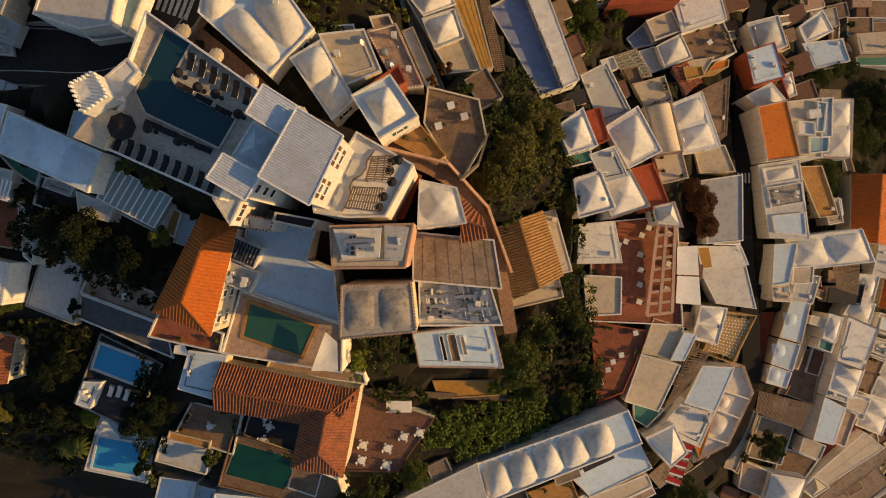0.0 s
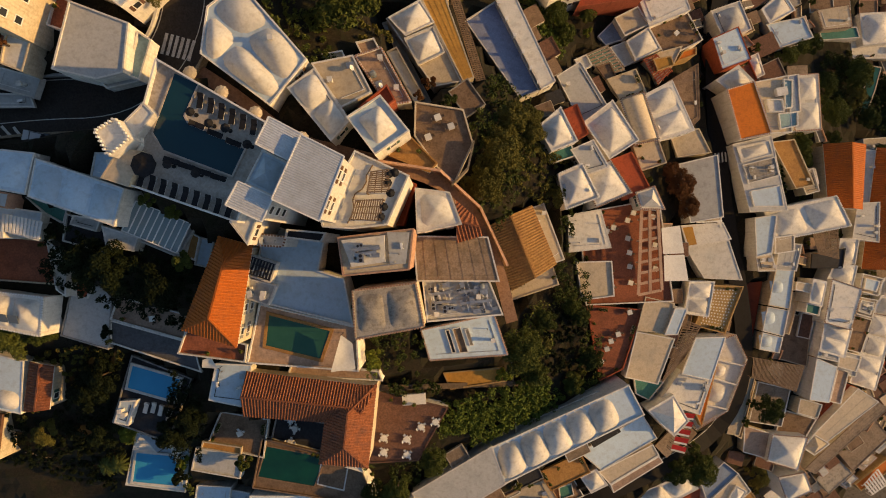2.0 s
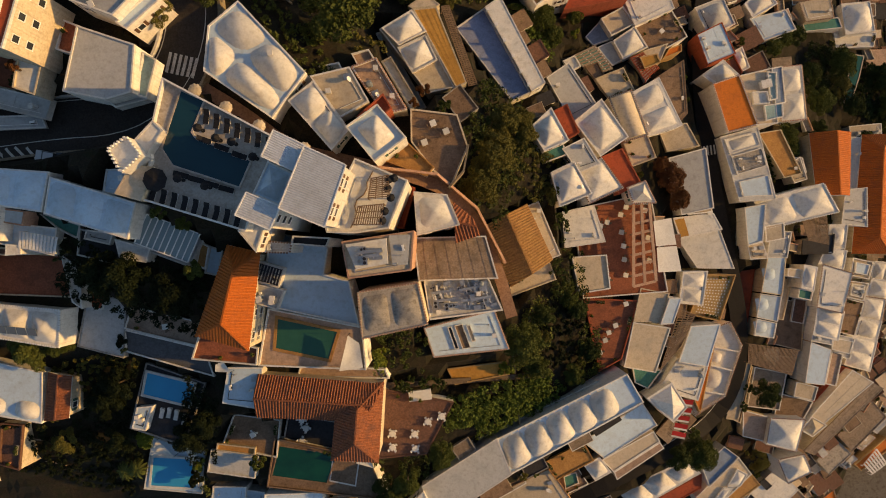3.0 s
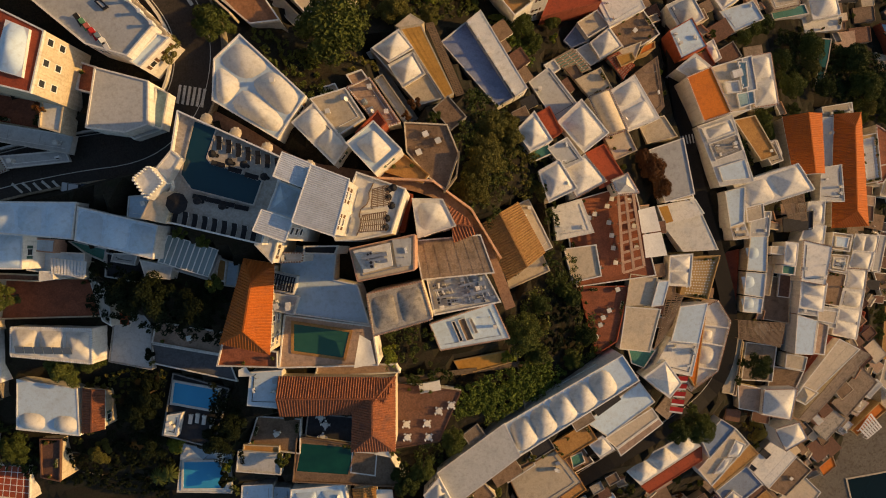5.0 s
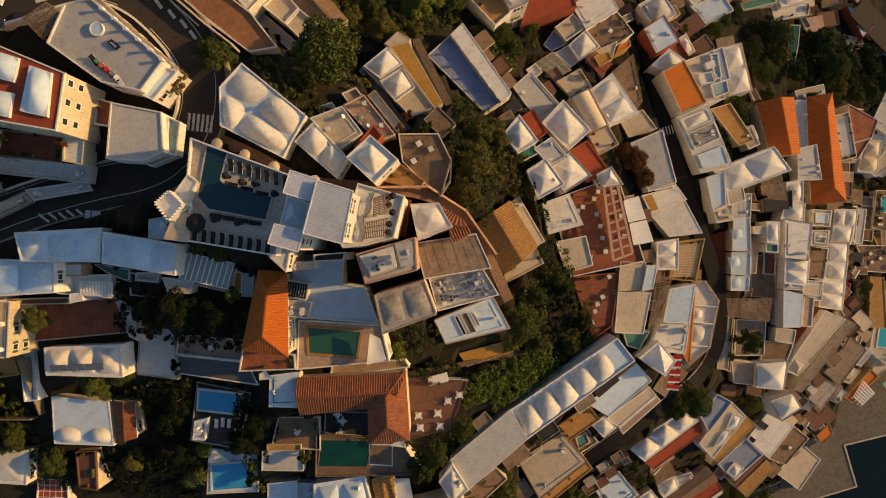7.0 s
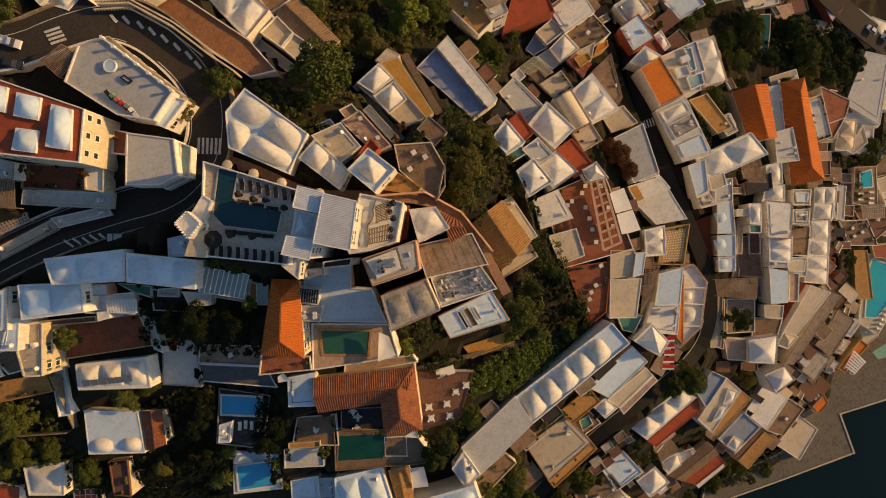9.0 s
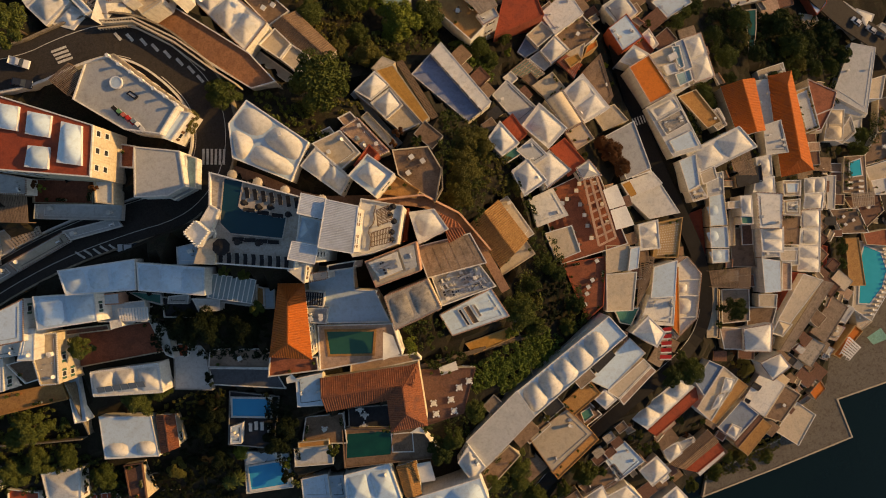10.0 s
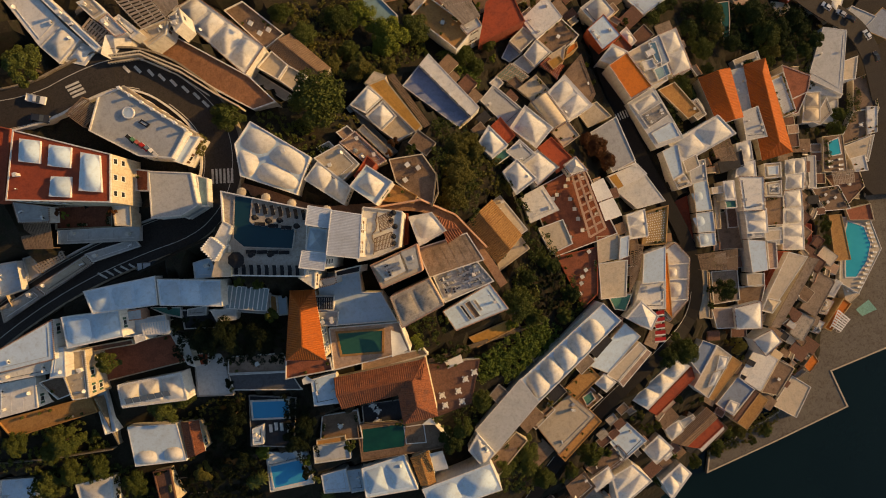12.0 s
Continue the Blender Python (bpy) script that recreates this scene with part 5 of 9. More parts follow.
house([(92.6, -48.4), (98.4, -50.6), (96.8, -54.2), (91.4, -52.3)], 46.00, "flat", "c", "C", bare=True)
house([(145.9, -47.5), (150.7, -49.1), (147.1, -67.1), (141.1, -65.1)], 14.15, "flat", "o", "O", bare=True, label="ochre-plastered house with a speckled ochre roof")
house([(131.8, -45.1), (134.2, -46.7), (131.9, -52.5), (128.5, -54.4)], 21.00, "flat", "r", "R", bare=True)
house([(76.2, 1.2), (81.7, 1.5), (79.7, -7.7), (75.8, -8.4)], 61.90, "flat", "bw", "W", para=0.4, bare=True)
house([(76.4, -8.4), (80.3, -7.9), (81.2, -12.3), (76.7, -12.0)], 60.50, "flat", "c", "W")
house([(81.6, -4.1), (86.5, -3.8), (86.1, -7.8), (81.4, -8.1)], 60.20, "flat", "c", "W", bare=True)
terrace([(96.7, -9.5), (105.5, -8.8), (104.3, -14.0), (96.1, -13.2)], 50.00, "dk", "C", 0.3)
house([(89.4, -16.0), (93.1, -16.9), (92.4, -19.1), (88.9, -18.0)], 54.50, "flat", "c", "W", bare=True)
house([(93.4, -15.5), (96.8, -16.6), (95.0, -22.7), (91.8, -21.5)], 55.00, "dome", "w", "W", n=(1, 1), bare=True, rise=0.7)
terrace([(92.4, -21.9), (96.0, -23.0), (95.2, -25.4), (91.8, -24.2)], 53.00, "te", "W", 0.5)
terrace([(91.4, -19.2), (93.2, -19.8), (89.4, -30.4), (87.7, -29.8)], 49.00, "c", "C", 0.4)
terrace([(94.7, -25.2), (98.2, -26.3), (96.2, -32.6), (92.8, -31.5)], 46.50, "rb", "W", 0.4)
house([(115.0, -16.6), (120.6, -18.5), (118.7, -23.2), (113.6, -21.4)], 42.20, "flat", "c", "W", para=0.5, bare=True)
house([(115.4, -17.9), (119.2, -19.1), (118.0, -21.9), (114.6, -20.8)], 42.60, "flat", "w", "W", para=0.3, bare=True)
house([(112.3, -22.7), (117.5, -24.1), (115.6, -28.9), (111.0, -27.2)], 43.50, "flat", "c", "W", para=0.5, bare=True)
house([(112.8, -23.6), (116.2, -24.6), (114.9, -27.9), (111.8, -26.7)], 43.90, "flat", "g", "W", para=0.3)
house([(144.0, -22.2), (147.1, -23.4), (142.5, -34.8), (140.0, -33.8)], 19.50, "flat", "w", "W", bare=True)
house([(131.4, -19.9), (135.9, -21.4), (134.3, -25.2), (130.4, -23.7)], 30.50, "flat", "g", "W")
house([(132.0, -24.6), (135.5, -25.9), (133.2, -31.7), (130.6, -30.7)], 29.00, "flat", "p", "C")
slat_roof([(153.0, -32.1), (161.3, -34.4), (159.6, -39.5), (152.0, -37.4)], 15.5, GREYWOOD, "grey weathered slatted pergola roof", 0.7)
house([(152.0, -11.1), (160.9, -4.3), (160.6, -10.9), (154.3, -13.3)], 18.00, "flat", "c", "W")
# the wooded slope and its houses
house([(166.7, 31.9), (173.6, 36.8), (176.8, 32.4), (169.4, 27.7)], 17.00, "dome", "w", "W", n=(1, 1), bare=True)
house([(171.9, 28.5), (177.6, 32.7), (183.1, 28.3), (178.3, 22.7)], 16.60, "dome", "w", "W", n=(1, 1), bare=True)
house([(156.2, 46.6), (165.8, 42.7), (163.6, 37.4), (158.9, 34.6)], 22.00, "flat", "bw", "R", bare=True)
terrace([(154.3, 37.8), (159.9, 34.6), (160.2, 32.1), (154.7, 31.0)], 20.00, "c", "C", 0.3)
terrace([(84.6, 33.7), (86.8, 33.3), (86.2, 26.8), (84.4, 26.6)], 64.40, "aq", "W", 0.5)
terrace([(82.8, 25.6), (87.4, 25.6), (87.2, 22.3), (82.9, 21.8)], 64.30, "aq", "W", 0.5)
terrace([(79.9, 29.1), (83.6, 28.8), (83.8, 25.8), (80.1, 26.1)], 65.00, "w", "W", 0.6)
terrace([(43.8, 49.8), (49.4, 52.0), (51.6, 47.6), (45.8, 45.5)], 69.90, "c", "W", 0.5)
house([(46.1, 44.3), (51.5, 47.1), (53.9, 41.8), (47.9, 39.6)], 69.70, "dome", "w", "W", n=(1, 1), bare=True)
terrace([(40.2, 46.6), (44.3, 50.1), (46.7, 45.4), (41.8, 44.4)], 67.80, "bl", "W", 0.4)
terrace([(42.5, 43.5), (46.1, 44.6), (48.3, 39.9), (45.6, 38.8)], 68.60, "g", "W", 0.4)
terrace([(32.2, 39.2), (35.0, 40.1), (36.1, 37.6), (33.6, 36.6)], 76.00, "w", "W", 0.4)
slat_roof([(35.2, 40.9), (41.2, 42.9), (44.5, 37.2), (40.5, 36.2)], 72.0, GREYWOOD, "pale slatted pergola over a green terrace", 0.8)
terrace([(35.7, 41.5), (41.8, 43.5), (45.2, 37.7), (41.0, 36.8)], 69.60, "te", "W", 0.3)
slat_roof([(49.5, 39.5), (52.7, 40.5), (56.1, 36.3), (52.4, 33.4)], 70.2, PLASTER["R"], "red and white striped slatted roof", 0.5)
terrace([(51.6, 39.4), (55.7, 39.7), (56.3, 37.6), (52.4, 36.6)], 70.60, "y", "O", 0.3)
terrace([(50.0, 39.9), (54.0, 41.5), (59.4, 42.4), (57.0, 38.3), (53.0, 33.8)], 68.50, "c", "C", 0.3)
house([(58.6, 39.5), (60.2, 41.6), (63.3, 42.3), (63.1, 40.6)], 67.00, "flat", "or", "O", bare=True)
terrace([(40.5, 32.1), (37.3, 37.6), (40.3, 38.3), (42.4, 32.6)], 75.00, "b", "C", 0.4)
# roofs along the road
house([(-50.2, 40.1), (-42.0, 36.2), (-43.4, 29.2), (-47.3, 28.6), (-53.5, 30.6)], 122.50, "flat", "g", "W", bare=True, para=0.3, label="white house with a broad smooth pale grey roof")
terrace([(-41.8, 35.7), (-39.9, 34.3), (-42.1, 28.6), (-44.1, 29.6)], 120.50, "aq", "W", 0.6)
terrace([(-48.4, 29.1), (-44.3, 29.6), (-42.3, 28.6), (-47.2, 27.9)], 120.00, "g", "W", 0.6)
house([(-74.6, 22.6), (-59.0, 19.5), (-60.9, 13.5), (-74.7, 17.3)], 119.50, "dome", "bw", "W", n=(3, 1), rise=0.5, bare=True, label="long white house with low bluish roof vaults in a row")
house([(-58.9, 18.7), (-46.2, 13.1), (-48.2, 7.7), (-60.5, 13.2)], 119.50, "dome", "bw", "W", n=(3, 1), rise=0.5, bare=True, label="long white house with low bluish roof vaults in a row")
house([(-71.9, 15.9), (-67.5, 14.8), (-68.2, 12.5), (-72.5, 13.8)], 113.50, "flat", "bw", "P", bare=True)
terrace([(-74.2, 14.1), (-63.9, 11.6), (-64.9, 7.1), (-74.9, 10.6)], 111.50, "bw", "W", 0.5)
slat_roof([(-69.3, 11.8), (-63.3, 10.0), (-64.1, 7.3), (-69.7, 9.0)], 112.6, WHITE, "white lattice pergola over a brown terrace", 0.62)
terrace([(-67.3, 14.7), (-60.5, 11.8), (-61.3, 9.5), (-64.4, 11.6)], 110.50, "te", "W", 0.5)
house([(-58.4, 10.6), (-54.0, 9.6), (-54.9, 7.7), (-59.0, 9.2)], 112.50, "flat", "g", "W")
house([(-72.0, 9.9), (-69.6, 9.4), (-69.8, 8.0), (-72.3, 8.1)], 112.50, "flat", "w", "W", bare=True)
terrace([(-86.7, 12.3), (-74.9, 9.6), (-74.9, 8.3), (-86.5, 11.0)], 108.50, "rb", "C", 0.5)
house([(-112.0, -18.3), (-102.4, -20.4), (-104.8, -28.0), (-112.8, -25.4)], 92.50, "dome", "w", "W", n=(1, 1), rise=0.8)
terrace([(-122.4, -19.4), (-115.2, -22.9), (-117.1, -27.6), (-124.3, -25.3)], 91.00, "r", "W", 0.5)
terrace([(-106.8, -28.6), (-99.9, -30.3), (-101.6, -38.0), (-109.0, -35.6)], 86.00, "r", "W", 0.4)
slat_roof([(-93.3, -27.4), (-83.2, -30.3), (-84.6, -36.0), (-94.5, -32.7)], 84.5, GREYWOOD, "thin wooden trellis over a dark garden", 1.1)
terrace([(-49.5, -32.8), (-42.1, -34.6), (-42.4, -36.1), (-49.9, -34.1)], 92.50, "o", "C", 0.4)
terrace([(-51.3, -34.2), (-42.1, -36.7), (-43.3, -41.0), (-52.6, -38.5)], 91.50, "g", "W", 0.4)
terrace([(-27.2, -38.8), (-22.0, -40.2), (-23.3, -45.0), (-28.4, -43.3)], 91.60, "st", "W", 0.3)
house([(-18.6, 61.1), (-16.3, 56.5), (-19.9, 54.1), (-23.4, 58.8)], 103.60, "flat", "c", "W", para=0.6, bare=True)
house([(-16.2, 56.3), (-13.0, 52.1), (-17.2, 49.8), (-19.8, 54.0)], 103.40, "flat", "c", "W", para=0.6, bare=True)
house([(-6.7, 42.2), (-0.1, 45.2), (5.8, 29.8), (0.8, 29.3)], 100.60, "flat", "c", "W", bare=True, label="long white house with two square roof vaults")
house([(-6.3, 42.1), (-0.4, 44.8), (1.8, 40.6), (-3.5, 38.6)], 101.20, "dome", "w", "W", n=(1, 1), bare=True)
house([(-3.8, 38.2), (1.6, 39.9), (3.2, 35.1), (-1.7, 33.2)], 101.20, "dome", "w", "W", n=(1, 1), bare=True)
house([(-0.1, 45.0), (4.2, 44.9), (8.1, 30.3), (6.1, 29.6)], 100.80, "flat", "y", "C", bare=True, para=0.12, seams=3, label="narrow house under an ochre canvas roof sheet")
house([(-0.9, 45.7), (2.5, 47.5), (4.9, 45.3), (4.3, 45.0), (-0.1, 45.1)], 100.9, "flat", "c", "C", bare=True, para=0.15, label="small cream roof end beside an ochre canvas")
slat_roof([(5.2, 45.8), (6.8, 45.8), (10.3, 30.4), (8.6, 30.2)], 98.5, WOOD, "rough open wooden pergola along a roof edge", 0.35)
# roof of the house in the bend
house([(-52.8, 57.9), (-48.1, 57.7), (-38.6, 44.1), (-43.7, 40.0), (-50.0, 43.2), (-57.4, 52.1)], 124.60, "flat", "g", "W", bare=True, para=0.5, label="white hotel with a roof terrace in the bend of the road")
house([(-49.2, 59.4), (-48.1, 59.2), (-37.7, 43.4), (-39.0, 43.1)], 121.50, "flat", "c", "C", bare=True)
house([(-39.1, 43.6), (-37.3, 42.5), (-42.9, 38.6), (-44.4, 39.9)], 122.50, "flat", "w", "W", bare=True, para=0.4)
slat_roof([(-60.8, 57.6), (-56.1, 59.4), (-53.4, 55.9), (-58.2, 53.2)], 124.0, WOOD, "brown slatted pergola on a hotel roof end", 0.3)
# houses above the long vaulted building
house([(30.9, -53.6), (43.8, -48.4), (45.0, -51.0), (33.3, -56.7)], 71.20, "flat", "w", "W", bare=True, seams=1)
house([(33.8, -57.5), (45.5, -51.8), (46.3, -53.3), (34.3, -59.4)], 69.50, "flat", "p", "C", bare=True)
house([(26.5, -54.2), (30.4, -52.7), (32.7, -56.6), (28.7, -58.2)], 71.60, "dome", "w", "W", n=(1, 1), bare=True)
house([(42.7, -13.9), (48.9, -15.9), (46.1, -22.1), (40.2, -21.1)], 78.20, "flat", "c", "C", bare=True, para=0.3)
house([(48.6, -16.9), (51.3, -17.2), (48.7, -22.6), (45.9, -22.4)], 78.80, "flat", "w", "W", bare=True)
house([(40.2, -21.3), (48.3, -23.6), (43.8, -33.1), (36.9, -31.0)], 78.00, "flat", "c", "W", bare=True, para=0.2, stuff=2)
terrace([(85.9, 20.2), (91.9, 20.4), (96.0, 8.3), (91.2, 7.7)], 54.50, "o", "C", 0.4)
house([(93.7, 13.1), (97.5, 12.5), (98.1, 8.5), (94.1, 8.6)], 53.00, "flat", "c", "W", bare=True)
house([(-82.8, 19.7), (-70.5, 16.1), (-71.9, 10.4), (-84.2, 12.8)], 117.00, "dome", "bw", "W", n=(2, 1), bare=True, rise=1.0, label="white house with two bluish roof vaults")
house([(-77.0, -14.2), (-73.0, -15.4), (-74.4, -22.5), (-78.8, -22.6)], 98.50, "gable", "t", "C", ridge=1, rise=0.6)
house([(-92.1, 8.4), (-88.7, 7.3), (-86.3, 13.6), (-88.5, 14.3)], 114.50, "flat", "bw", "W")
house([(-53.1, 8.4), (-47.6, 6.1), (-48.5, 4.0), (-52.7, 5.2)], 114.00, "flat", "w", "W", bare=True)
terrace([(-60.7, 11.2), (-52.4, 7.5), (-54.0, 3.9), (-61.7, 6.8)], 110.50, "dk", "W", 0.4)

# beside the glass pergola
terrace([(-39.9, 6.3), (-38.5, 5.4), (-39.6, 1.7), (-41.2, 2.5)], 112.50, "o", "W", 0.4)
terrace([(-38.6, 5.4), (-36.5, 4.6), (-37.9, 0.4), (-40.0, 1.1)], 112.00, "bw", "W", 0.4)
house([(-28.3, 7.8), (-25.4, 6.5), (-27.0, 3.1), (-29.2, 6.5)], 125.00, "flat", "w", "W", bare=True, label="white stepped block below the hotel terrace")
house([(-27.0, 4.8), (-22.8, 3.9), (-23.3, 2.5), (-27.4, 3.1)], 120.50, "flat", "g", "W")
terrace([(-22.4, 5.0), (-16.8, 4.0), (-17.6, 2.7), (-22.8, 3.8)], 121.00, "dk", "W", 0.5)
tile_joints([(-106.8, -28.8), (-100.1, -30.5), (-101.9, -37.8), (-109.0, -35.5)], 85.66, 5, 5)

# blocks below the red hotel, the domed house by the lower street, a court above
house([(-60.7, 36.9), (-57.2, 35.3), (-58.7, 31.1), (-61.9, 32.6)], 121.0, "flat", "w", "C", bare=True, label="cream-plastered lower wing below the red-roofed hotel")
house([(38.1, -69.5), (56.8, -63.2), (60.5, -67.3), (42.0, -75.0)], 53.00, "dome", "w", "W", n=(3, 1), bare=True)
house([(42.5, -76.2), (61.4, -68.5), (60.9, -72.2), (44.4, -78.7)], 51.00, "flat", "r", "R", bare=True)
terrace([(5.2, 72.9), (11.6, 70.1), (14.5, 62.9), (8.4, 62.5)], 88.00, "aq", "W", 0.4)

# framed roof of three cells above the narrow street
house([(71.5, 19.3), (81.1, 20.7), (83.5, 2.3), (74.4, 2.7)], 63.4, "flat", "g", "W", bare=True, para=0.15, label="white house whose framed roof holds three cells")
house([(72.3, 18.5), (80.2, 19.5), (81.0, 16.1), (73.3, 14.7)], 63.75, "dome", "w", "W", n=(1, 1), rise=0.8, bare=True, para=0.3)
house([(73.5, 14.1), (81.3, 15.4), (82.0, 10.8), (74.5, 9.5)], 63.75, "flat", "st", "W", bare=False, stuff=3, para=0.3)
house([(74.7, 7.7), (82.1, 8.5), (82.5, 3.3), (75.3, 3.9)], 63.75, "flat", "bw", "W", bare=True, para=0.3)

# ---------- roads ----------
STREETS = []


def strip(path, width, name, mtl, label, category, thick=0.5, kind="structure"):
    """A road that follows a line of points (x, y, z)."""
    c = [Vector(x) for x in path]
    for _ in range(2):
        c = [c[0]] + [x for a, b in zip(c, c[1:]) for x in (a.lerp(b, 0.25), a.lerp(b, 0.75))] + [c[-1]]
    L, R = [], []
    for i, x in enumerate(c):
        d = (c[min(i + 1, len(c) - 1)] - c[max(i - 1, 0)])
        s = Vector((-d.y, d.x, 0)).normalized() * width / 2
        L.append(x + s)
        R.append(x - s)
    n = len(c)
    v = [tuple(x) for x in L + R] + [(x.x, x.y, x.z - thick) for x in L + R]
    f = []
    for i in range(n - 1):
        f += [(i, n + i, n + i + 1, i + 1), (2 * n + i, i, i + 1, 2 * n + i + 1), (n + i, 3 * n + i, 3 * n + i + 1, n + i + 1)]
        STREETS.append(ccw([tuple(L[i].xy), tuple(R[i].xy), tuple(R[i + 1].xy), tuple(L[i + 1].xy)]))
        LEVELS.append((ccw([tuple(L[i].xy), tuple(R[i].xy), tuple(R[i + 1].xy), tuple(L[i + 1].xy)]), min(c[i].z, c[i + 1].z) - 0.35))
    ob = new(name, mesh(name, v, f, mtl))
    tagged(ob, label, category, "", kind)
    return c, L, R


ROAD = [(-108.3, 22.7, 109.0), (-94.5, 26.2, 110.0), (-78.3, 28.4, 111.5), (-61.9, 28.4, 113.0), (-50.0, 27.4, 114.0), (-42.8, 30.1, 115.0), (-37.8, 34.8, 115.6), (-35.0, 41.7, 116.3), (-34.9, 47.6, 117.0), (-37.5, 53.9, 118.0), (-41.7, 60.1, 119.0), (-48.1, 64.1, 120.0), (-56.8, 64.0, 121.0), (-66.2, 62.6, 121.6), (-79.0, 65.3, 122.0)]
road_c, road_l, road_r = strip(ROAD, 8.6, "road", ASPHALT, "dark asphalt hairpin road with painted edge lines", "road")
strip([(-56.4, 61.9, 120.2), (-52.1, 61.3, 120.0), (-47.8, 59.1, 119.6), (-44.4, 54.8, 118.8), (-41.2, 48.6, 117.3), (-40.0, 42.9, 116.2), (-41.0, 37.9, 115.4)], 7.5, "road_verge", ASPHALT, "dark asphalt verge inside the road's bend", "road")
LANE = [(81.2, 64.5, 45.5), (72.5, 43.4, 55.7), (69.1, 21.6, 60.6), (70.4, 1.9, 59.0), (73.8, -16.0, 55.9), (76.0, -31.8, 52.4), (74.1, -45.4, 50.0), (67.9, -55.3, 47.8), (51.6, -58.3, 58.4), (34.9, -62.4, 61.9), (21.3, -69.0, 59.1), (5.1, -80.8, 51.3), (-8.1, -91.7, 46.4)]
lane_c, lane_l, lane_r = strip(LANE, 4.4, "street", SHADEASPHALT, "narrow asphalt street between the houses, toned down for its shade", "street")
strip([(158.4, 45.2, 24.0), (171.2, 29.2, 19.0), (183.9, 17.7, 15.0), (188.4, 5.3, 12.0), (188.2, -8.5, 9.5), (186.0, -23.2, 8.0)], 8.0, "road", ASPHALT, "dark asphalt road on the far slope", "road")
ALLEY = [(-35.7, 31.0, 115.0), (-30.0, 26.6, 114.5), (-22.3, 19.2, 114.0), (-12.6, 16.0, 113.5), (0.2, 11.6, 112.0), (5.6, 5.9, 107.0), (9.3, -3.3, 102.0), (11.5, -14.4, 97.0)]
strip(ALLEY, 2.2, "lane", mat("lane_bricks", (0.27, 0.155, 0.10), 0.9, 0.15, 0.3, per_object=0), "pinkish paved stepped lane", "lane")
strip([(-37.9, -22.4, 96.0), (-13.8, -25.1, 95.0), (8.1, -27.7, 88.0), (18.1, -29.0, 85.0)], 1.1, "footpath", PAVING, "brown paved garden footpath", "path")

# ---------- sea and quay ----------
ob = new("water", mesh("water", [(-2500, -2500, 0), (2500, -2500, 0), (2500, 2500, 0), (-2500, 2500, 0)], [(0, 1, 2, 3)], SEA))
tagged(ob, "dark calm green-blue sea water", "sea", "", "structure")
quay = ccw([(64.7, -128.4), (96.1, -127.6), (129.7, -126.2), (129.2, -110.0), (182.2, -110.5), (229.4, -0.7), (177.0, -39.4), (150.6, -74.0), (120.7, -102.0), (101.6, -116.7), (69.2, -120.6)])
ob = new("quay", mesh("quay", *prism(quay, -5, 1.6), QUAY))
tagged(ob, "stained concrete quay along the sea", "quay", "", "structure")
ob = new("quay_kerb", mesh("quay_kerb", *ring(quay, 0.6, 1.3, 1.85), TOPS["c"]))
tagged(ob, "pale stone kerb along the quay's edge", "kerb", "", "structure")


shore = ccw([(181.5, 16.0), (211.7, 35.8), (241.5, 23.0), (205.9, -59.9), (171.5, -48.9), (166.0, -35.2), (168.8, -11.2)])
ob = new("pavement", mesh("pavement", *prism(shore, -4, 5.0), ASPHALT))
tagged(ob, "dark asphalt street behind the quay", "street", "", "structure")
LEVELS.append((shore, 4.0))

# ---------- the pool hotel ----------
deck = terrace([(-36.1, 28.9), (-21.2, 18.5), (-27.2, 6.1), (-42.0, 12.7), (-39.2, 17.5), (-39.0, 20.9)], 128.0, "gs", "W", 0.9, "grey stone hotel pool terrace with a white parapet")
pool([(-34.0, 26.9), (-31.0, 25.1), (-33.3, 21.0), (-32.9, 20.1), (-25.5, 15.9), (-27.5, 12.5), (-36.4, 16.7), (-37.6, 19.2)], 127.2, "navy", "L-shaped dark blue hotel pool", 0.25, "gs")
house([(-19.6, 17.7), (-16.1, 15.5), (-17.9, 12.8), (-21.3, 14.9)], 135.0, "metal", "w", "W", label="low hotel wing under a pale corrugated metal roof")
house([(-15.8, 15.1), (-11.2, 12.3), (-14.7, 5.1), (-19.8, 8.0)], 135.5, "metal", "w", "W", label="large hotel wing under a pale corrugated metal roof")
house([(-24.1, 10.3), (-20.4, 8.2), (-21.9, 5.7), (-25.7, 7.9)], 134.6, "metal", "w", "W", label="small hotel wing under a pale corrugated metal roof")
house([(-21.5, 14.5), (-18.4, 12.6), (-20.6, 8.5), (-24.0, 10.5)], 133.0, "pyr", "bw", "W", label="white hotel roof hall with a low tented top", rise=1.0)
tower = house([(-43.2, 19.1), (-40.5, 20.5), (-38.9, 17.8), (-41.8, 15.8)], 131.0, "flat", "w", "W", label="white crenellated hotel tower by the road", bare=True)
house([(-41.7, 17.1), (-38.6, 16.5), (-40.9, 12.0), (-44.4, 13.5)], 128.6, "flat", "c", "C", label="cream hotel stair block beside the tower", bare=True)
house([(-37.8, 22.8), (-36.5, 21.3), (-39.3, 18.1), (-40.9, 20.2)], 129.0, "flat", "w", "W", label="white curved hotel corner block", bare=True)
o = tower.location
tp = ccw([(-43.2, 19.1), (-40.5, 20.5), (-38.9, 17.8), (-41.8, 15.8)])
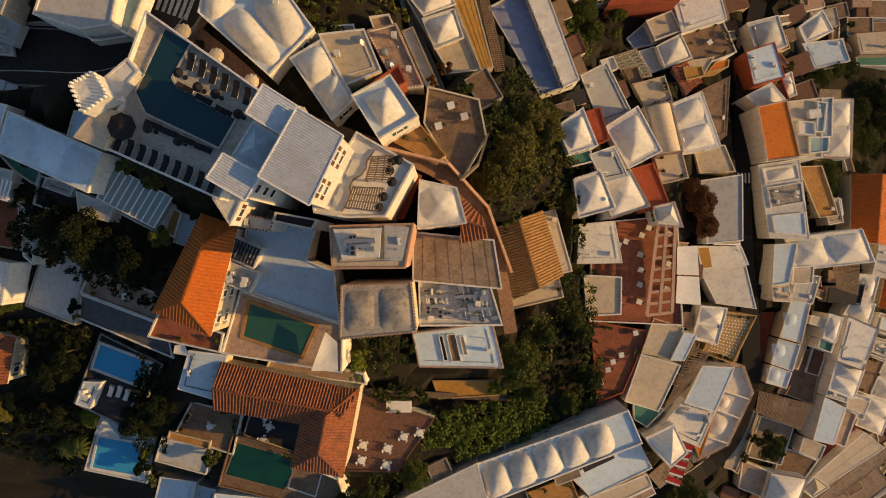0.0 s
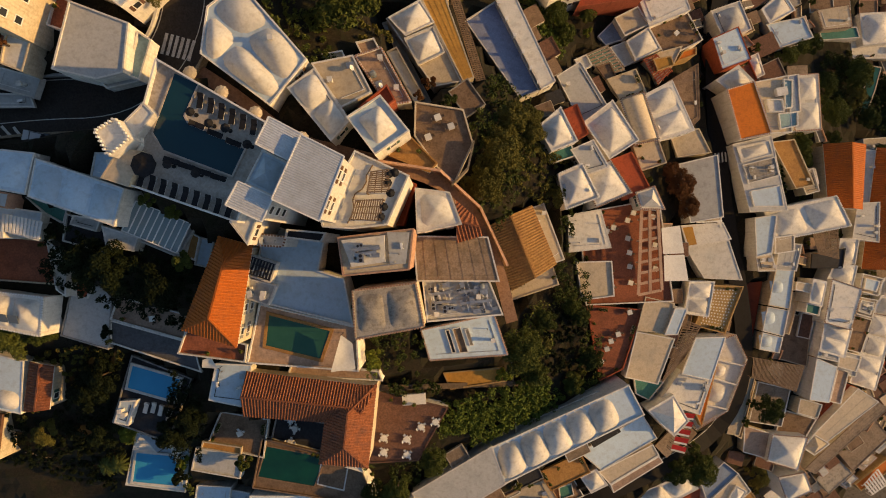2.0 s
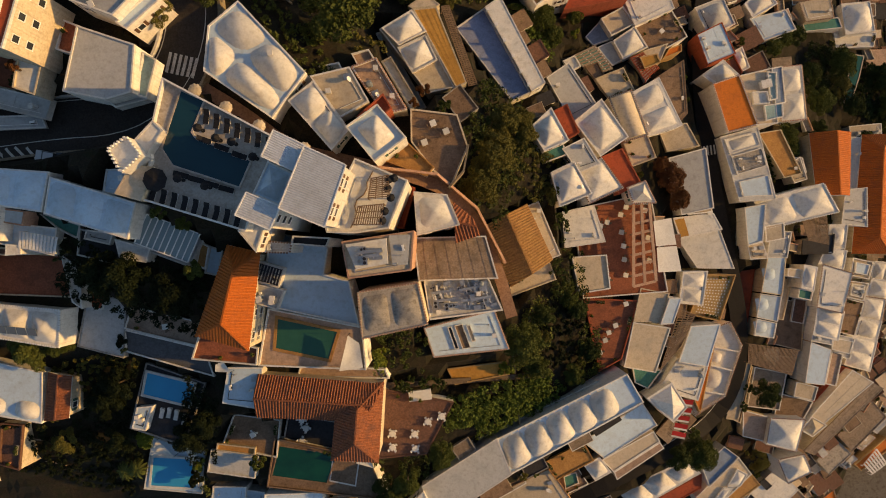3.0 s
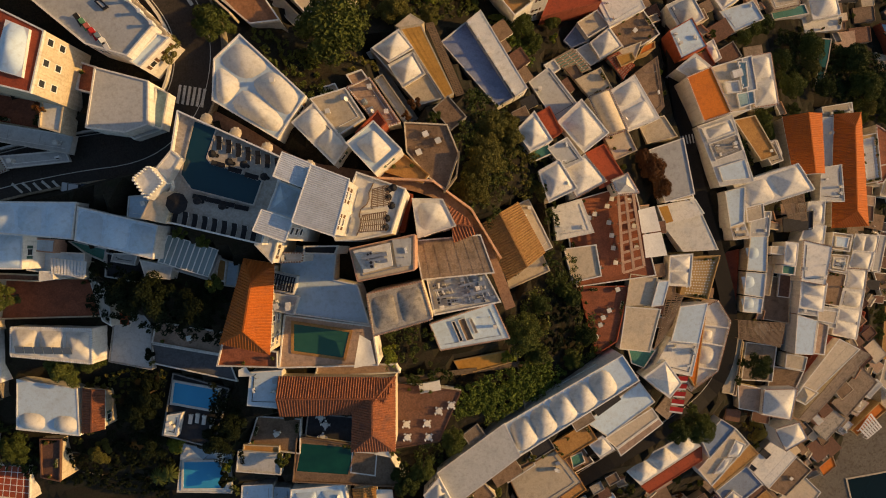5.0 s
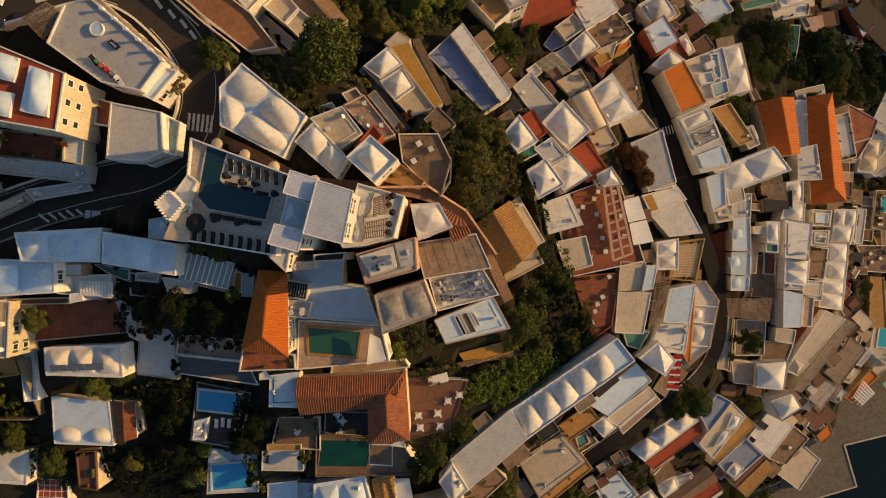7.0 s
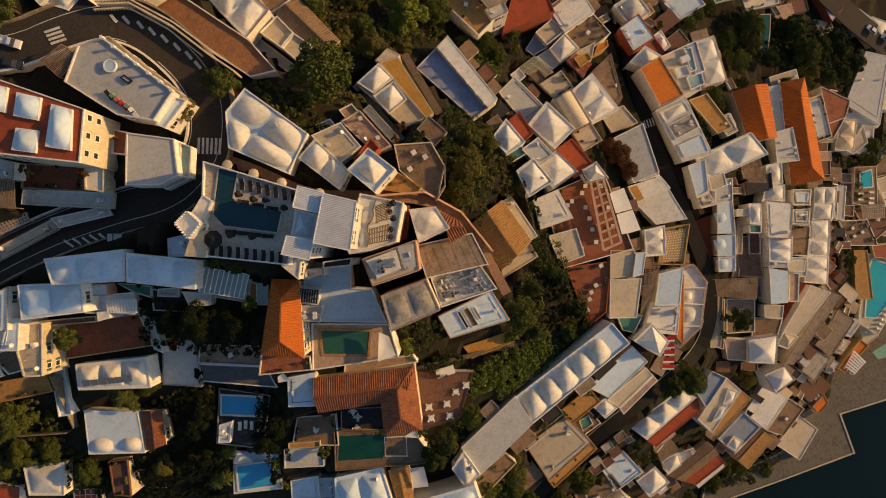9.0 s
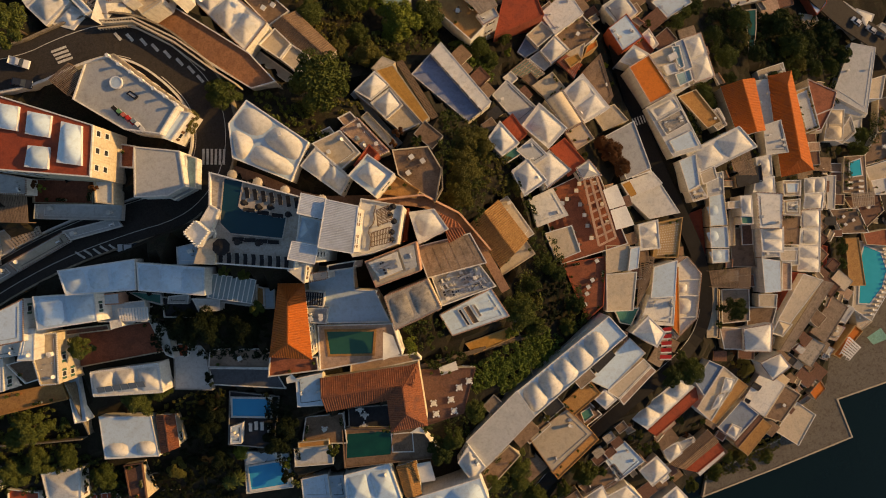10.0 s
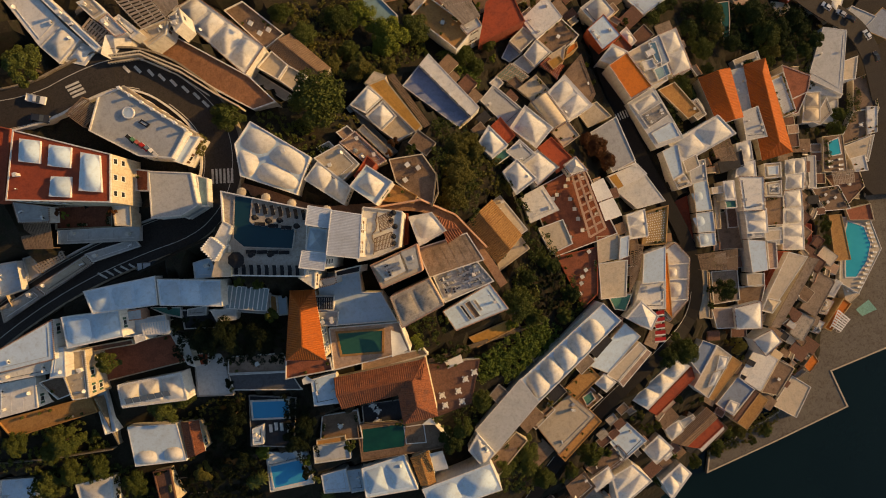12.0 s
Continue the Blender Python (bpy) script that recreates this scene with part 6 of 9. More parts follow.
for i in range(4):
    a, b = Vector(tp[i]), Vector(tp[(i + 1) % 4])
    for k in range(6):
        x = a.lerp(b, (k + 0.5) / 6)
        piece("merlon", mesh("merlon", *box(x.x - o.x - 0.13, x.x - o.x + 0.13, x.y - o.y - 0.13, x.y - o.y + 0.13, 131 - o.z - 0.05, 131.5 - o.z), WHITE), tower)


def scallop(x, y, z, r):
    e = hold("balcony_canopy", x, y, z, "white shell-shaped canopy on the hotel wall", "canopy", "hotel wall canopies")
    v, f = [(0, 0, 0.42)], []
    n = 20
    for i in range(n):
        a = 2 * math.pi * i / n
        k = 1.0 if i % 2 else 0.9
        v += [(0.55 * r * k * math.cos(a), 0.55 * r * k * math.sin(a), 0.34), (r * k * math.cos(a), r * k * math.sin(a), 0.1)]
    for i in range(n):
        j = (i + 1) % n
        f += [(0, 1 + 2 * i, 1 + 2 * j), (1 + 2 * i, 2 + 2 * i, 2 + 2 * j, 1 + 2 * j)]
    piece("shell", mesh("shell", v, f, TOPS["c"]), e)
    piece("rim", mesh("rim", *drum(0, 0, 0.0, 0.12, r * 0.9, 20), TOPS["c"]), e)


for c in ((-33.4, 27.9), (-29.2, 24.8), (-24.7, 21.5), (-18.5, 17.4)):
    scallop(c[0], c[1], 123.6, 1.05)


# sun loungers, parasols, tables
def lounger(x, y, z, deg, cloth, label):
    e = hold("sun_lounger", x, y, z, label, "sun lounger", "sun loungers")
    e.rotation_euler = (0, 0, radians(deg))
    piece("frame", mesh("frame", *ring([(-0.39, -1.05), (0.39, -1.05), (0.39, 1.0), (-0.39, 1.0)], 0.06, 0.24, 0.32), WHITE), e)
    piece("mattress", mesh("mattress", *box(-0.38, 0.38, -1.03, 0.35, 0.30, 0.42), cloth), e)
    v, f = box(-0.38, 0.38, 0.0, 0.8, 0.0, 0.1)
    c, s = math.cos(radians(32)), math.sin(radians(32))
    piece("backrest", mesh("backrest", [(a, 0.35 + b * c - h * s, 0.33 + b * s + h * c) for a, b, h in v], f, cloth), e)
    for lx, ly in ((-0.3, -0.8), (0.3, -0.8), (0.3, 0.8), (-0.3, 0.8)):
        piece("leg", mesh("leg", *box(lx - 0.03, lx + 0.03, ly - 0.03, ly + 0.03, 0, 0.25), WHITE), e)
    return e


FIRST = {}


def again(key, make, x, y, z, deg):
    """The first of a kind is built, the rest are copies of it."""
    if key not in FIRST:
        FIRST[key] = make(x, y, z, deg)
        return FIRST[key]
    return copy_thing(FIRST[key], pose(x, y, z, 0, 0, deg))


def dark_lounger(x, y, z, deg):
    return again("dark lounger", lambda *a: lounger(*a, DARKCLOTH, "sun lounger with a dark mattress on the hotel terrace"), x, y, z, deg)


def pale_lounger(x, y, z, deg):
    return again("pale lounger", lambda *a: lounger(*a, PALECLOTH, "sun lounger with a white mattress beside a pool"), x, y, z, deg)


def make_parasol(x, y, z, deg, cloth, label, r=1.3):
    e = hold("parasol", x, y, z, label, "parasol", "parasols")
    piece("pole", mesh("pole", *drum(0, 0, 0, 2.5, 0.035, 8), IRON), e)
    piece("foot", mesh("foot", *drum(0, 0, 0, 0.1, 0.3, 10), RUBBER), e)
    n = 8
    v = [(0, 0, 2.65)] + [(r * math.cos(2 * math.pi * i / n), r * math.sin(2 * math.pi * i / n), 2.15) for i in range(n)] + [(r * 1.0 * math.cos(2 * math.pi * i / n), r * math.sin(2 * math.pi * i / n), 1.98) for i in range(n)]
    f = [(0, 1 + i, 1 + (i + 1) % n) for i in range(n)] + [(1 + i, 1 + n + i, 1 + n + (i + 1) % n, 1 + (i + 1) % n) for i in range(n)]
    piece("canopy", mesh("canopy", v, f, cloth), e)
    for i in range(n):
        a = 2 * math.pi * i / n
        piece("rib", mesh("rib", *bar((0, 0, 2.6), (r * 0.98 * math.cos(a), r * 0.98 * math.sin(a), 2.12), 0.03, 0.03), IRON), e)
    return e


def dark_parasol(x, y, z, deg=0):
    return again("dark parasol", lambda *a: make_parasol(*a, DARKCLOTH, "open black round parasol", 0.62), x, y, z, deg)


def make_table(x, y, z, deg):
    e = hold("table", x, y, z, "small square table with a white tablecloth", "table", "restaurant tables")
    e.rotation_euler = (0, 0, radians(deg))
    piece("tabletop", mesh("tabletop", *box(-0.5, 0.5, -0.5, 0.5, 0.70, 0.745), WHITE), e)
    v, f = ring([(-0.52, -0.52), (0.52, -0.52), (0.52, 0.52), (-0.52, 0.52)], 0.015, 0.42, 0.75)
    f.append((4, 5, 6, 7))
    piece("tablecloth", mesh("tablecloth", v, f, PALECLOTH), e)
    piece("pedestal", mesh("pedestal", *join(drum(0, 0, 0.04, 0.7, 0.05, 8), drum(0, 0, 0, 0.05, 0.28, 10)), IRON), e)
    return e


def make_chair(x, y, z, deg, mtl=None, label="dark wooden chair at a terrace table"):
    mtl = mtl or WOOD
    e = hold("chair", x, y, z, label, "chair", "terrace chairs")
    e.rotation_euler = (0, 0, radians(deg))
    piece("seat", mesh("seat", *box(-0.22, 0.22, -0.22, 0.22, 0.42, 0.47), mtl), e)
    v, f = box(-0.22, 0.22, 0.18, 0.22, 0.47, 0.9)
    piece("backrest", mesh("backrest", [(a, b + (0.08 if h > 0.6 else 0), h) for a, b, h in v], f, mtl), e)
    for lx, ly in ((-0.19, -0.19), (0.19, -0.19), (0.19, 0.19), (-0.19, 0.19)):
        piece("leg", mesh("leg", *box(lx - 0.02, lx + 0.02, ly - 0.02, ly + 0.02, 0, 0.42), mtl), e)
    return e


def white_chair(x, y, z, deg):
    return make_chair(x, y, z, deg, WHITE, "white garden chair at a terrace table")


def table_set(x, y, z, deg, chairs=4, white=False):
    again("table", make_table, x, y, z, deg)
    for k in range(chairs):
        a = radians(deg + 90 * k)
        again("white chair" if white else "chair", white_chair if white else make_chair, x + 0.78 * math.cos(a), y + 0.78 * math.sin(a), z, deg + 90 * k - 90)


def spaced(a, b, n):
    return [tuple(Vector(a).lerp(Vector(b), k / max(n - 1, 1))) for k in range(n)]


FLOOR = 127.16
for x, y in spaced((-30.8, 22.8), (-22.6, 17.8), 7):
    dark_lounger(x, y, FLOOR, -14)
for x, y in spaced((-39.6, 13.0), (-28.2, 7.9), 9):
    dark_lounger(x, y, FLOOR, -22)
for x, y in spaced((-35.3, 15.1), (-29.2, 12.3), 4):
    dark_lounger(x, y, FLOOR, 68)
for x, y in spaced((-31.5, 19.6), (-26.8, 16.8), 3):
    dark_lounger(x, y, FLOOR, 64)
for c in ((-31.6, 21.0), (-29.3, 19.3), (-27.2, 18.5), (-24.5, 16.1), (-35.2, 14.4), (-31.6, 12.9)):
    dark_parasol(c[0], c[1], FLOOR)

make_parasol(-38.3, 14.6, FLOOR, 0, DARKCLOTH, "wide black round parasol beside the hotel tower", 1.7)

# white restaurant terrace with slatted shades
terrace([(-11.1, 14.9), (-3.9, 10.8), (-7.5, 4.2), (-12.4, 4.1), (-16.5, 4.7), (-16.8, 6.4)], 124.8, "w", "W", 0.5, "white restaurant terrace above the lane")
slat_roof([(-9.0, 11.4), (-6.4, 11.6), (-6.6, 8.4), (-9.8, 8.6)], 126.8, WOOD, "slatted shade roof with brown and white battens", 0.3, hgt=2.4)
slat_roof([(-11.2, 7.8), (-7.5, 7.7), (-8.2, 4.7), (-12.2, 5.2)], 126.8, WOOD, "slatted shade roof with brown and white battens", 0.3, hgt=2.4)
for c in ((-6.8, 9.8), (-7.6, 6.6), (-8.1, 5.3), (-6.5, 8.4), (-6.5, 11.0), (-5.7, 11.1)):
    dark_parasol(c[0], c[1], 124.4)
wave = [(-8.8, 12.7), (-9.2, 12.1), (-9.8, 11.3), (-9.9, 10.4), (-10.5, 9.5), (-11.6, 8.9), (-12.0, 8.0), (-11.9, 7.0), (-12.3, 6.0), (-13.0, 4.9)]
tagged(new("terrace_edging", mesh("terrace_edging", *join(*[bar((*a, 124.62), (*b, 124.62), 0.13, 0.3) for a, b in zip(wave, wave[1:])]), WOOD)), "wavy brown edging on the white restaurant terrace", "edging")
terrace([(-5.1, 11.9), (-3.4, 10.9), (-6.1, 4.5), (-8.3, 4.8)], 112.0, "r", "R", 0.3, "deep dark red courtyard between the houses")

# ---------- houses with a shape of their own ----------
red = house([(-68.8, 56.0), (-52.8, 43.9), (-56.6, 35.0), (-75.6, 43.6)], 129.9, "flat", "r", "C", label="tall cream hotel with a red roof and white skylight vaults", stuff=2)
for q, h in (([(-68.0, 53.7), (-64.4, 51.6), (-66.3, 47.5), (-70.0, 49.6)], 1.0), ([(-63.1, 50.3), (-59.3, 48.0), (-61.1, 44.3), (-65.0, 46.5)], 1.0), ([(-65.2, 44.3), (-61.6, 42.6), (-63.3, 38.9), (-67.2, 40.8)], 1.0), ([(-57.9, 46.4), (-54.7, 44.3), (-57.2, 37.4), (-61.3, 39.5)], 1.3)):
    o = red.location
    q = ccw(local(q, o))
    piece("skylight_base", mesh("skylight_base", *prism(q, 129.2 - o.z, 130.3 - o.z), WHITE), red)
    piece("skylight_vault", dome_mesh(q, 130.3 - o.z, h, TOPS["bw"], 3.0), red)
house([(8.0, 44.2), (14.1, 47.4), (21.3, 29.4), (17.4, 28.1)], 91.0, "flat", "cob", "W", para=0.5, bare=True, label="white house with a cobalt blue tiled roof terrace")
house([(14.2, 47.2), (17.6, 49.0), (24.4, 30.7), (21.5, 29.4)], 92.0, "flat", "w", "W", bare=True, para=0.15, label="narrow white house wing beside a blue roof terrace")
for x, y in ((14.6, 46.4), (15.9, 43.2), (17.2, 39.9), (18.5, 36.6), (19.7, 33.4), (20.9, 30.6)):
    e = hold("parapet_pillar", x, y, 91.9, "short white pillar of a roof terrace parapet", "pillar", "parapet pillars")
    piece("shaft", mesh("shaft", *box(-0.25, 0.25, -0.25, 0.25, 0, 1.1), WHITE), e)
    piece("cap", mesh("cap", *box(-0.32, 0.32, -0.32, 0.32, 1.1, 1.22), WHITE), e)

a, b = Vector((-52.8, 43.9)), Vector((-56.6, 35.0))
d = (b - a).normalized()
nrm = Vector((d.y, -d.x)) if d.y * 0.92 + d.x * 0.39 > 0 else Vector((-d.y, d.x))
for k in range(3):
    for row in range(2):
        x = a.lerp(b, (k + 0.4) / 3)
        m = Matrix(((nrm.y, nrm.x, 0, x.x - red.location.x), (-nrm.x, nrm.y, 0, x.y - red.location.y), (0, 0, 1, 128.0 - 2.9 * row - red.location.z), (0, 0, 0, 1)))
        w = piece("window", WINDOW, red, "", m)
        piece("pane", PANE, w)

hall = house([(-32.1, 39.3), (-27.0, 42.6), (-17.9, 30.2), (-24.0, 23.8), (-33.7, 32.4)], 118.5, "flat", "bw", "W", label="large white hall with four pointed roof vaults", para=0.3, bare=True)
o = hall.location
mid, far, low, end = (-27.6, 34.2), (-22.3, 36.0), (-31.6, 30.8), (-21.6, 26.4)
for q, h in (([(-32.0, 38.9), mid, low, (-33.3, 32.5)], 1.3), ([(-32.0, 39.0), (-27.1, 42.1), far, mid], 1.0), ([mid, end, (-24.0, 24.3), low], 1.7), ([mid, far, (-18.4, 30.2), end], 1.5)):
    q = inset(ccw(local(q, o)), 0.12)
    piece("dome", dome_mesh(q, 118.24 - o.z, h, TOPS["w"], 3.0, 18, 1.7), hall)
piece("chimney", CHIMNEY, hall, "", pose(-22.7 - o.x, 33.4 - o.y, 118.6 - o.z))

house([(-12.5, 20.7), (-7.3, 23.5), (-3.5, 17.9), (-8.8, 14.8)], 120.2, "flat", "bw", "W", label="square white house with a bright pyramid vault set in its roof", para=0.5, bare=True)
pyr = ccw([(-11.1, 20.4), (-7.6, 22.2), (-5.0, 18.2), (-8.4, 16.2)])
px, py = sum(q[0] for q in pyr) / 4, sum(q[1] for q in pyr) / 4
e = hold("roof_vault", px, py, 119.7, "bright white pyramid vault on a flat roof", "roof vault")
piece("vault", dome_mesh(local(pyr, (px, py)), 0.02, 1.7, TOPS["w"], 7.0), e)


def lattice(p, z, nu, nv, mtl, label, hgt=2.4):
    """Crossing beams on posts."""
    cx, cy = sum(x[0] for x in p) / 4, sum(x[1] for x in p) / 4
    e = hold("pergola", cx, cy, z - hgt, label, "pergola", "pergolas")
    q = local(p, (cx, cy))
    for i in range(nu + 1):
        piece("beam", mesh("beam", *bar((*lerp2(q, i / nu, 0), hgt), (*lerp2(q, i / nu, 1), hgt), 0.62, 0.3), mtl), e)
    for j in range(nv + 1):
        piece("beam", mesh("beam", *bar((*lerp2(q, 0, j / nv), hgt - 0.06), (*lerp2(q, 1, j / nv), hgt - 0.06), 0.55, 0.3), mtl), e)
    for i in (0, nu):
        for j in range(0, nv + 1, 2):
            x = lerp2(q, i / nu, j / nv)
            piece("post", mesh("post", *drum(x.x, x.y, 0, hgt - 0.3, 0.17, 8), mtl), e)
    return e


lattice([(42.5, 7.3), (45.7, 7.6), (45.0, -12.4), (40.0, -13.0)], 82.0, 2, 9, mat("salmon_plaster", (0.62, 0.40, 0.27), 0.9, 0.1, 0.2), "salmon-coloured masonry pergola over the red restaurant terrace")


def sail(p, zs, mtl, label, sag=0.25, name="sun_sail", posts=True):
    """A stretched cloth over corner posts."""
    cx, cy = sum(x[0] for x in p) / len(p), sum(x[1] for x in p) / len(p)
    base = min(zs) - 2.4
    e = hold(name, cx, cy, base, label, "sun sail", "sun sails")
    q = local(p, (cx, cy))
    if len(q) == 3:
        q, zs = q + [q[2]], list(zs) + [zs[2]]
    n, v = 8, []
    for j in range(n + 1):
        for i in range(n + 1):
            x = lerp2(q, i / n, j / n)
            z = (zs[0] * (1 - i / n) + zs[1] * i / n) * (1 - j / n) + (zs[3] * (1 - i / n) + zs[2] * i / n) * j / n
            v.append((x.x, x.y, z - base - sag * math.sin(math.pi * i / n) * math.sin(math.pi * j / n)))
    f = [(j * (n + 1) + i, j * (n + 1) + i + 1, (j + 1) * (n + 1) + i + 1, (j + 1) * (n + 1) + i) for j in range(n) for i in range(n)]
    piece("cloth", mesh("cloth", v, f, mtl, smooth=True), e)
    for (x, y), z in zip(q[:len(p)], zs):
        piece("post", mesh("post", *drum(x, y, 0, z - base + 0.05, 0.05, 6), IRON), e)
    return e


p = [(46.1, 0.6), (50.2, 0.8), (50.6, -5.1), (46.0, -4.9)]
sail(p, (81.6, 81.2, 81.2, 81.6), PALECLOTH, "taut cream canvas awning beside the pergola", 0.1)
sail([(46.1, -5.2), (50.6, -5.4), (51.0, -11.0), (45.8, -10.6)], (81.6, 81.2, 81.2, 81.6), PALECLOTH, "taut cream canvas awning beside the pergola", 0.1)

ringh = house([(63.9, -27.1), (67.7, -26.2), (69.9, -32.3), (64.2, -44.2), (56.4, -48.1), (55.5, -45.8)], 65.0, "flat", "w", "W", label="white angular house with small roof courts and an orange side", para=0.9)
o = ringh.location
for a, b in (((60.2, -35.7), (66.9, -38.2)), ((57.6, -41.8), (64.1, -43.8)), ((62.3, -31.7), (69.0, -33.8))):
    piece("partition", mesh("partition", *bar((a[0] - o.x, a[1] - o.y, 65 - o.z), (b[0] - o.x, b[1] - o.y, 65 - o.z), 0.3, 0.9), PLASTER["W"]), ringh)
rp = ccw([(62.4, -32.9), (65.3, -33.7), (64.2, -36.3), (61.3, -35.4)])
for q in (rp, ccw([(60.9, -36.8), (65.4, -38.7), (63.3, -42.7), (59.0, -41.3)])):
    piece("dome", dome_mesh(local(q, o), 64.15 - o.z, 0.9, TOPS["w"], 3.0), ringh)
house([(62.2, -27.5), (63.6, -28.0), (57.1, -47.0), (56.1, -44.1)], 66.50, "flat", "or", "O", bare=True, label="narrow orange-plastered house strip")

for k, (a, b) in enumerate(zip(spaced((52.9, -42.9), (49.5, -50.0), 5), spaced((55.4, -43.3), (52.6, -51.0), 5))):
    c = spaced((52.3, -44.3), (48.9, -51.4), 5)[k]
    d = spaced((54.7, -44.8), (52.0, -52.4), 5)[k]
    m1, m2 = tuple(Vector(a).lerp(Vector(c), 0.72)), tuple(Vector(b).lerp(Vector(d), 0.72))
    sail([a, b, m2, m1], (67.6, 67.9, 67.9, 67.6), REDCLOTH, "bright red canvas awning strip over the street", 0.05, "awning")
    sail([m1, m2, d, c], (67.6, 67.9, 67.9, 67.6), PALECLOTH, "white canvas awning strip over the street", 0.02, "awning")

sk = house([(-83.7, 1.0), (-68.6, -2.2), (-69.7, -8.8), (-84.8, -4.4)], 106.0, "dome", "w", "W", n=(3, 1), label="white house with roof vaults and a row of grey skylight panels")
o = sk.location
for k in range(6):
    a, b = spaced((-82.6, -2.7), (-72.2, -4.9), 7)[k], spaced((-82.6, -2.7), (-72.2, -4.9), 7)[k + 1]
    c, d = spaced((-82.9, -4.0), (-72.2, -6.3), 7)[k + 1], spaced((-82.9, -4.0), (-72.2, -6.3), 7)[k]
    v = [(x - o.x, y - o.y, z - o.z) for (x, y), z in ((a, 107.55), (tuple(Vector(a).lerp(Vector(b), 0.9)), 107.55), (tuple(Vector(d).lerp(Vector(c), 0.9)), 107.1), (d, 107.1))]
    v += [(x, y, z - 0.08) for x, y, z in v]
    piece("skylight_panel", mesh("skylight_panel", v, [(0, 1, 2, 3), (7, 6, 5, 4), (0, 4, 5, 1), (1, 5, 6, 2), (2, 6, 7, 3), (3, 7, 4, 0)], PANEL), sk)

gp = [(-46.5, 11.6), (-38.4, 7.4), (-41.1, 3.1), (-49.2, 7.3)]
gx, gy = sum(q[0] for q in gp) / 4, sum(q[1] for q in gp) / 4
e = hold("glass_pergola", gx, gy, 112.8, "white-framed glass pergola roof over a terrace", "pergola", "pergolas")
q = local(gp, (gx, gy))
for i in range(10):
    piece("rafter", mesh("rafter", *bar((*lerp2(q, i / 9, 0), 3.1), (*lerp2(q, i / 9, 1), 2.8), 0.16, 0.2), WHITE), e)
for j in (0, 1):
    piece("purlin", mesh("purlin", *bar((*lerp2(q, 0, j), 2.98 - 0.3 * j + 0.15), (*lerp2(q, 1, j), 2.98 - 0.3 * j + 0.15), 0.14, 0.2), WHITE), e)
for i in range(9):
    c4 = [lerp2(q, (i + u) / 9, v) for u, v in ((0.1, 0.02), (0.9, 0.02), (0.9, 0.98), (0.1, 0.98))]
    zz = (3.0, 3.0, 2.7, 2.7)
    v = [(x.x, x.y, z) for x, z in zip(c4, zz)] + [(x.x, x.y, z - 0.03) for x, z in zip(c4, zz)]
    piece("pane", mesh("pane", v, [(0, 1, 2, 3), (7, 6, 5, 4), (0, 4, 5, 1), (1, 5, 6, 2), (2, 6, 7, 3), (3, 7, 4, 0)], PERGOLA_GLASS), e)
for u, w in ((0, 0), (1, 0), (1, 1), (0, 1)):
    x = lerp2(q, u, w)
    piece("post", mesh("post", *box(x.x - 0.08, x.x + 0.08, x.y - 0.08, x.y + 0.08, 0, 2.8), WHITE), e)
terrace([(-48.1, 11.8), (-38.9, 7.0), (-41.8, 2.4), (-50.7, 7.0)], 113.2, "g", "W", 0.4)

house([(-27.9, 6.8), (-18.9, 2.9), (-20.2, -1.5), (-16.2, -3.2), (-15.4, -10.7), (-30.4, -5.6), (-29.5, 1.4)], 112.5, "flat", "bw", "W", para=0.35, bare=True, label="large flat pale grey roof terrace of a white house", stuff=0)

# stair heads and plant on the grey roof terrace
house([(-30.1, 2.0), (-26.1, 0.3), (-27.4, -2.8), (-31.2, -1.2)], 114.4, "flat", "w", "W", label="white roof stair block with a slatted top", stuff=2)
house([(-31.0, -1.7), (-26.6, -3.3), (-28.2, -6.3), (-31.7, -4.8)], 114.0, "flat", "g", "W", label="low white plant room on a roof terrace", stuff=2)
slat_roof([(-29.6, 1.5), (-26.3, 0.1), (-27.4, -2.4), (-30.7, -1.0)], 115.0, IRON, "dark slatted screen over roof plant", 0.5, hgt=0.7)
acr = house([(-14.6, 3.1), (-3.9, 3.4), (-5.0, -2.3), (-14.3, -2.4)], 124.4, "flat", "c", "P", para=0.3, label="pink-plastered house with a sunken cream roof")
o = acr.location
ac = local(ccw([(-14.0, 2.6), (-8.0, 2.8), (-8.2, -0.9), (-12.9, -1.2)]), o)
piece("platform", mesh("platform", *prism(ac, 123.9 - o.z, 124.9 - o.z), TOPS["w"]), acr)
machines(acr, inset(ac, 0.9), 124.9 - o.z, random.Random(4), 5)
ac = local(ccw([(-7.6, 3.2), (-4.5, 2.9), (-5.4, -1.4), (-7.6, -1.2)]), o)
piece("side_roof", mesh("side_roof", *prism(ac, 123.9 - o.z, 124.5 - o.z), TOPS["g"]), acr)
tech = house([(-3.9, -4.7), (6.6, -4.2), (8.8, -11.4), (-3.7, -11.5)], 110.0, "flat", "g", "W", para=0.6, label="white hotel house whose flat roof is crowded with machines")
o = tech.location
machines(tech, local([(1.6, -5.2), (6.1, -4.8), (8.1, -10.8), (2.1, -10.8)], o), 109.45 - o.z, random.Random(8), 18)
machines(tech, local([(-3.4, -5.6), (0.4, -5.5), (1.3, -9.9), (-2.7, -9.9)], o), 109.45 - o.z, random.Random(9), 9)

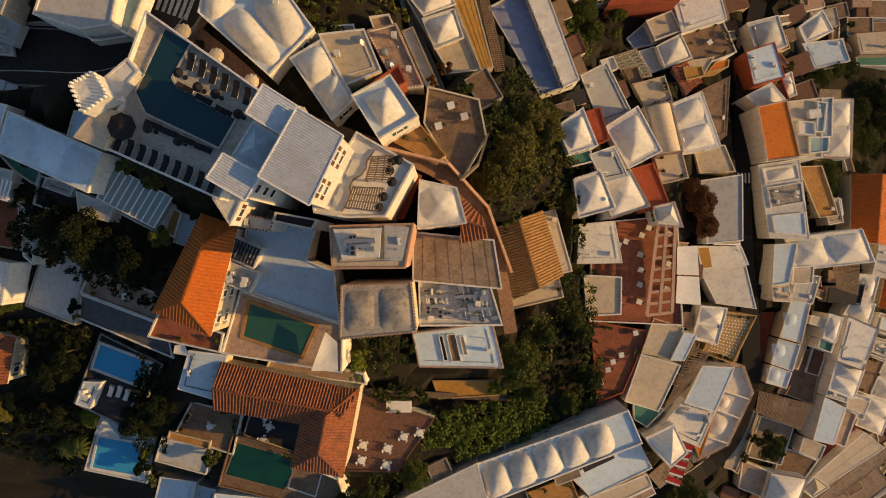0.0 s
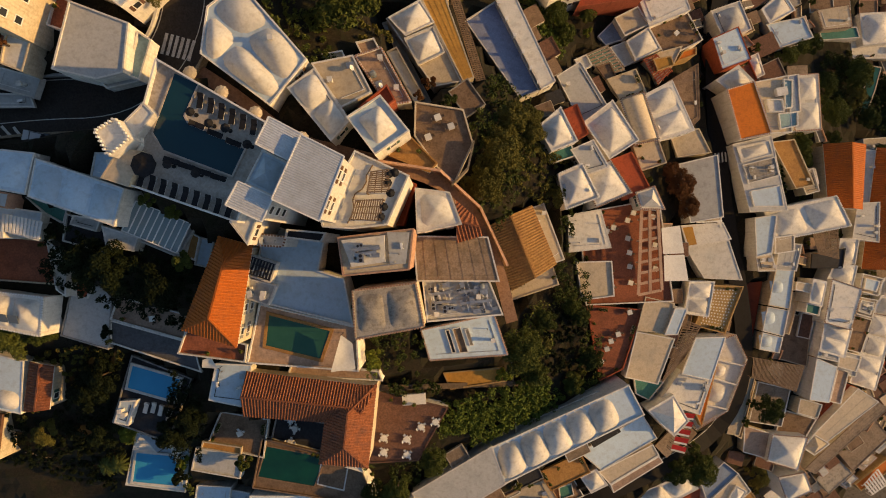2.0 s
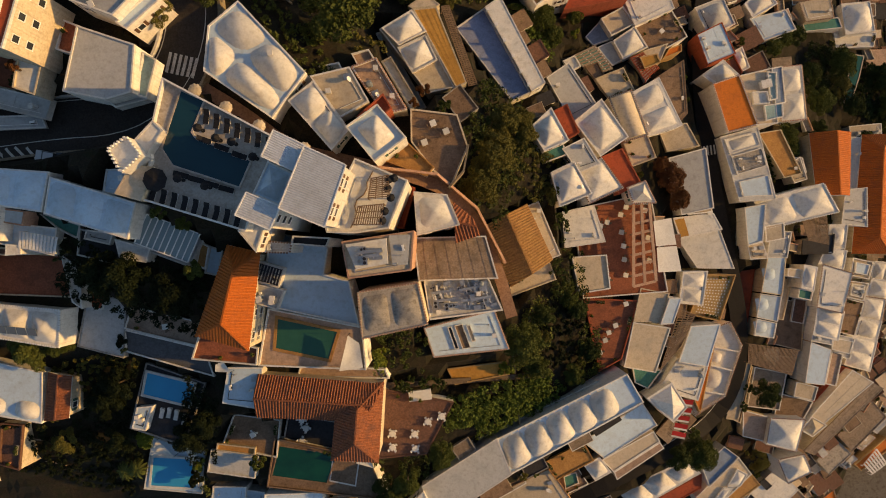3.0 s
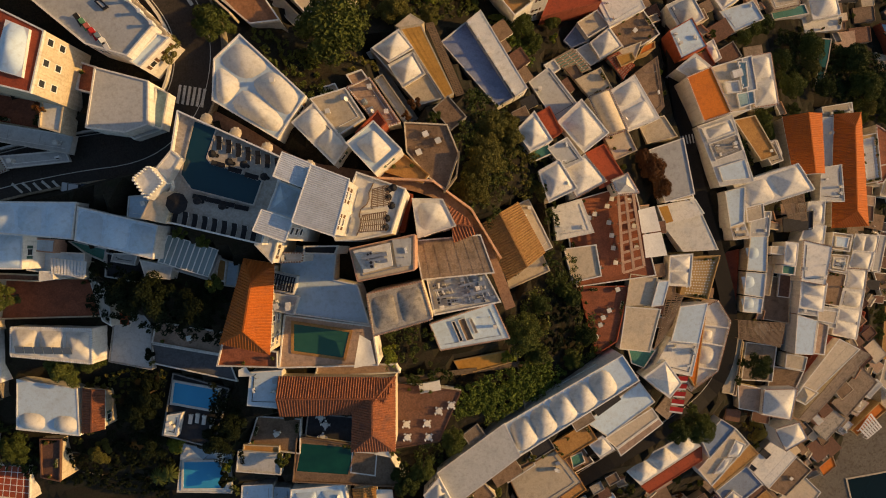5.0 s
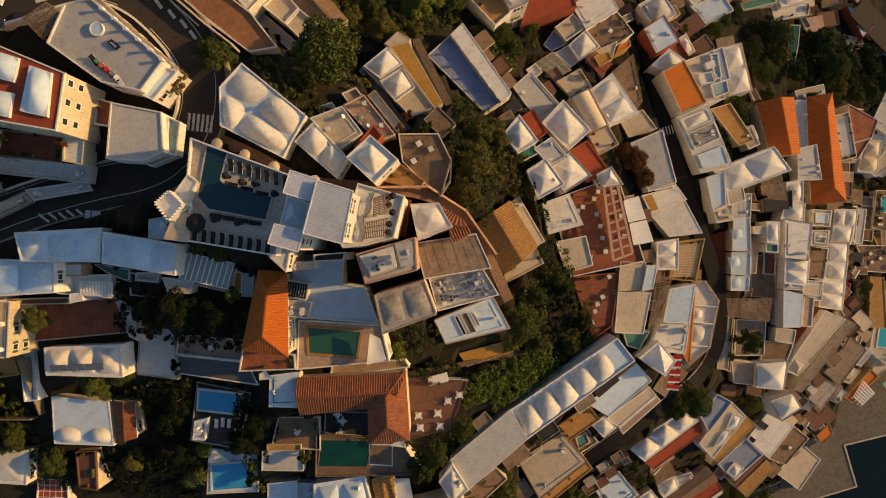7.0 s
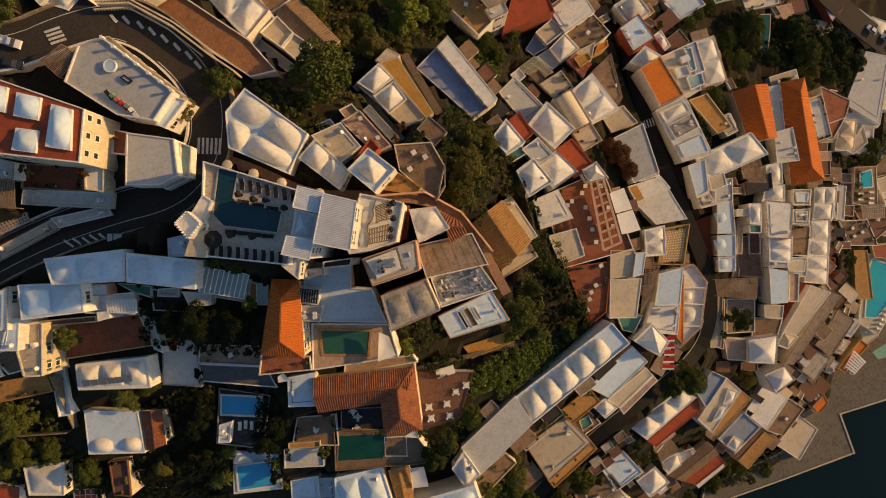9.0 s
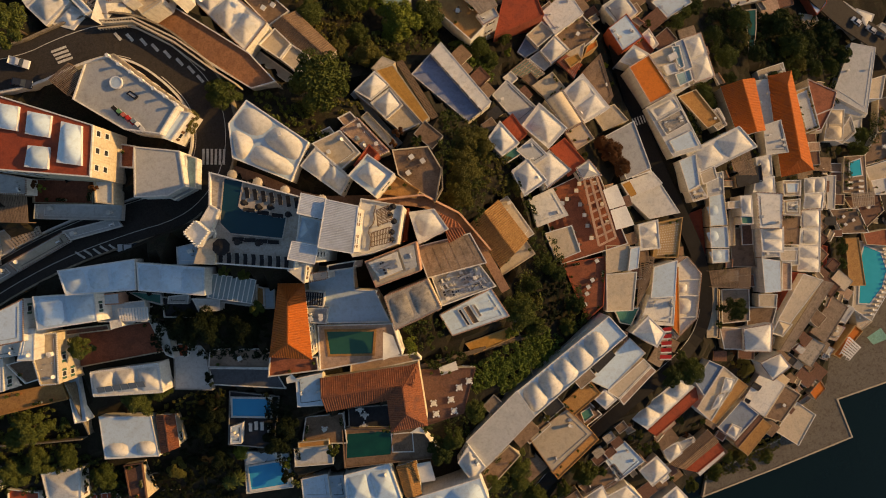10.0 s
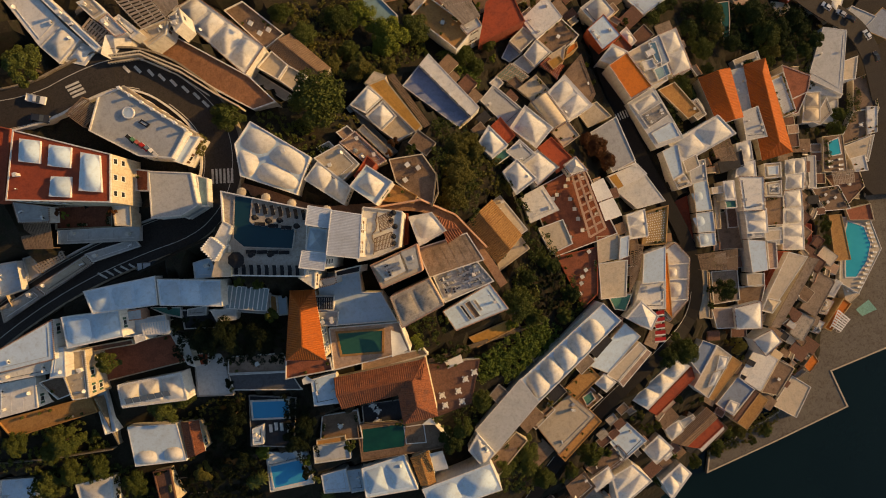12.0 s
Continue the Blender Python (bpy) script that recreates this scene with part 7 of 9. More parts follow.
# irregular white house with a yellow patch
house([(55.8, -4.3), (66.1, -3.5), (68.4, -13.0), (59.6, -11.8)], 69.0, "flat", "w", "W", label="irregular white house with a smooth flat roof", para=0.2, bare=True)
up = house([(54.9, 0.8), (64.6, 0.7), (66.2, -3.3), (55.8, -4.2)], 70.0, "flat", "w", "W", label="white house wing with a yellow roof patch", para=0.15, bare=True)
o = up.location
yp = ccw(local([(55.2, 0.3), (57.5, 0.4), (58.2, -3.9), (56.3, -4.0)], o))
piece("patch", mesh("patch", *prism(yp, 69.7 - o.z, 69.95 - o.z), TOPS["y"]), up, "faded yellow roof patch")
for k in range(6):
    x, y = spaced((58.9, 1.2), (63.7, 1.1), 6)[k]
    piece("roof_fin", mesh("roof_fin", *box(x - o.x - 0.5, x - o.x + 0.5, y - o.y - 0.16, y - o.y + 0.16, 69.8 - o.z, 70.5 - o.z), WHITE), up)

# smooth bluish roofs with half-round vaults by the street
for pts, z, vaults in (([(84.2, -11.8), (88.9, -13.0), (86.7, -22.8), (81.3, -21.3)], 55.0, ((84.0, -16.9),)), ([(81.3, -21.7), (86.7, -23.2), (84.8, -29.6), (79.5, -27.8)], 54.6, ((81.5, -24.6),)), ([(79.7, -28.2), (84.8, -30.0), (83.5, -33.9), (78.5, -32.5)], 54.2, ((80.5, -30.6),))):
    h = house(pts, z, "flat", "bw", "C", para=0.35, bare=True, label="cream-plastered house with a smooth bluish roof and a round vault")
    o = h.location
    for x, y in vaults:
        c = [(x - o.x + 1.7 * a, y - o.y + 1.7 * b) for a, b in ((-1, -1), (1, -1), (1, 1), (-1, 1))]
        piece("vault", dome_mesh(c, z - 0.32 - o.z, 0.5, TOPS["bw"], 2.4, 14, 1.8), h)

# long building with a row of round vaults
lv = house([(6.4, -41.2), (35.5, -30.9), (38.2, -37.3), (8.0, -49.2)], 85.0, "flat", "bw", "W", para=0.5, bare=True, label="long white building with a row of five round roof vaults")
o = lv.location
q4 = local([(6.4, -41.2), (35.5, -30.9), (38.2, -37.3), (8.0, -49.2)], o)
for k in range(5):
    u0, u1 = 0.02 + 0.165 * k, 0.02 + 0.165 * (k + 1)
    c = ccw([tuple(lerp2(q4, u, v)) for u, v in ((u0 - 0.008, 0.08), (u1 + 0.008, 0.08), (u1 + 0.008, 0.97), (u0 - 0.008, 0.97))])
    piece("vault", dome_mesh(c, 84.55 - o.z, 1.8, TOPS["w"], 3.0, 18, 2.0), lv)
for k in range(16):
    x = lerp2(q4, 0.05 + 0.055 * k, 0.03)
    piece("fin", mesh("fin", *box(x.x - 0.12, x.x + 0.12, x.y - 0.3, x.y + 0.3, 84.5 - o.z, 84.95 - o.z), WHITE), lv)

# vaults along the edge of a white garden house
gh = house([(-90.0, -9.6), (-78.3, -13.7), (-79.6, -23.3), (-92.0, -19.6)], 98.5, "flat", "bw", "W", para=0.15, bare=True, label="white house in the garden with two half vaults along its roof")
o = gh.location
for q in ([(-90.8, -16.1), (-85.6, -17.7), (-86.3, -21.1), (-91.5, -19.5)], [(-83.9, -18.1), (-79.4, -19.4), (-79.9, -22.8), (-84.7, -21.5)]):
    piece("vault", dome_mesh(ccw(local(q, o)), 98.4 - o.z, 1.1, TOPS["w"], 2.4, 14, 2.0), gh)

# pale blocks between the pergolas and the road
for pts, z, tp in (([(-87.6, 28.8), (-74.4, 31.0), (-73.5, 28.6), (-86.2, 26.3)], 113.6, "c"), ([(-73.8, 31.0), (-62.1, 29.8), (-61.6, 27.7), (-72.8, 28.6)], 114.6, "g"), ([(-97.6, 27.8), (-88.6, 29.1), (-87.2, 26.5), (-98.2, 24.3)], 112.4, "st")):
    house(pts, z, "flat", tp, "W", para=0.3, label="long low pale building beside the road")

# stepped white blocks and pergolas of the upper terraces
for pts, z, tp in (([(-47.5, 73.7), (-45.1, 74.5), (-42.9, 69.1), (-45.5, 69.2)], 122.0, "w"), ([(-45.2, 73.8), (-43.5, 74.2), (-40.8, 68.8), (-43.0, 68.4)], 120.5, "w"), ([(-50.7, 79.9), (-47.4, 79.6), (-45.8, 75.5), (-48.6, 75.1)], 121.0, "c"), ([(-35.0, 71.5), (-31.9, 72.3), (-32.3, 69.0), (-34.7, 67.8)], 117.0, "w")):
    house(pts, z, "flat", tp, "W", para=0.25, label="small stepped white terrace block above the road")
# white wall below the upper terraces, its slope added to catch the sun
bw4 = [(-47.3, 70.5, 122.0), (-45.8, 69.8, 122.0), (-43.2, 68.8, 119.0), (-48.4, 65.4, 119.0), (-49.8, 67.1, 122.0)]
bx, by = bw4[0][0], bw4[0][1]
v = [(x - bx, y - by, z - 112) for x, y, z in bw4]
n = len(v)
e = tagged(new("retaining_wall", mesh("retaining_wall", v + [(x, y, 0) for x, y, _ in v], [(i, n + i, n + (i + 1) % n, (i + 1) % n) for i in range(n)] + [tuple(range(n))[::-1]], PLASTER["W"])), "white wall below the upper terraces, sloped to catch the sun", "wall", "", "structure")
e.location = (bx, by, 112)


def dots(p, z, nu, nv, r, label, mtl=None):
    """Round pale tiles set in a terrace floor, in rows."""
    q = list(p)
    parts = [drum(*lerp2(q, (i + 0.5 + 0.25 * (j % 2)) / (nu + 0.5), (j + 0.5) / nv), z, z + 0.05, r, 8) for i in range(nu) for j in range(nv)]
    tagged(new("floor_tiles", mesh("floor_tiles", *join(*parts), mtl or WHITE)), label, "floor tiles", "", "stuff")


dots([(62.2, -14.5), (68.3, -15.1), (63.8, -24.4), (58.2, -22.5)], 67.52, 8, 13, 0.17, "rows of pale round tiles on an ochre terrace")
dots([(131.6, 9.1), (135.8, 9.3), (134.8, -3.4), (130.9, -3.7)], 37.5, 6, 14, 0.5, "close rows of white tiles on a terrace")

# sun deck on the roof in the road's bend
e = hold("hot_tub", *(-48.3, 52.2), 124.25, "large round white hot tub on a hotel roof", "hot tub")
piece("shell", mesh("shell", *ring([(1.25 * math.cos(2 * math.pi * i / 24), 1.25 * math.sin(2 * math.pi * i / 24)) for i in range(24)], 0.22, 0.0, 0.55), WHITE), e)
piece("cover", mesh("cover", *drum(0, 0, 0.05, 0.47, 1.05, 24), TOPS["bw"]), e)
CLOTHS = [DARKCLOTH, mat("green_towelling", (0.10, 0.26, 0.14), 0.85), mat("pink_towelling", (0.55, 0.16, 0.14), 0.85), REDCLOTH, mat("grey_blue_towelling", (0.18, 0.24, 0.30), 0.85), PALECLOTH]
for k, c in enumerate(((-50.1, 47.0), (-49.4, 46.1), (-48.8, 45.2), (-48.1, 44.3), (-47.4, 43.4), (-46.8, 42.5))):
    lounger(c[0], c[1], 124.22, 20, CLOTHS[k], "sun lounger with a %s mattress on the roof terrace" % ("black", "green", "pink", "red", "grey-blue", "white")[k])
for c in ((-47.9, 57.5), (-46.4, 55.2), (-44.8, 53.0), (-43.3, 50.8), (-41.7, 48.5), (-40.1, 46.3), (-38.6, 44.1)):
    e = hold("parapet_pillar", c[0], c[1], 124.22, "short white pillar of a roof terrace parapet", "pillar", "parapet pillars")
    piece("shaft", mesh("shaft", *box(-0.22, 0.22, -0.22, 0.22, 0, 1.15), WHITE), e)
    piece("cap", mesh("cap", *box(-0.3, 0.3, -0.3, 0.3, 1.15, 1.27), WHITE), e)
e = hold("roof_skylight", -46.2, 48.9, 124.22, "dark-framed roof skylight with a pale pane", "skylight")
sq = ccw([(-1.03, 0.62), (-0.12, 0.99), (1.03, -0.62), (0.12, -0.99)])
piece("frame", mesh("frame", *ring(sq, 0.25, 0, 0.4), IRON), e)
piece("pane", mesh("pane", *prism(inset(sq, 0.22), 0, 0.3), TOPS["g"]), e)

# ---------- pools ----------
pool([(-29.9, -8.3), (-20.0, -11.8), (-22.0, -16.3), (-30.9, -13.3)], 108.0, "teal", "rectangular teal green garden pool", 0.5, "o")
pool([(-37.5, -35.1), (-26.4, -38.2), (-29.0, -43.6), (-39.7, -40.8)], 91.5, "green", "rectangular dark green garden pool", 0.2, "b")
for q, h in (([(-59.2, -16.4), (-50.6, -19.7), (-52.0, -23.6), (-60.5, -20.4)], 97.0), ([(-65.8, -35.8), (-56.3, -37.5), (-57.8, -43.3), (-67.1, -41.6)], 86.0)):
    LEVELS.append((ccw(q), h - 1.2))
    pool(q, h, "blue", "bright blue garden pool in the shade", 0.45)
pool([(155.7, -54.1), (160.7, -58.7), (160.5, -66.1), (156.5, -71.8), (150.0, -76.0), (146.2, -74.4), (153.0, -57.9)], 8.0, "aqua", "curved turquoise pool near the quay", 0.5)
LEVELS.append((ccw([(127.3, 42.4), (130.6, 41.5), (128.4, 35.4), (125.1, 28.4), (123.7, 28.8), (125.7, 36.2)]), 32.8))
pool([(127.3, 42.4), (130.6, 41.5), (128.4, 35.4), (125.1, 28.4), (123.7, 28.8), (125.7, 36.2)], 34.0, "teal", "narrow teal pool among the trees", 0.3, "c")
pool([(156.5, -21.0), (160.6, -21.1), (159.2, -27.0), (154.8, -26.1)], 15.0, "aqua", "small turquoise hotel pool", 0.4)
terrace([(153.9, -51.3), (164.5, -56.8), (164.0, -69.6), (148.4, -82.7), (143.0, -75.5)], 8.1, "c", "W", 0.2, "pale stone pool deck near the quay")
for x, y in spaced((162.5, -58.0), (161.8, -67.6), 6) + spaced((160.5, -69.6), (149.4, -80.2), 9):
    pale_lounger(x, y, 8.0, 60)
terrace([(155.3, -18.1), (163.0, -20.4), (158.9, -34.6), (150.3, -30.9)], 15.05, "b", "C", 0.2, "brown pool deck among hedges")
for c in ((154.1, -28.2), (153.3, -30.2), (158.0, -28.9), (157.3, -31.0), (156.6, -32.6)):
    pale_lounger(c[0], c[1], 14.95, 70)
# paving tone dropped to near-black to stand for the garden's shade
terrace([(-59.3, -14.5), (-48.5, -19.8), (-54.0, -31.2), (-63.9, -26.6)], 97.0, "dk", "G", 0.3, "pool terrace whose grey paving is darkened for the shade")
for c in ((-57.4, -24.4), (-56.0, -24.5), (-54.7, -25.1), (-53.3, -26.2)):
    pale_lounger(c[0], c[1], 96.75, -20)
house([(-61.3, -22.5), (-58.3, -22.6), (-60.2, -27.1), (-62.7, -26.3)], 98.5, "flat", "bw", "W", label="small white pool house with a flat roof")
terrace([(-65.5, -31.6), (-54.9, -36.1), (-56.7, -44.7), (-68.7, -42.2)], 86.0, "bw", "W", 0.3, "pale pool terrace under sun sails")
sail([(-65.2, -34.4), (-63.0, -31.4), (-60.4, -35.5)], (88.8, 89.2, 88.4), PALECLOTH, "white triangular sun sail over a pool terrace")
sail([(-58.1, -33.2), (-55.3, -34.4), (-56.4, -39.2)], (88.8, 89.0, 88.4), PALECLOTH, "white triangular sun sail over a pool terrace")
sail([(-17.8, -12.3), (-16.1, -13.9), (-16.0, -18.2), (-20.0, -18.2)], (110.6, 110.2, 110, 110.4), PALECLOTH, "white four-cornered sun sail by the pool")
sail([(-22.3, -39.5), (-19.3, -38.6), (-18.8, -41.0)], (94.2, 94.6, 94.0), PALECLOTH, "white triangular sun sail over a patio")
sail([(-24.0, -48.6), (-20.5, -49.1), (-20.9, -54.3), (-24.6, -53.7)], (89.6, 90.0, 89.4, 89.2), PALECLOTH, "white four-cornered sun sail over a tiled terrace")
sail([(-42.9, -15.3), (-41.3, -14.8), (-40.4, -17.0), (-43.2, -16.6)], (105, 105.4, 105, 104.8), PALECLOTH, "white sun sail over a small patio")
sail([(146.4, -89.2), (152.3, -87.2), (154.4, -92.6), (148.2, -93.0)], (5, 6, 5, 4.4), mat("pale_green_canvas", (0.28, 0.52, 0.38), 0.8), "green and white tent canopy on the quay", 0.1)

# ---------- tables on the terraces ----------
TZ = 93.98
for c in ((-31.9, -32.3), (-33.0, -34.8), (-32.6, -30.6)):
    table_set(c[0], c[1], 90.48, -15, 4, True)
for c in ((-14.3, -34.5), (-10.0, -35.1), (-14.6, -37.2), (-10.2, -38.0), (-7.1, -33.0), (-4.3, -32.3)):
    table_set(c[0], c[1], TZ, 30, 4, True)
e = hold("buffet_table", (-8.0, -27.7)[0], (-8.0, -27.7)[1], TZ, "long buffet table with a white cloth", "table", "restaurant tables")
piece("tabletop", mesh("tabletop", *box(-2.2, 2.2, -1.0, 1.0, 0.70, 0.76), PALECLOTH), e)
piece("cloth_side", mesh("cloth_side", *ring([(-2.22, -1.02), (2.22, -1.02), (2.22, 1.02), (-2.22, 1.02)], 0.02, 0.05, 0.75), PALECLOTH), e)
for c in ((40.1, 2.9), (39.8, -1.0), (39.9, -4.1), (39.7, -7.1), (35.3, -7.4), (39.6, -10.6), (36.9, 1.6), (35.4, 1.0), (41.5, 4.4), (45.5, 3.2), (45.5, -2.9), (45.1, -8.0), (35.5, -11.0)):
    table_set(c[0], c[1], 77.98, -20, 2)
rnd = random.Random(5)
for c in ((39.0, -17.0), (36.1, -21.5), (34.4, -22.9), (33.4, -24.5), (31.9, -27.1)):
    table_set(c[0], c[1], 77.5, 10, 2)
for c in ((0.9, 21.2), (2.9, 19.6), (-0.9, 18.2)):
    table_set(c[0], c[1], 111.6, 15, 4)
terrace([(-2.5, 24.1), (5.1, 22.2), (6.2, 16.7), (2.7, 10.6), (-0.0, 13.4), (-3.1, 18.7)], 112.0, "b", "C", 0.45, "brown paved restaurant patio under the trees")
for c in ((-18.7, 63.7), (-19.8, 66.7), (-16.5, 63.6)):
    table_set(c[0], c[1], 108.5, 35, 2)
for c in ((146.1, -39.1), (145.8, -42.1), (149.1, -41.6)):
    table_set(c[0], c[1], 16.5, 20, 3)

# ---------- road markings, walls and cars ----------


def stripe(path, w, name, label, lift=0.012):
    pts = [Vector(x) for x in path]
    v, f = [], []
    for i, x in enumerate(pts):
        d = pts[min(i + 1, len(pts) - 1)] - pts[max(i - 1, 0)]
        s = Vector((-d.y, d.x, 0)).normalized() * w / 2
        v += [tuple(x + s + Vector((0, 0, lift))), tuple(x - s + Vector((0, 0, lift)))]
    f = [(2 * i, 2 * i + 1, 2 * i + 3, 2 * i + 2) for i in range(len(pts) - 1)]
    return tagged(new(name, mesh(name, v, f, MARKING)), label, "road marking", "road markings", "structure")


def side(k):
    """The road's middle line moved sideways by k of its half width."""
    return [c.lerp(l if k > 0 else r, abs(k)) for c, l, r in zip(road_c, road_l, road_r)]


stripe(side(0.92), 0.14, "road_line", "worn white line along the road's edge")
stripe(side(-0.52), 0.14, "road_line", "worn white line beside the parking strip")


def on_road(x):
    c = min(road_c, key=lambda q: (q.x - x[0]) ** 2 + (q.y - x[1]) ** 2)
    return Vector((x[0], x[1], c.z + 0.10))


def bars_at(a, b, n, across, w, label):
    for x in spaced(a, b, n):
        d = Vector((across[0], across[1], 0))
        stripe([on_road(Vector(x) - d), on_road(x), on_road(Vector(x) + d)], w, "road_bar", label)


def rail(path, label):
    """Close-set white balusters under a hand rail."""
    pts = [Vector(x) for x in path]
    parts = []
    for a, b in zip(pts, pts[1:]):
        n = max(1, int((b - a).length / 0.55))
        for k in range(n):
            x = a.lerp(b, k / n)
            parts.append(box(x.x - 0.1, x.x + 0.1, x.y - 0.1, x.y + 0.1, x.z, x.z + 0.8))
        parts.append(bar((a.x, a.y, a.z + 0.95), (b.x, b.y, b.z + 0.95), 0.3, 0.16))
    ob = tagged(new("balustrade", mesh("balustrade", *join(*parts), PLASTER["C"])), label, "balustrade", "", "stuff")


rail([(-48.2, 66.0, 121.5), (-42.0, 64.6, 121.0), (-35.7, 58.3, 120.0), (-31.0, 51.8, 118.8), (-27.3, 47.1, 117.5)], "cream balustrade of close-set balusters above the road")
rail([(-49.3, 65.0, 120.6), (-42.9, 63.5, 120.2), (-37.2, 57.6, 119.2), (-32.8, 51.0, 118.0)], "cream balustrade of close-set balusters beside the road")


bars_at((-40.1, 35.4, 115.6), (-36.0, 33.9, 115.6), 6, (0.62, 1.5), 0.5, "white bar of a zebra crossing")
bars_at((-73.3, 25.4, 112.0), (-65.8, 24.5, 112.5), 5, (0.8, -1.0), 0.45, "white bar of a striped no-parking area")
bars_at((-56.6, 22.5, 113.4), (-53.2, 21.9, 113.6), 2, (0.8, -1.0), 0.45, "white bar of a striped no-parking area")
for c in ((-46.8, 63.0, 120.0), (-44.7, 62.1, 119.8), (-42.5, 60.5, 119.4), (-40.8, 58.8, 119.0), (-39.0, 56.8, 118.6), (-37.3, 54.7, 118.2), (-35.7, 52.5, 117.8), (-34.7, 50.3, 117.4)):
    bars_at(c, c, 1, (0.33, -0.85), 0.62, "white bar of a striped no-parking area")
bars_at((-58.3, 63.9, 121.1), (-57.8, 61.4, 121.1), 4, (1.5, 0.1), 0.5, "white bar of a zebra crossing")


def wall_run(path, h, w, mtl, label, name="retaining_wall", down=2.0):
    v, f = [], []
    pts = [Vector(x) for x in path]
    for i, x in enumerate(pts):
        d = pts[min(i + 1, len(pts) - 1)] - pts[max(i - 1, 0)]
        s = Vector((-d.y, d.x, 0)).normalized() * w / 2
        for k, z in ((s, -down), (s, h), (-s, h), (-s, -down)):
            v.append((x.x + k.x, x.y + k.y, x.z + z))
    for i in range(len(pts) - 1):
        a, b = 4 * i, 4 * i + 4
        f += [(a + k, a + k + 1, b + k + 1, b + k) for k in range(3)]
    f += [(3, 2, 1, 0), (len(v) - 4, len(v) - 3, len(v) - 2, len(v) - 1)]
    return tagged(new(name, mesh(name, v, f, mtl)), label, "wall", "", "structure")


stripe([c.lerp(r, 0.82) + Vector((0, 0, 0.04)) for c, r in zip(lane_c, lane_r)][len(lane_c) // 2:], 0.12, "road_line", "thin worn white line along the narrow street")
k = min(range(len(lane_c)), key=lambda i: (lane_c[i] - Vector((69.3, 19.6, 60.5))).length)
for j in range(5):
    w = (j - 2) / 2.6
    pts = [(lane_c[i].lerp(lane_l[i] if w > 0 else lane_r[i], abs(w))) + Vector((0, 0, 0.04)) for i in (k, k + 1)]
    mid = (pts[0] + pts[1]) / 2
    d = (pts[1] - pts[0]).normalized() * 1.2
    stripe([mid - d, mid + d], 0.4, "road_bar", "white bar of a zebra crossing in the narrow street")

wall_run(side(1.06), 0.7, 0.4, PLASTER["W"], "low white wall along the hairpin road")
wall_run(side(-1.06), 0.6, 0.4, STONE, "low stone wall along the hairpin road")
wall_run([(-48.0, 65.4, 121.5), (-42.3, 64.0, 121.0), (-36.2, 57.7, 120.0), (-31.6, 51.1, 118.8), (-28.0, 46.6, 117.5)], 0.8, 0.35, PLASTER["C"], "cream balustrade wall above the road", down=4)
wall_run([(-12.6, 15.6, 114.2), (0.6, 12.5, 113.0), (6.7, 6.5, 108.0), (10.9, -3.7, 103.0)], 0.9, 0.4, PLASTER["P"], "pink plastered lane wall", down=4)
wall_run([(6.3, 16.9, 112.0), (5.0, 12.7, 112.0), (2.2, 10.2, 112.0)], 0.9, 0.3, STONE, "curved patio wall", down=3)
wall_run([(12.2, -9.4, 92.0), (11.7, -19.2, 88.0), (11.8, -47.9, 80.0)], 1.0, 0.35, STONE, "stone garden wall below the church", down=3)
wall_run([(-91.5, 0.2, 103.0), (-94.2, -12.9, 97.0), (-93.0, -9.0, 97.5)], 0.6, 0.3, STONE, "stone garden wall", down=3)
wall_run([(-124.2, -5.4, 97.0), (-111.9, -9.4, 97.0), (-96.4, -13.4, 97.0)], 0.5, 0.3, STONE, "stone garden wall", down=3)
wall_run([(-77.2, -31.5, 86.0), (-91.4, -27.9, 88.0), (-93.9, -26.0, 88.0)], 0.5, 0.3, STONE, "stone garden wall", down=3)


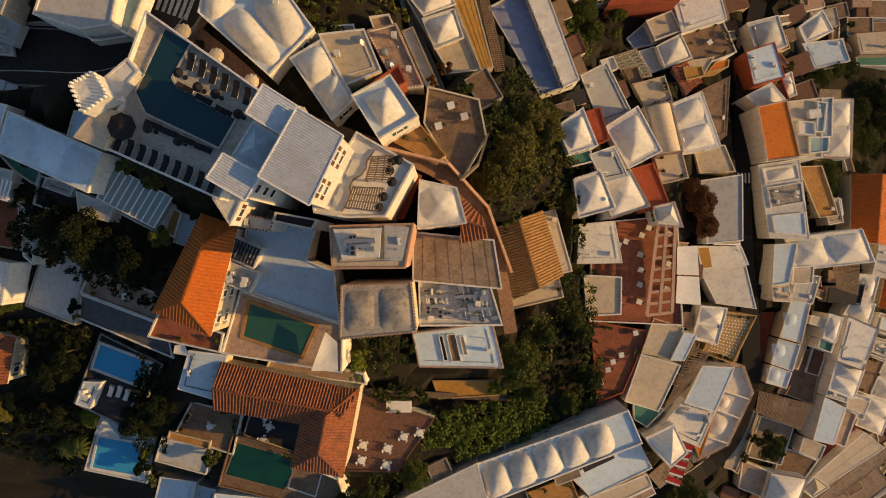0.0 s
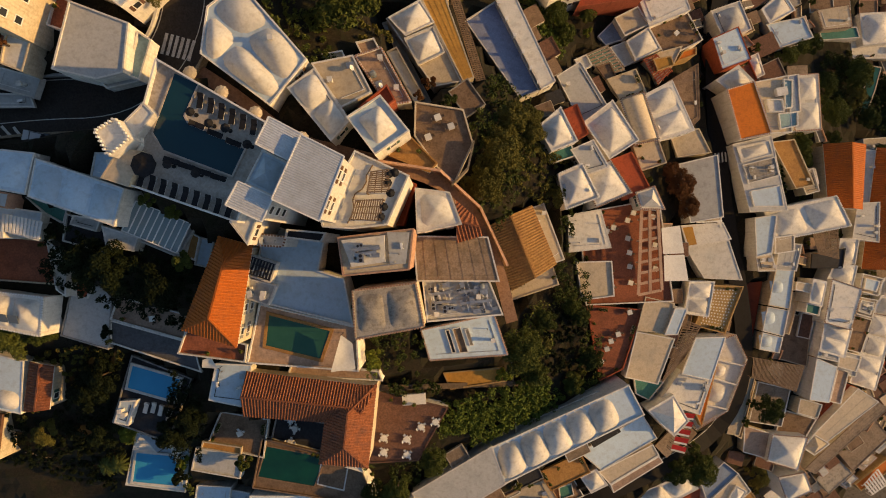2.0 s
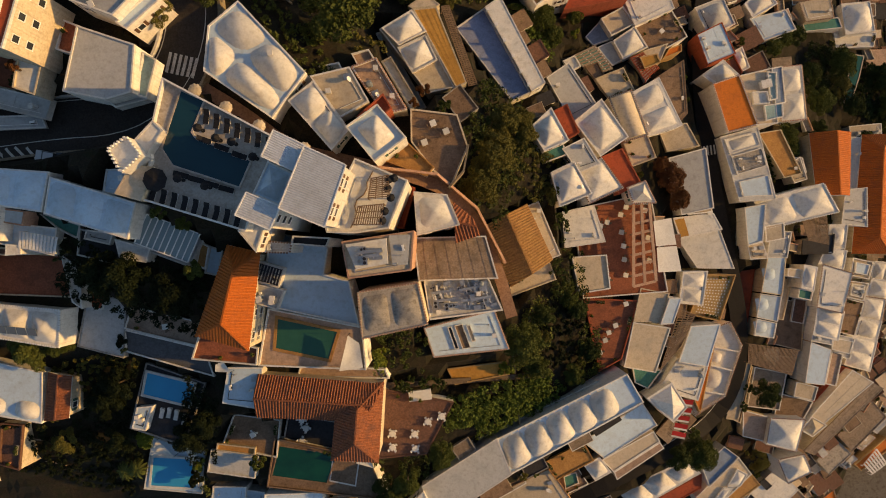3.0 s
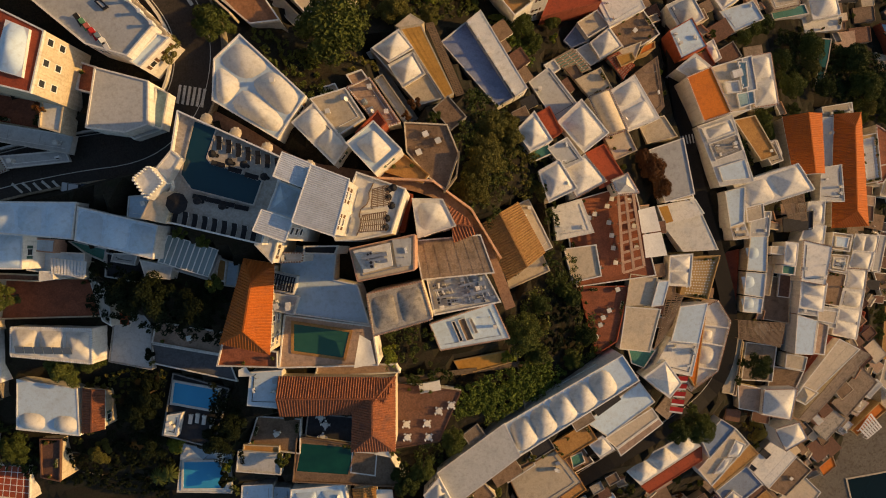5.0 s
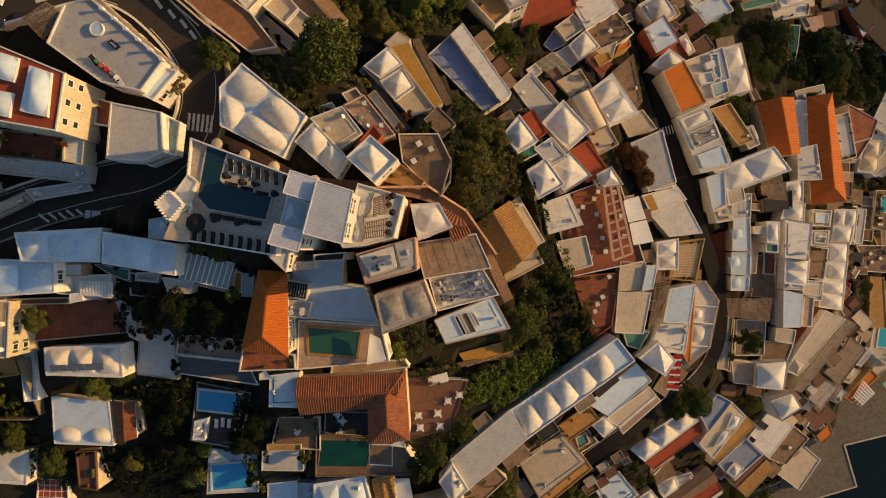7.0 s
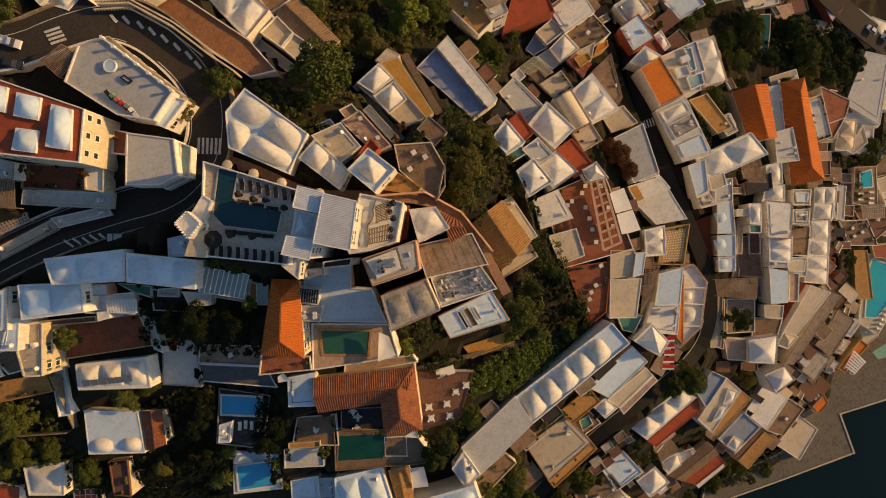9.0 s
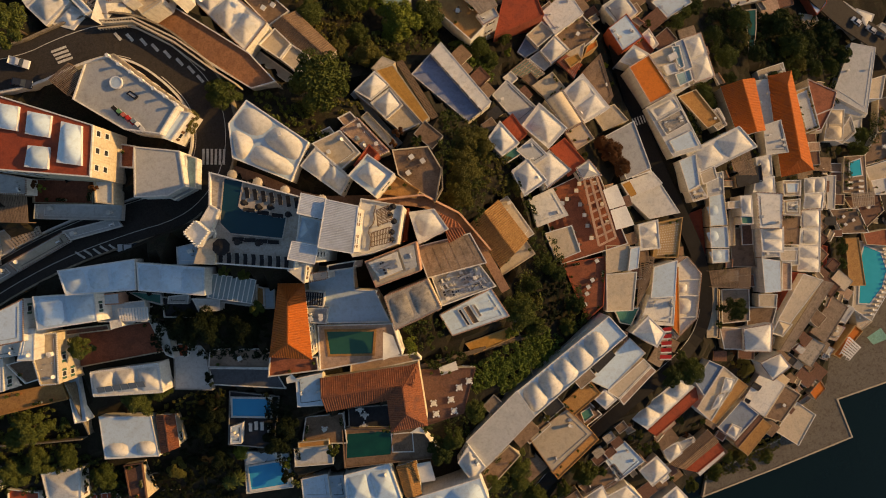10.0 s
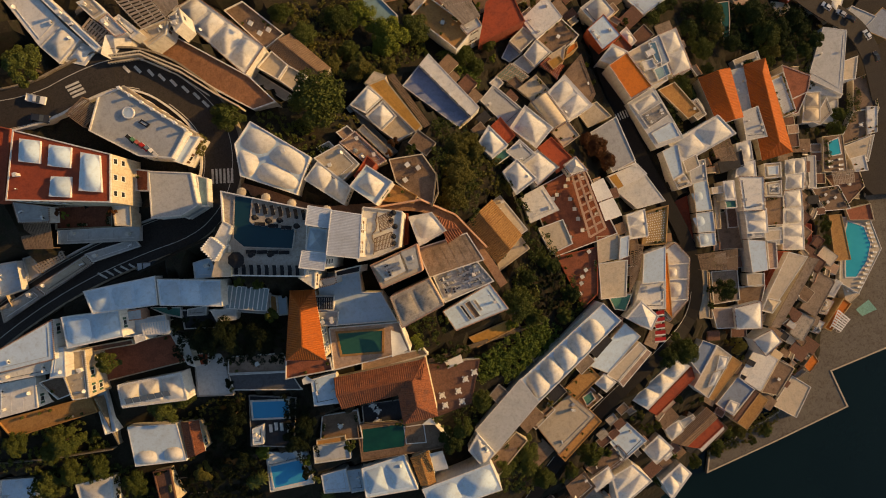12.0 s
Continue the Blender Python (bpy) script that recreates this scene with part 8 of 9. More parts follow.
def car(x, y, z, deg, paint, label, pickup=False):
    e = hold("car", x, y, z, label, "car", "cars")
    e.rotation_euler = (0, 0, radians(deg))
    pr = [(-2.05, 0.35), (-2.0, 0.75), (-1.1, 0.92), (1.9, 0.9), (2.05, 0.6), (2.0, 0.3)]
    n = len(pr)
    v = [(a, s * (0.84 if b < 0.85 else 0.78), b) for s in (-1, 1) for a, b in pr]
    piece("body", mesh("body", v, [tuple(reversed(range(n))), tuple(range(n, 2 * n))] + [(i, (i + 1) % n, n + (i + 1) % n, n + i) for i in range(n)], paint), e)
    x0, x1 = (-1.0, 0.3) if pickup else (-0.95, 1.75)
    t0, t1 = (-0.5, 0.2) if pickup else (-0.35, 1.3)
    v = [(x0, -0.76, 0.9), (x1, -0.76, 0.9), (x1, 0.76, 0.9), (x0, 0.76, 0.9), (t0, -0.62, 1.42), (t1, -0.62, 1.42), (t1, 0.62, 1.42), (t0, 0.62, 1.42)]
    piece("glasshouse", mesh("glasshouse", v, [(0, 1, 5, 4), (1, 2, 6, 5), (2, 3, 7, 6), (3, 0, 4, 7)], GLASS), e)
    piece("roof", mesh("roof", *box(t0, t1, -0.63, 0.63, 1.40, 1.46), paint), e)
    if pickup:
        piece("load_bed", mesh("load_bed", *ring([(0.4, -0.76), (1.95, -0.76), (1.95, 0.76), (0.4, 0.76)], 0.07, 0.88, 1.2), paint), e)
    for wx in (-1.3, 1.3):
        for wy in (-0.78, 0.78):
            q = drum(0, 0, -0.1, 0.1, 0.32, 14)
            piece("wheel", mesh("wheel", [(wx + a, wy + c, 0.32 + b) for a, b, c in q[0]], q[1], RUBBER), e)
    for wy in (-0.55, 0.55):
        piece("headlight", mesh("headlight", *box(-2.06, -1.98, wy - 0.14, wy + 0.14, 0.6, 0.72), WHITE), e)
        piece("tail_light", mesh("tail_light", *box(2.0, 2.07, wy - 0.12, wy + 0.12, 0.62, 0.76), REDCLOTH), e)
    return e


car((-66.1, 63.6)[0], (-66.1, 63.6)[1], 121.5, 145, CARPAINT[0], "white pickup truck on the upper road", True)
car((-62.5, 23.2)[0], (-62.5, 23.2)[1], 113.0, -16, CARPAINT[2], "silver car parked beside the road")
car((-59.1, 22.3)[0], (-59.1, 22.3)[1], 113.3, -16, CARPAINT[1], "dark car parked beside the road")
car((-66.9, 59.5)[0], (-66.9, 59.5)[1], 121.6, 150, CARPAINT[1], "dark car parked by the upper road")

car(173.7, 27.8, 18.7, -58, CARPAINT[0], "white car parked on the far road")
car(179.1, 23.3, 17.1, -54, CARPAINT[2], "silver car parked on the far road")
car(182.5, 20.1, 16.1, -54, CARPAINT[1], "dark car parked on the far road")
car(187.6, 11.8, 13.9, -82, CARPAINT[0], "white car parked on the far road")
car(189.0, 2.6, 12.1, -91, CARPAINT[1], "dark car parked on the far road")

# ---------- plants ----------


def leaf_cloud(rng, centres, per, size):
    """Small bent leaves scattered through round clumps."""
    v, f = [], []
    for cx, cy, cz, r in centres:
        for _ in range(per):
            d = rng.normal(size=3)
            d /= np.linalg.norm(d)
            d[2] = abs(d[2]) if rng.random() < 0.75 else d[2]
            p = np.array((cx, cy, cz)) + d * r * (0.62 + 0.45 * rng.random()) * (1, 1, 0.8)
            a = rng.normal(size=3)
            nrm = d * 0.8 + 0.7 * a / np.linalg.norm(a)
            nrm /= np.linalg.norm(nrm)
            t = np.cross(nrm, rng.normal(size=3))
            t /= np.linalg.norm(t)
            b = np.cross(nrm, t)
            s = size * (0.6 + 0.8 * rng.random())
            k = len(v)
            v += [tuple(p - t * s), tuple(p - b * s * 0.5 + nrm * s * 0.15), tuple(p + t * s), tuple(p + b * s * 0.5 + nrm * s * 0.15)]
            f.append((k, k + 1, k + 2, k + 3))
    return v, f


def make_tree(kind, label, seed, clumps=16, per=170, spread=3.2, height=6.5, name="tree"):
    rng = np.random.default_rng(seed)
    e = hold(name, 0, 0, 0, label, "tree", "trees")
    centres = []
    for i in range(clumps):
        a = 2.4 * i + rng.uniform(-0.4, 0.4)
        d = spread * math.sqrt((i + 0.3) / clumps) * rng.uniform(0.75, 1.1)
        centres.append((d * math.cos(a), d * math.sin(a), height * (0.92 - 0.42 * (d / spread) ** 1.6) + rng.uniform(-0.5, 0.5) - 1.0, rng.uniform(0.8, 1.35) * spread / 3.2))
    v, f = drum(0, 0, -2.0, height * 0.55, 0.26, 8, 0.15)
    piece("trunk", mesh("trunk", v, f, BARK), e)
    for c in centres[1::8]:
        a, b = Vector((0, 0, height * 0.4)), Vector(c[:3])
        s = (b - a).orthogonal().normalized() * 0.09
        t = s.cross((b - a).normalized())
        lv = [tuple(a + s), tuple(a - s * 0.5 + t), tuple(a - s * 0.5 - t), tuple(b + s * 0.3), tuple(b - s * 0.2 + t * 0.3), tuple(b - s * 0.2 - t * 0.3)]
        piece("limb", mesh("limb", lv, [(0, 1, 4, 3), (1, 2, 5, 4), (2, 0, 3, 5)], BARK), e)
    piece("crown", mesh("crown", *leaf_cloud(rng, centres, int(per * 1.5), 0.19), LEAF[kind]), e)
    return e


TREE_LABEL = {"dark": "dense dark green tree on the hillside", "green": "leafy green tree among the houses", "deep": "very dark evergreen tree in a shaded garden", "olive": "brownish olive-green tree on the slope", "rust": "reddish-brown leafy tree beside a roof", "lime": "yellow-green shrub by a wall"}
PROTO = {}


def tree(x, y, z, r, kind="green"):
    """z: about the crown's middle. The tree stands on the slope below."""
    rnd2 = random.Random(int(x * 13 + y * 7))
    small = r < 2.4
    key = (kind, small, rnd2.randrange(2))
    g = ground_at(x, y)
    k = r / (2.0 if small else 4.2)
    if key not in PROTO:
        PROTO[key] = make_tree(kind, TREE_LABEL[kind] if not small else TREE_LABEL[kind].replace("tree", "bush").replace("dense ", "low "), 11 + len(PROTO), 7 if small else 18, 170 if small else 270, 1.4 if small else 3.2, 3.2 if small else 7.0, "bush" if small else "tree")
        t = PROTO[key]
        if small:
            t["category"] = "bush"
            t["group"] = "bushes"
    else:
        t = copy_thing(PROTO[key], Matrix())
    top = (3.2 if small else 7.0) * k
    t.matrix_basis = at(x, y, max(g, z - 0.75 * top) if z - 0.75 * top > g - 1 else g, rnd2.uniform(0, 360), k)
    return t


TREES = []
TREES.append(("dark", ((18.5, -15.6, 86.3, 3.0), (29.0, -25.6, 80.9, 3.0), (26.7, -15.9, 82.5, 2.9), (-16.7, -46.5, 94.5, 4.4), (138.1, 35.0, 28.0, 6.3), (147.8, 26.2, 25.3, 5.1), (148.1, 16.0, 24.5, 4.3), (52.5, -59.1, 60.3, 3.9), (82.6, -49.5, 48.4, 4.6), (79.8, -125.1, -5.3, 3.9), (158.3, 28.6, 22.5, 4.3), (107.4, 48.3, 39.0, 3.5), (109.5, 36.7, 40.0, 4.0), (164.7, 17.8, 16, 4.0), (159.1, 23.8, 20, 3.5), (110.8, 29.0, 42, 3.4), (137.1, 34.1, 32, 4.0), (140.9, 26.3, 30, 4.2), (145.5, 20.3, 28, 3.6),)))
TREES.append(("dark", ((109.1, 21.2, 44, 2.8), (123.6, 26.8, 36, 3.8),)))
TREES.append(("green", ((-63.6, 69.1, 121.2, 4.8), (-31.4, 45.6, 119.5, 4.1), (-5.2, -40.0, 95.8, 3.2), (25.1, -13.4, 83.3, 2.5), (16.4, -26.4, 86.8, 3.3), (-7.8, -63.8, 76.5, 4.6), (0.2, -62.9, 73.8, 4.3), (1.8, -78.7, 57.1, 4.4), (18.5, -79.5, 53.9, 4.9), (-81.8, 6.8, 108.1, 3.2), (-77.8, -8.8, 99.0, 4.3), (-72.6, -8.3, 99.9, 3.2), (-103.4, -6.4, 98.4, 4.9), (-114.2, -2.6, 100.3, 3.6), (-109.1, -7.7, 97.7, 3.5), (-108.1, -15.1, 94.5, 4.1), (-115.0, -15.6, 94.1, 4.4), (-96.7, -24.3, 92.2, 3.9), (-101.6, -16.4, 94.4, 3.5), (28.1, 48.4, 73.5, 4.0),)))
TREES.append(("green", ((30.1, 44.5, 71.7, 3.1), (97.0, 44.0, 44.3, 3.1), (101.4, 47.0, 41.7, 3.6), (163.8, -17.8, 8.1, 4.5), (178.4, -10.2, 2.8, 4.2), (168.7, -12.9, 6.9, 3.7), (129.2, 12.3, 32.5, 2.9), (140.2, -49.8, 16.8, 2.9), (138.1, -54.9, 17.8, 2.6), (94.9, -121.3, -5.8, 5.3), (106.0, -123.0, -11.5, 4.5), (72.2, -121.0, 0.6, 3.7), (66.2, -130.6, -6.3, 4.8), (64.1, -141.0, -14.2, 4.5), (43.6, -114.9, 14.8, 3.5), (127.6, 17.2, 33.2, 2.8), (138.2, 16.7, 28.1, 2.9), (-41.7, -37.4, 92.6, 2.0), (-40.7, 1.6, 114.7, 2.3), (-38.9, 8.8, 121.2, 1.7),)))
TREES.append(("green", ((-42.1, 10.9, 122.5, 1.4), (43.9, 53.7, 65.6, 2.8), (37.1, 51.3, 67.2, 2.7), (156.4, 15.2, 21.9, 3.9), (94.6, 19.1, 51.8, 3.8), (95.9, 15.6, 51.6, 3.0), (47.0, 16.7, 77.9, 1.6), (42.1, -85.3, 42.7, 2.3), (-12.6, 42.9, 101.6, 8.4), (-0.8, 65.6, 92.3, 4.5), (-1.3, 56.5, 93.7, 3.6), (13.5, -20.7, 88.9, 5.1), (24.8, -30.5, 82.4, 3.0), (139.8, 25.2, 27.7, 6.3), (121.1, 39.6, 34.3, 5.3), (109.6, 28.6, 41.7, 4.9), (59.3, -60.4, 54.6, 5.5), (-12.6, -44.4, 95.9, 3.1), (16.8, 59.0, 82.6, 5.4),)))
TREES.append(("green", ((-10.5, 62.7, 97.4, 4.1), (-13.2, 69.7, 99.1, 3.4), (58.0, -55.0, 53.5, 2.2), (55.7, -80.1, 41.5, 1.8), (76.1, -111.2, 13.5, 2.6), (70.8, -113.9, 13.5, 2.8), (86.1, -121.3, 7.5, 2.2), (58.1, -113.9, 19.5, 3.2), (10.9, -83.6, 49.5, 3.0), (25.0, -85.2, 47.5, 2.2), (-1.4, -70.2, 63.5, 3.2), (76.6, -53.1, 45.5, 1.6), (78.3, -47.9, 45.5, 1.5),)))
TREES.append(("olive", ((14.2, 22.2, 95.5, 3.8), (11.3, 16.0, 98.9, 4.8), (8.2, 11.0, 100.6, 4.5), (18.3, 20.2, 94.9, 2.9), (23.6, 8.7, 89.1, 2.9), (-0.6, 50.5, 94.0, 3.8), (1.5, 48.2, 93.3, 3.0), (-6.5, 54.1, 96.4, 3.1), (13.2, 17.7, 97.6, 2.8), (18.0, 23.2, 94.6, 2.9), (-39.3, 42.0, 120.7, 2.6), (-80.3, -29.0, 90.0, 3.0), (83.7, -72.4, 38.9, 3.6), (81.5, -112.9, 6.4, 4.6), (94.2, -128.4, -12.3, 5.0), (26.9, -38.6, 80.6, 2.2),)))
TREES.append(("olive", ((18.1, -20.5, 86.4, 2.2), (119.7, 32.9, 35.8, 3.6), (141.0, 19.2, 27.1, 3.8), (15.0, 46.3, 86.2, 1.8), (6.6, 49.3, 90.6, 2.7),)))
TREES.append(("rust", ((54.2, 9.8, 73.0, 4.0), (55.8, 5.2, 71.4, 3.7), (52.4, 12.8, 74.5, 2.6), (0.0, 28.3, 100.4, 1.7), (-2.0, 25.9, 105.7, 1.3), (48.1, -110.7, 16.8, 2.2), (-69.8, 38.9, 125.3, 1.2), (-60.5, 35.1, 123.4, 1.4), (142.6, 23.0, 28.5, 2.0), (80.3, -64.6, 41.5, 1.6), (57.8, -88.7, 35.5, 1.5),)))
TREES.append(("lime", ((-13.7, -17.2, 104.9, 1.8), (-13.9, -19.3, 102.8, 1.7), (-63.3, -29.9, 90.8, 2.4), (-54.7, -37.2, 88.7, 1.8), (9.6, -25.4, 90.7, 2.1), (-69.2, 38.0, 124.9, 1.1), (67.1, -107.6, 15.0, 2.7), (9.9, 57.8, 87.4, 6.4), (5.1, 65.3, 89.0, 4.8),)))
# trees of the shaded gardens: their leaf colour carries the shade
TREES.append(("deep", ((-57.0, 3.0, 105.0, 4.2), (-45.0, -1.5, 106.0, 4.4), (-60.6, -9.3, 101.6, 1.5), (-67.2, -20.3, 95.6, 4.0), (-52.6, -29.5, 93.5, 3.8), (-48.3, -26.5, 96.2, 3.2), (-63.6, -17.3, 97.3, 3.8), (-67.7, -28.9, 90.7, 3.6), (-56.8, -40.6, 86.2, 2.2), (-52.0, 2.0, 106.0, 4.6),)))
for kind, spots in TREES:
    for x, y, z, r in spots:
        tree(x, y, z, r, kind)


GREEN = [ccw([(15.8, -11.8), (24.1, -7.9), (31.8, -22.9), (30.3, -32.2), (15.9, -32.7), (10.6, -23.7)])]


def leafy(p, z, h, kind, label, density=2.2, size=0.28, rows=0, name="shrubs"):
    """Undergrowth, hedges or vines over an outline: one mass of leaves, nobody could count them."""
    p = ccw(p)
    GREEN.append(p)
    rng = np.random.default_rng(int(abs(p[0][0] * 100)) + 3)
    q = np.array(p)
    cs = []
    area = abs(sum(p[i][0] * p[(i + 1) % len(p)][1] - p[(i + 1) % len(p)][0] * p[i][1] for i in range(len(p)))) / 2
    n = int(area * density * 0.33)
    d0 = Vector(p[1]) - Vector(p[0])
    d0.normalize()
    while n > 0:
        x, y = rng.uniform(q[:, 0].min(), q[:, 0].max()), rng.uniform(q[:, 1].min(), q[:, 1].max())
        if not inside(x, y, p):
            n -= 0.02
            continue
        n -= 1
        if rows and (x * -d0.y + y * d0.x) % rows > rows * 0.55:
            continue
        zz = ground_at(x, y) if z is None else z
        cs.append((x, y, zz + h * rng.uniform(0.2, 0.8), rng.uniform(0.5, 1.0) * max(0.45, h * 0.5)))
    v, f = leaf_cloud(rng, cs, 26, size)
    return tagged(new(name, mesh(name, v, f, LEAF[kind])), label, "shrubs", "", "stuff")


leafy([(-3.4, -29.6), (8.8, -27.9), (19.6, -28.6), (18.0, -34.5), (4.5, -35.9), (-4.7, -37.1)], None, 2.0, "vine", "trellised green vines in rows beside the garden path", rows=1.5, density=9, name="vines")
leafy([(26.8, 53.7), (30.9, 54.5), (33.1, 43.0), (29.8, 41.4)], None, 1.5, "vine", "climbing vines on a narrow roof garden", rows=1.3, density=5, name="vines")
leafy([(11.7, 32.0), (18.5, 27.7), (18.1, 15.6), (10.9, 2.5), (5.0, 7.7), (6.2, 19.4)], None, 2.0, "dark", "dense shrubs under the trees of the wooded gully")
leafy([(17.6, 25.6), (28.3, 18.8), (27.5, 4.3), (20.0, 7.2), (13.0, 3.4), (12.0, 13.0)], None, 1.4, "olive", "brownish undergrowth in the wooded gully")
leafy([(15.8, -12.5), (19.9, -11.6), (20.0, -21.5), (15.1, -26.0), (12.9, -21.5)], None, 2.2, "green", "sunlit green shrubs along a garden hollow")
leafy([(28.8, -16.9), (31.4, -21.6), (31.9, -31.5), (27.0, -31.2), (26.2, -24.5)], None, 2.2, "green", "sunlit green shrubs along a garden hollow")
leafy([(12.9, -24.9), (16.2, -27.6), (26.7, -31.8), (22.0, -33.9), (13.9, -30.9)], None, 2.0, "vine", "bright green shrubs along a garden hollow")
leafy([(-61.9, 9.6), (-38.6, 0.3), (-44.8, -9.7), (-59.8, -4.2), (-68.8, 1.0)], None, 1.6, "deep", "garden shrubs in shade-dark leaf colour below the hotel")
leafy([(-63.9, -10.9), (-58.4, -13.1), (-68.3, -29.7), (-77.1, -31.5), (-77.9, -24.9)], None, 1.5, "deep", "garden shrubs in shade-dark leaf colour beside the pools")
leafy([(-118.7, 1.2), (-98.0, -3.9), (-97.9, -15.1), (-112.9, -15.3), (-125.4, -6.7)], None, 1.3, "green", "mixed green shrubs of a sloping garden")
leafy([(-118.8, -10.3), (-92.8, -20.2), (-96.5, -33.4), (-125.5, -18.8)], None, 1.2, "dark", "mixed dark shrubs of a sloping garden")
leafy([(113.5, 47.4), (172.7, 30.6), (160.1, 11.0), (139.9, 19.3), (106.1, 23.5), (108.3, 36.9)], None, 2.0, "dark", "dense dark thicket on the slope between the houses")
leafy([(-14.8, 73.9), (4.4, 72.7), (-1.8, 48.3), (-11.2, 54.5), (-12.5, 66.0)], None, 1.6, "olive", "brownish green garden shrubs behind the houses")
leafy([(1.8, 57.5), (18.6, 59.4), (18.9, 51.9), (7.8, 49.0), (2.2, 50.5)], None, 1.5, "green", "green garden shrubs behind the houses")
leafy([(-10.5, -56.5), (-2.1, -56.3), (3.8, -72.7), (-3.9, -85.2), (-13.3, -75.5)], None, 1.5, "green", "green shrubs on the bank beside the street")
leafy([(67.9, -119.7), (90.6, -114.3), (102.1, -114.1), (100.6, -123.6), (86.9, -122.8), (67.3, -128.3)], 2.5, 1.2, "olive", "dry olive-green shrubs along the shore bank")
leafy([(-44.4, 12.5), (-38.1, 9.2), (-37.2, 6.5), (-45.8, 11.1)], 112.5, 1.0, "green", "planted green hedge along the hotel wall")
leafy([(-13.7, -14.6), (-12.6, -14.6), (-13.0, -19.7), (-14.5, -19.9)], 107.5, 2.4, "lime", "tall yellow-green hedge beside the pool")
leafy([(79.3, 8.5), (100.0, 22.9), (102.0, 13.5), (92.0, 7.2)], None, 1.2, "dark", "dark shrubs between the roofs")
leafy([(-55.8, -38.3), (-53.9, -38.2), (-54.9, -44.5), (-56.7, -44.7)], 86, 1.6, "green", "green hedge beside the pool terrace")
leafy([(-82.4, -13.4), (-60.4, -10.6), (-59.3, -14.5), (-85.8, -26.9)], None, 0.8, "olive", "sparse shrubs and weeds of the shaded garden")
leafy([(24.2, -1.9), (29.3, -4.9), (29.7, -14.7), (28.8, -16.9), (21.7, -13.7), (21.3, -8.4)], None, 1.8, "dark", "dark shrubs between the church and the terrace")
leafy([(24.2, 7.2), (27.0, 5.3), (25.7, -2.5), (23.5, 0.9)], None, 1.6, "dark", "dark shrubs beside the church roof")
leafy([(83.9, 8.0), (89.9, 8.0), (90.9, -3.4), (86.0, -3.6)], None, 1.0, "olive", "dry shrubs between the roofs")
leafy([(152.5, 11.0), (165.5, 18.2), (165.2, 5.3), (157.4, 0.9)], None, 1.6, "dark", "dark shrubs on the slope by the white house")
leafy([(-49.4, -16.6), (-45.0, -24.1), (-50.9, -37.3), (-56.3, -37.3), (-54.8, -27.7)], None, 1.8, "deep", "garden shrubs in shade-dark leaf colour between the pools and the villa")
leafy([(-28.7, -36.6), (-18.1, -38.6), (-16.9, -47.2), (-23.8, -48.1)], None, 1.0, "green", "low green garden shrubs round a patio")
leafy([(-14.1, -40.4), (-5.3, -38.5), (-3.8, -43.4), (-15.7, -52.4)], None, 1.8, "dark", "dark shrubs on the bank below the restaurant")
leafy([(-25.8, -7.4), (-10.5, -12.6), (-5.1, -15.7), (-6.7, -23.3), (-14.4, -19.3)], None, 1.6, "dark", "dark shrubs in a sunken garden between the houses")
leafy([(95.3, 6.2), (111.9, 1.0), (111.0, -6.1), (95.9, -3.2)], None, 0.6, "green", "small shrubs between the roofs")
leafy([(-102.2, -18.7), (-84.9, -25.4), (-64.0, -29.7), (-73.4, -45.0), (-101.2, -32.3)], None, 1.2, "deep", "lawn edges and shrubs of the lower garden, leaves darkened for shade")
leafy([(-27.8, 48.0), (-20.3, 43.1), (-12.8, 30.9), (-18.0, 29.5), (-24.8, 38.6)], None, 1.4, "green", "green shrubs on the bank below the big tree")
leafy([(-11.8, 40.4), (-6.8, 40.5), (-5.9, 36.7), (-11.2, 34.9)], None, 1.2, "olive", "brownish shrubs on the bank below the big tree")
leafy([(2.3, -32.8), (11.9, -31.3), (23.3, -35.4), (14.9, -37.4), (2.1, -41.8)], None, 1.8, "vine", "bright green garden plants beside the long building", density=5)
GREEN.append(ccw([(3.5, 43.0), (8.5, 45.5), (18.0, 27.0), (11.0, 26.5)]))
GREEN.append(ccw([(20.6, 54.1), (30.1, 53.2), (34.6, 41.3), (26.5, 37.3)]))
GREEN.append(ccw([(104, 50), (172, 36), (165, 8), (140, 14), (104, 22)]))
leafy([(21.1, 52.7), (25.2, 52.6), (29.8, 37.8), (25.9, 38.5)], None, 1.8, "vine", "climbing vines on wires beside a white roof", rows=1.3, density=9, name="vines")
leafy([(-12.5, -23.8), (-3.4, -24.0), (-2.6, -27.2), (-12.0, -26.4)], None, 1.2, "dark", "dark shrubs along the garden path", density=4)
leafy([(155.1, -19.7), (158.3, -19.6), (154.7, -29.2), (151.3, -30.2)], 14, 2.0, "green", "green hedge beside a small pool")
leafy([(175.3, -6.1), (181.0, -6.8), (177.3, -13.1), (170.7, -19.2), (168.2, -19.2)], 8, 2.4, "green", "green hedge behind the white house")
leafy([(19.4, -12.7), (28.4, -17.7), (27.3, -28.5), (17.3, -27.5), (16.6, -19.9)], None, 1.2, "deep", "undergrowth in a garden hollow, leaves darkened for its shade", density=3)


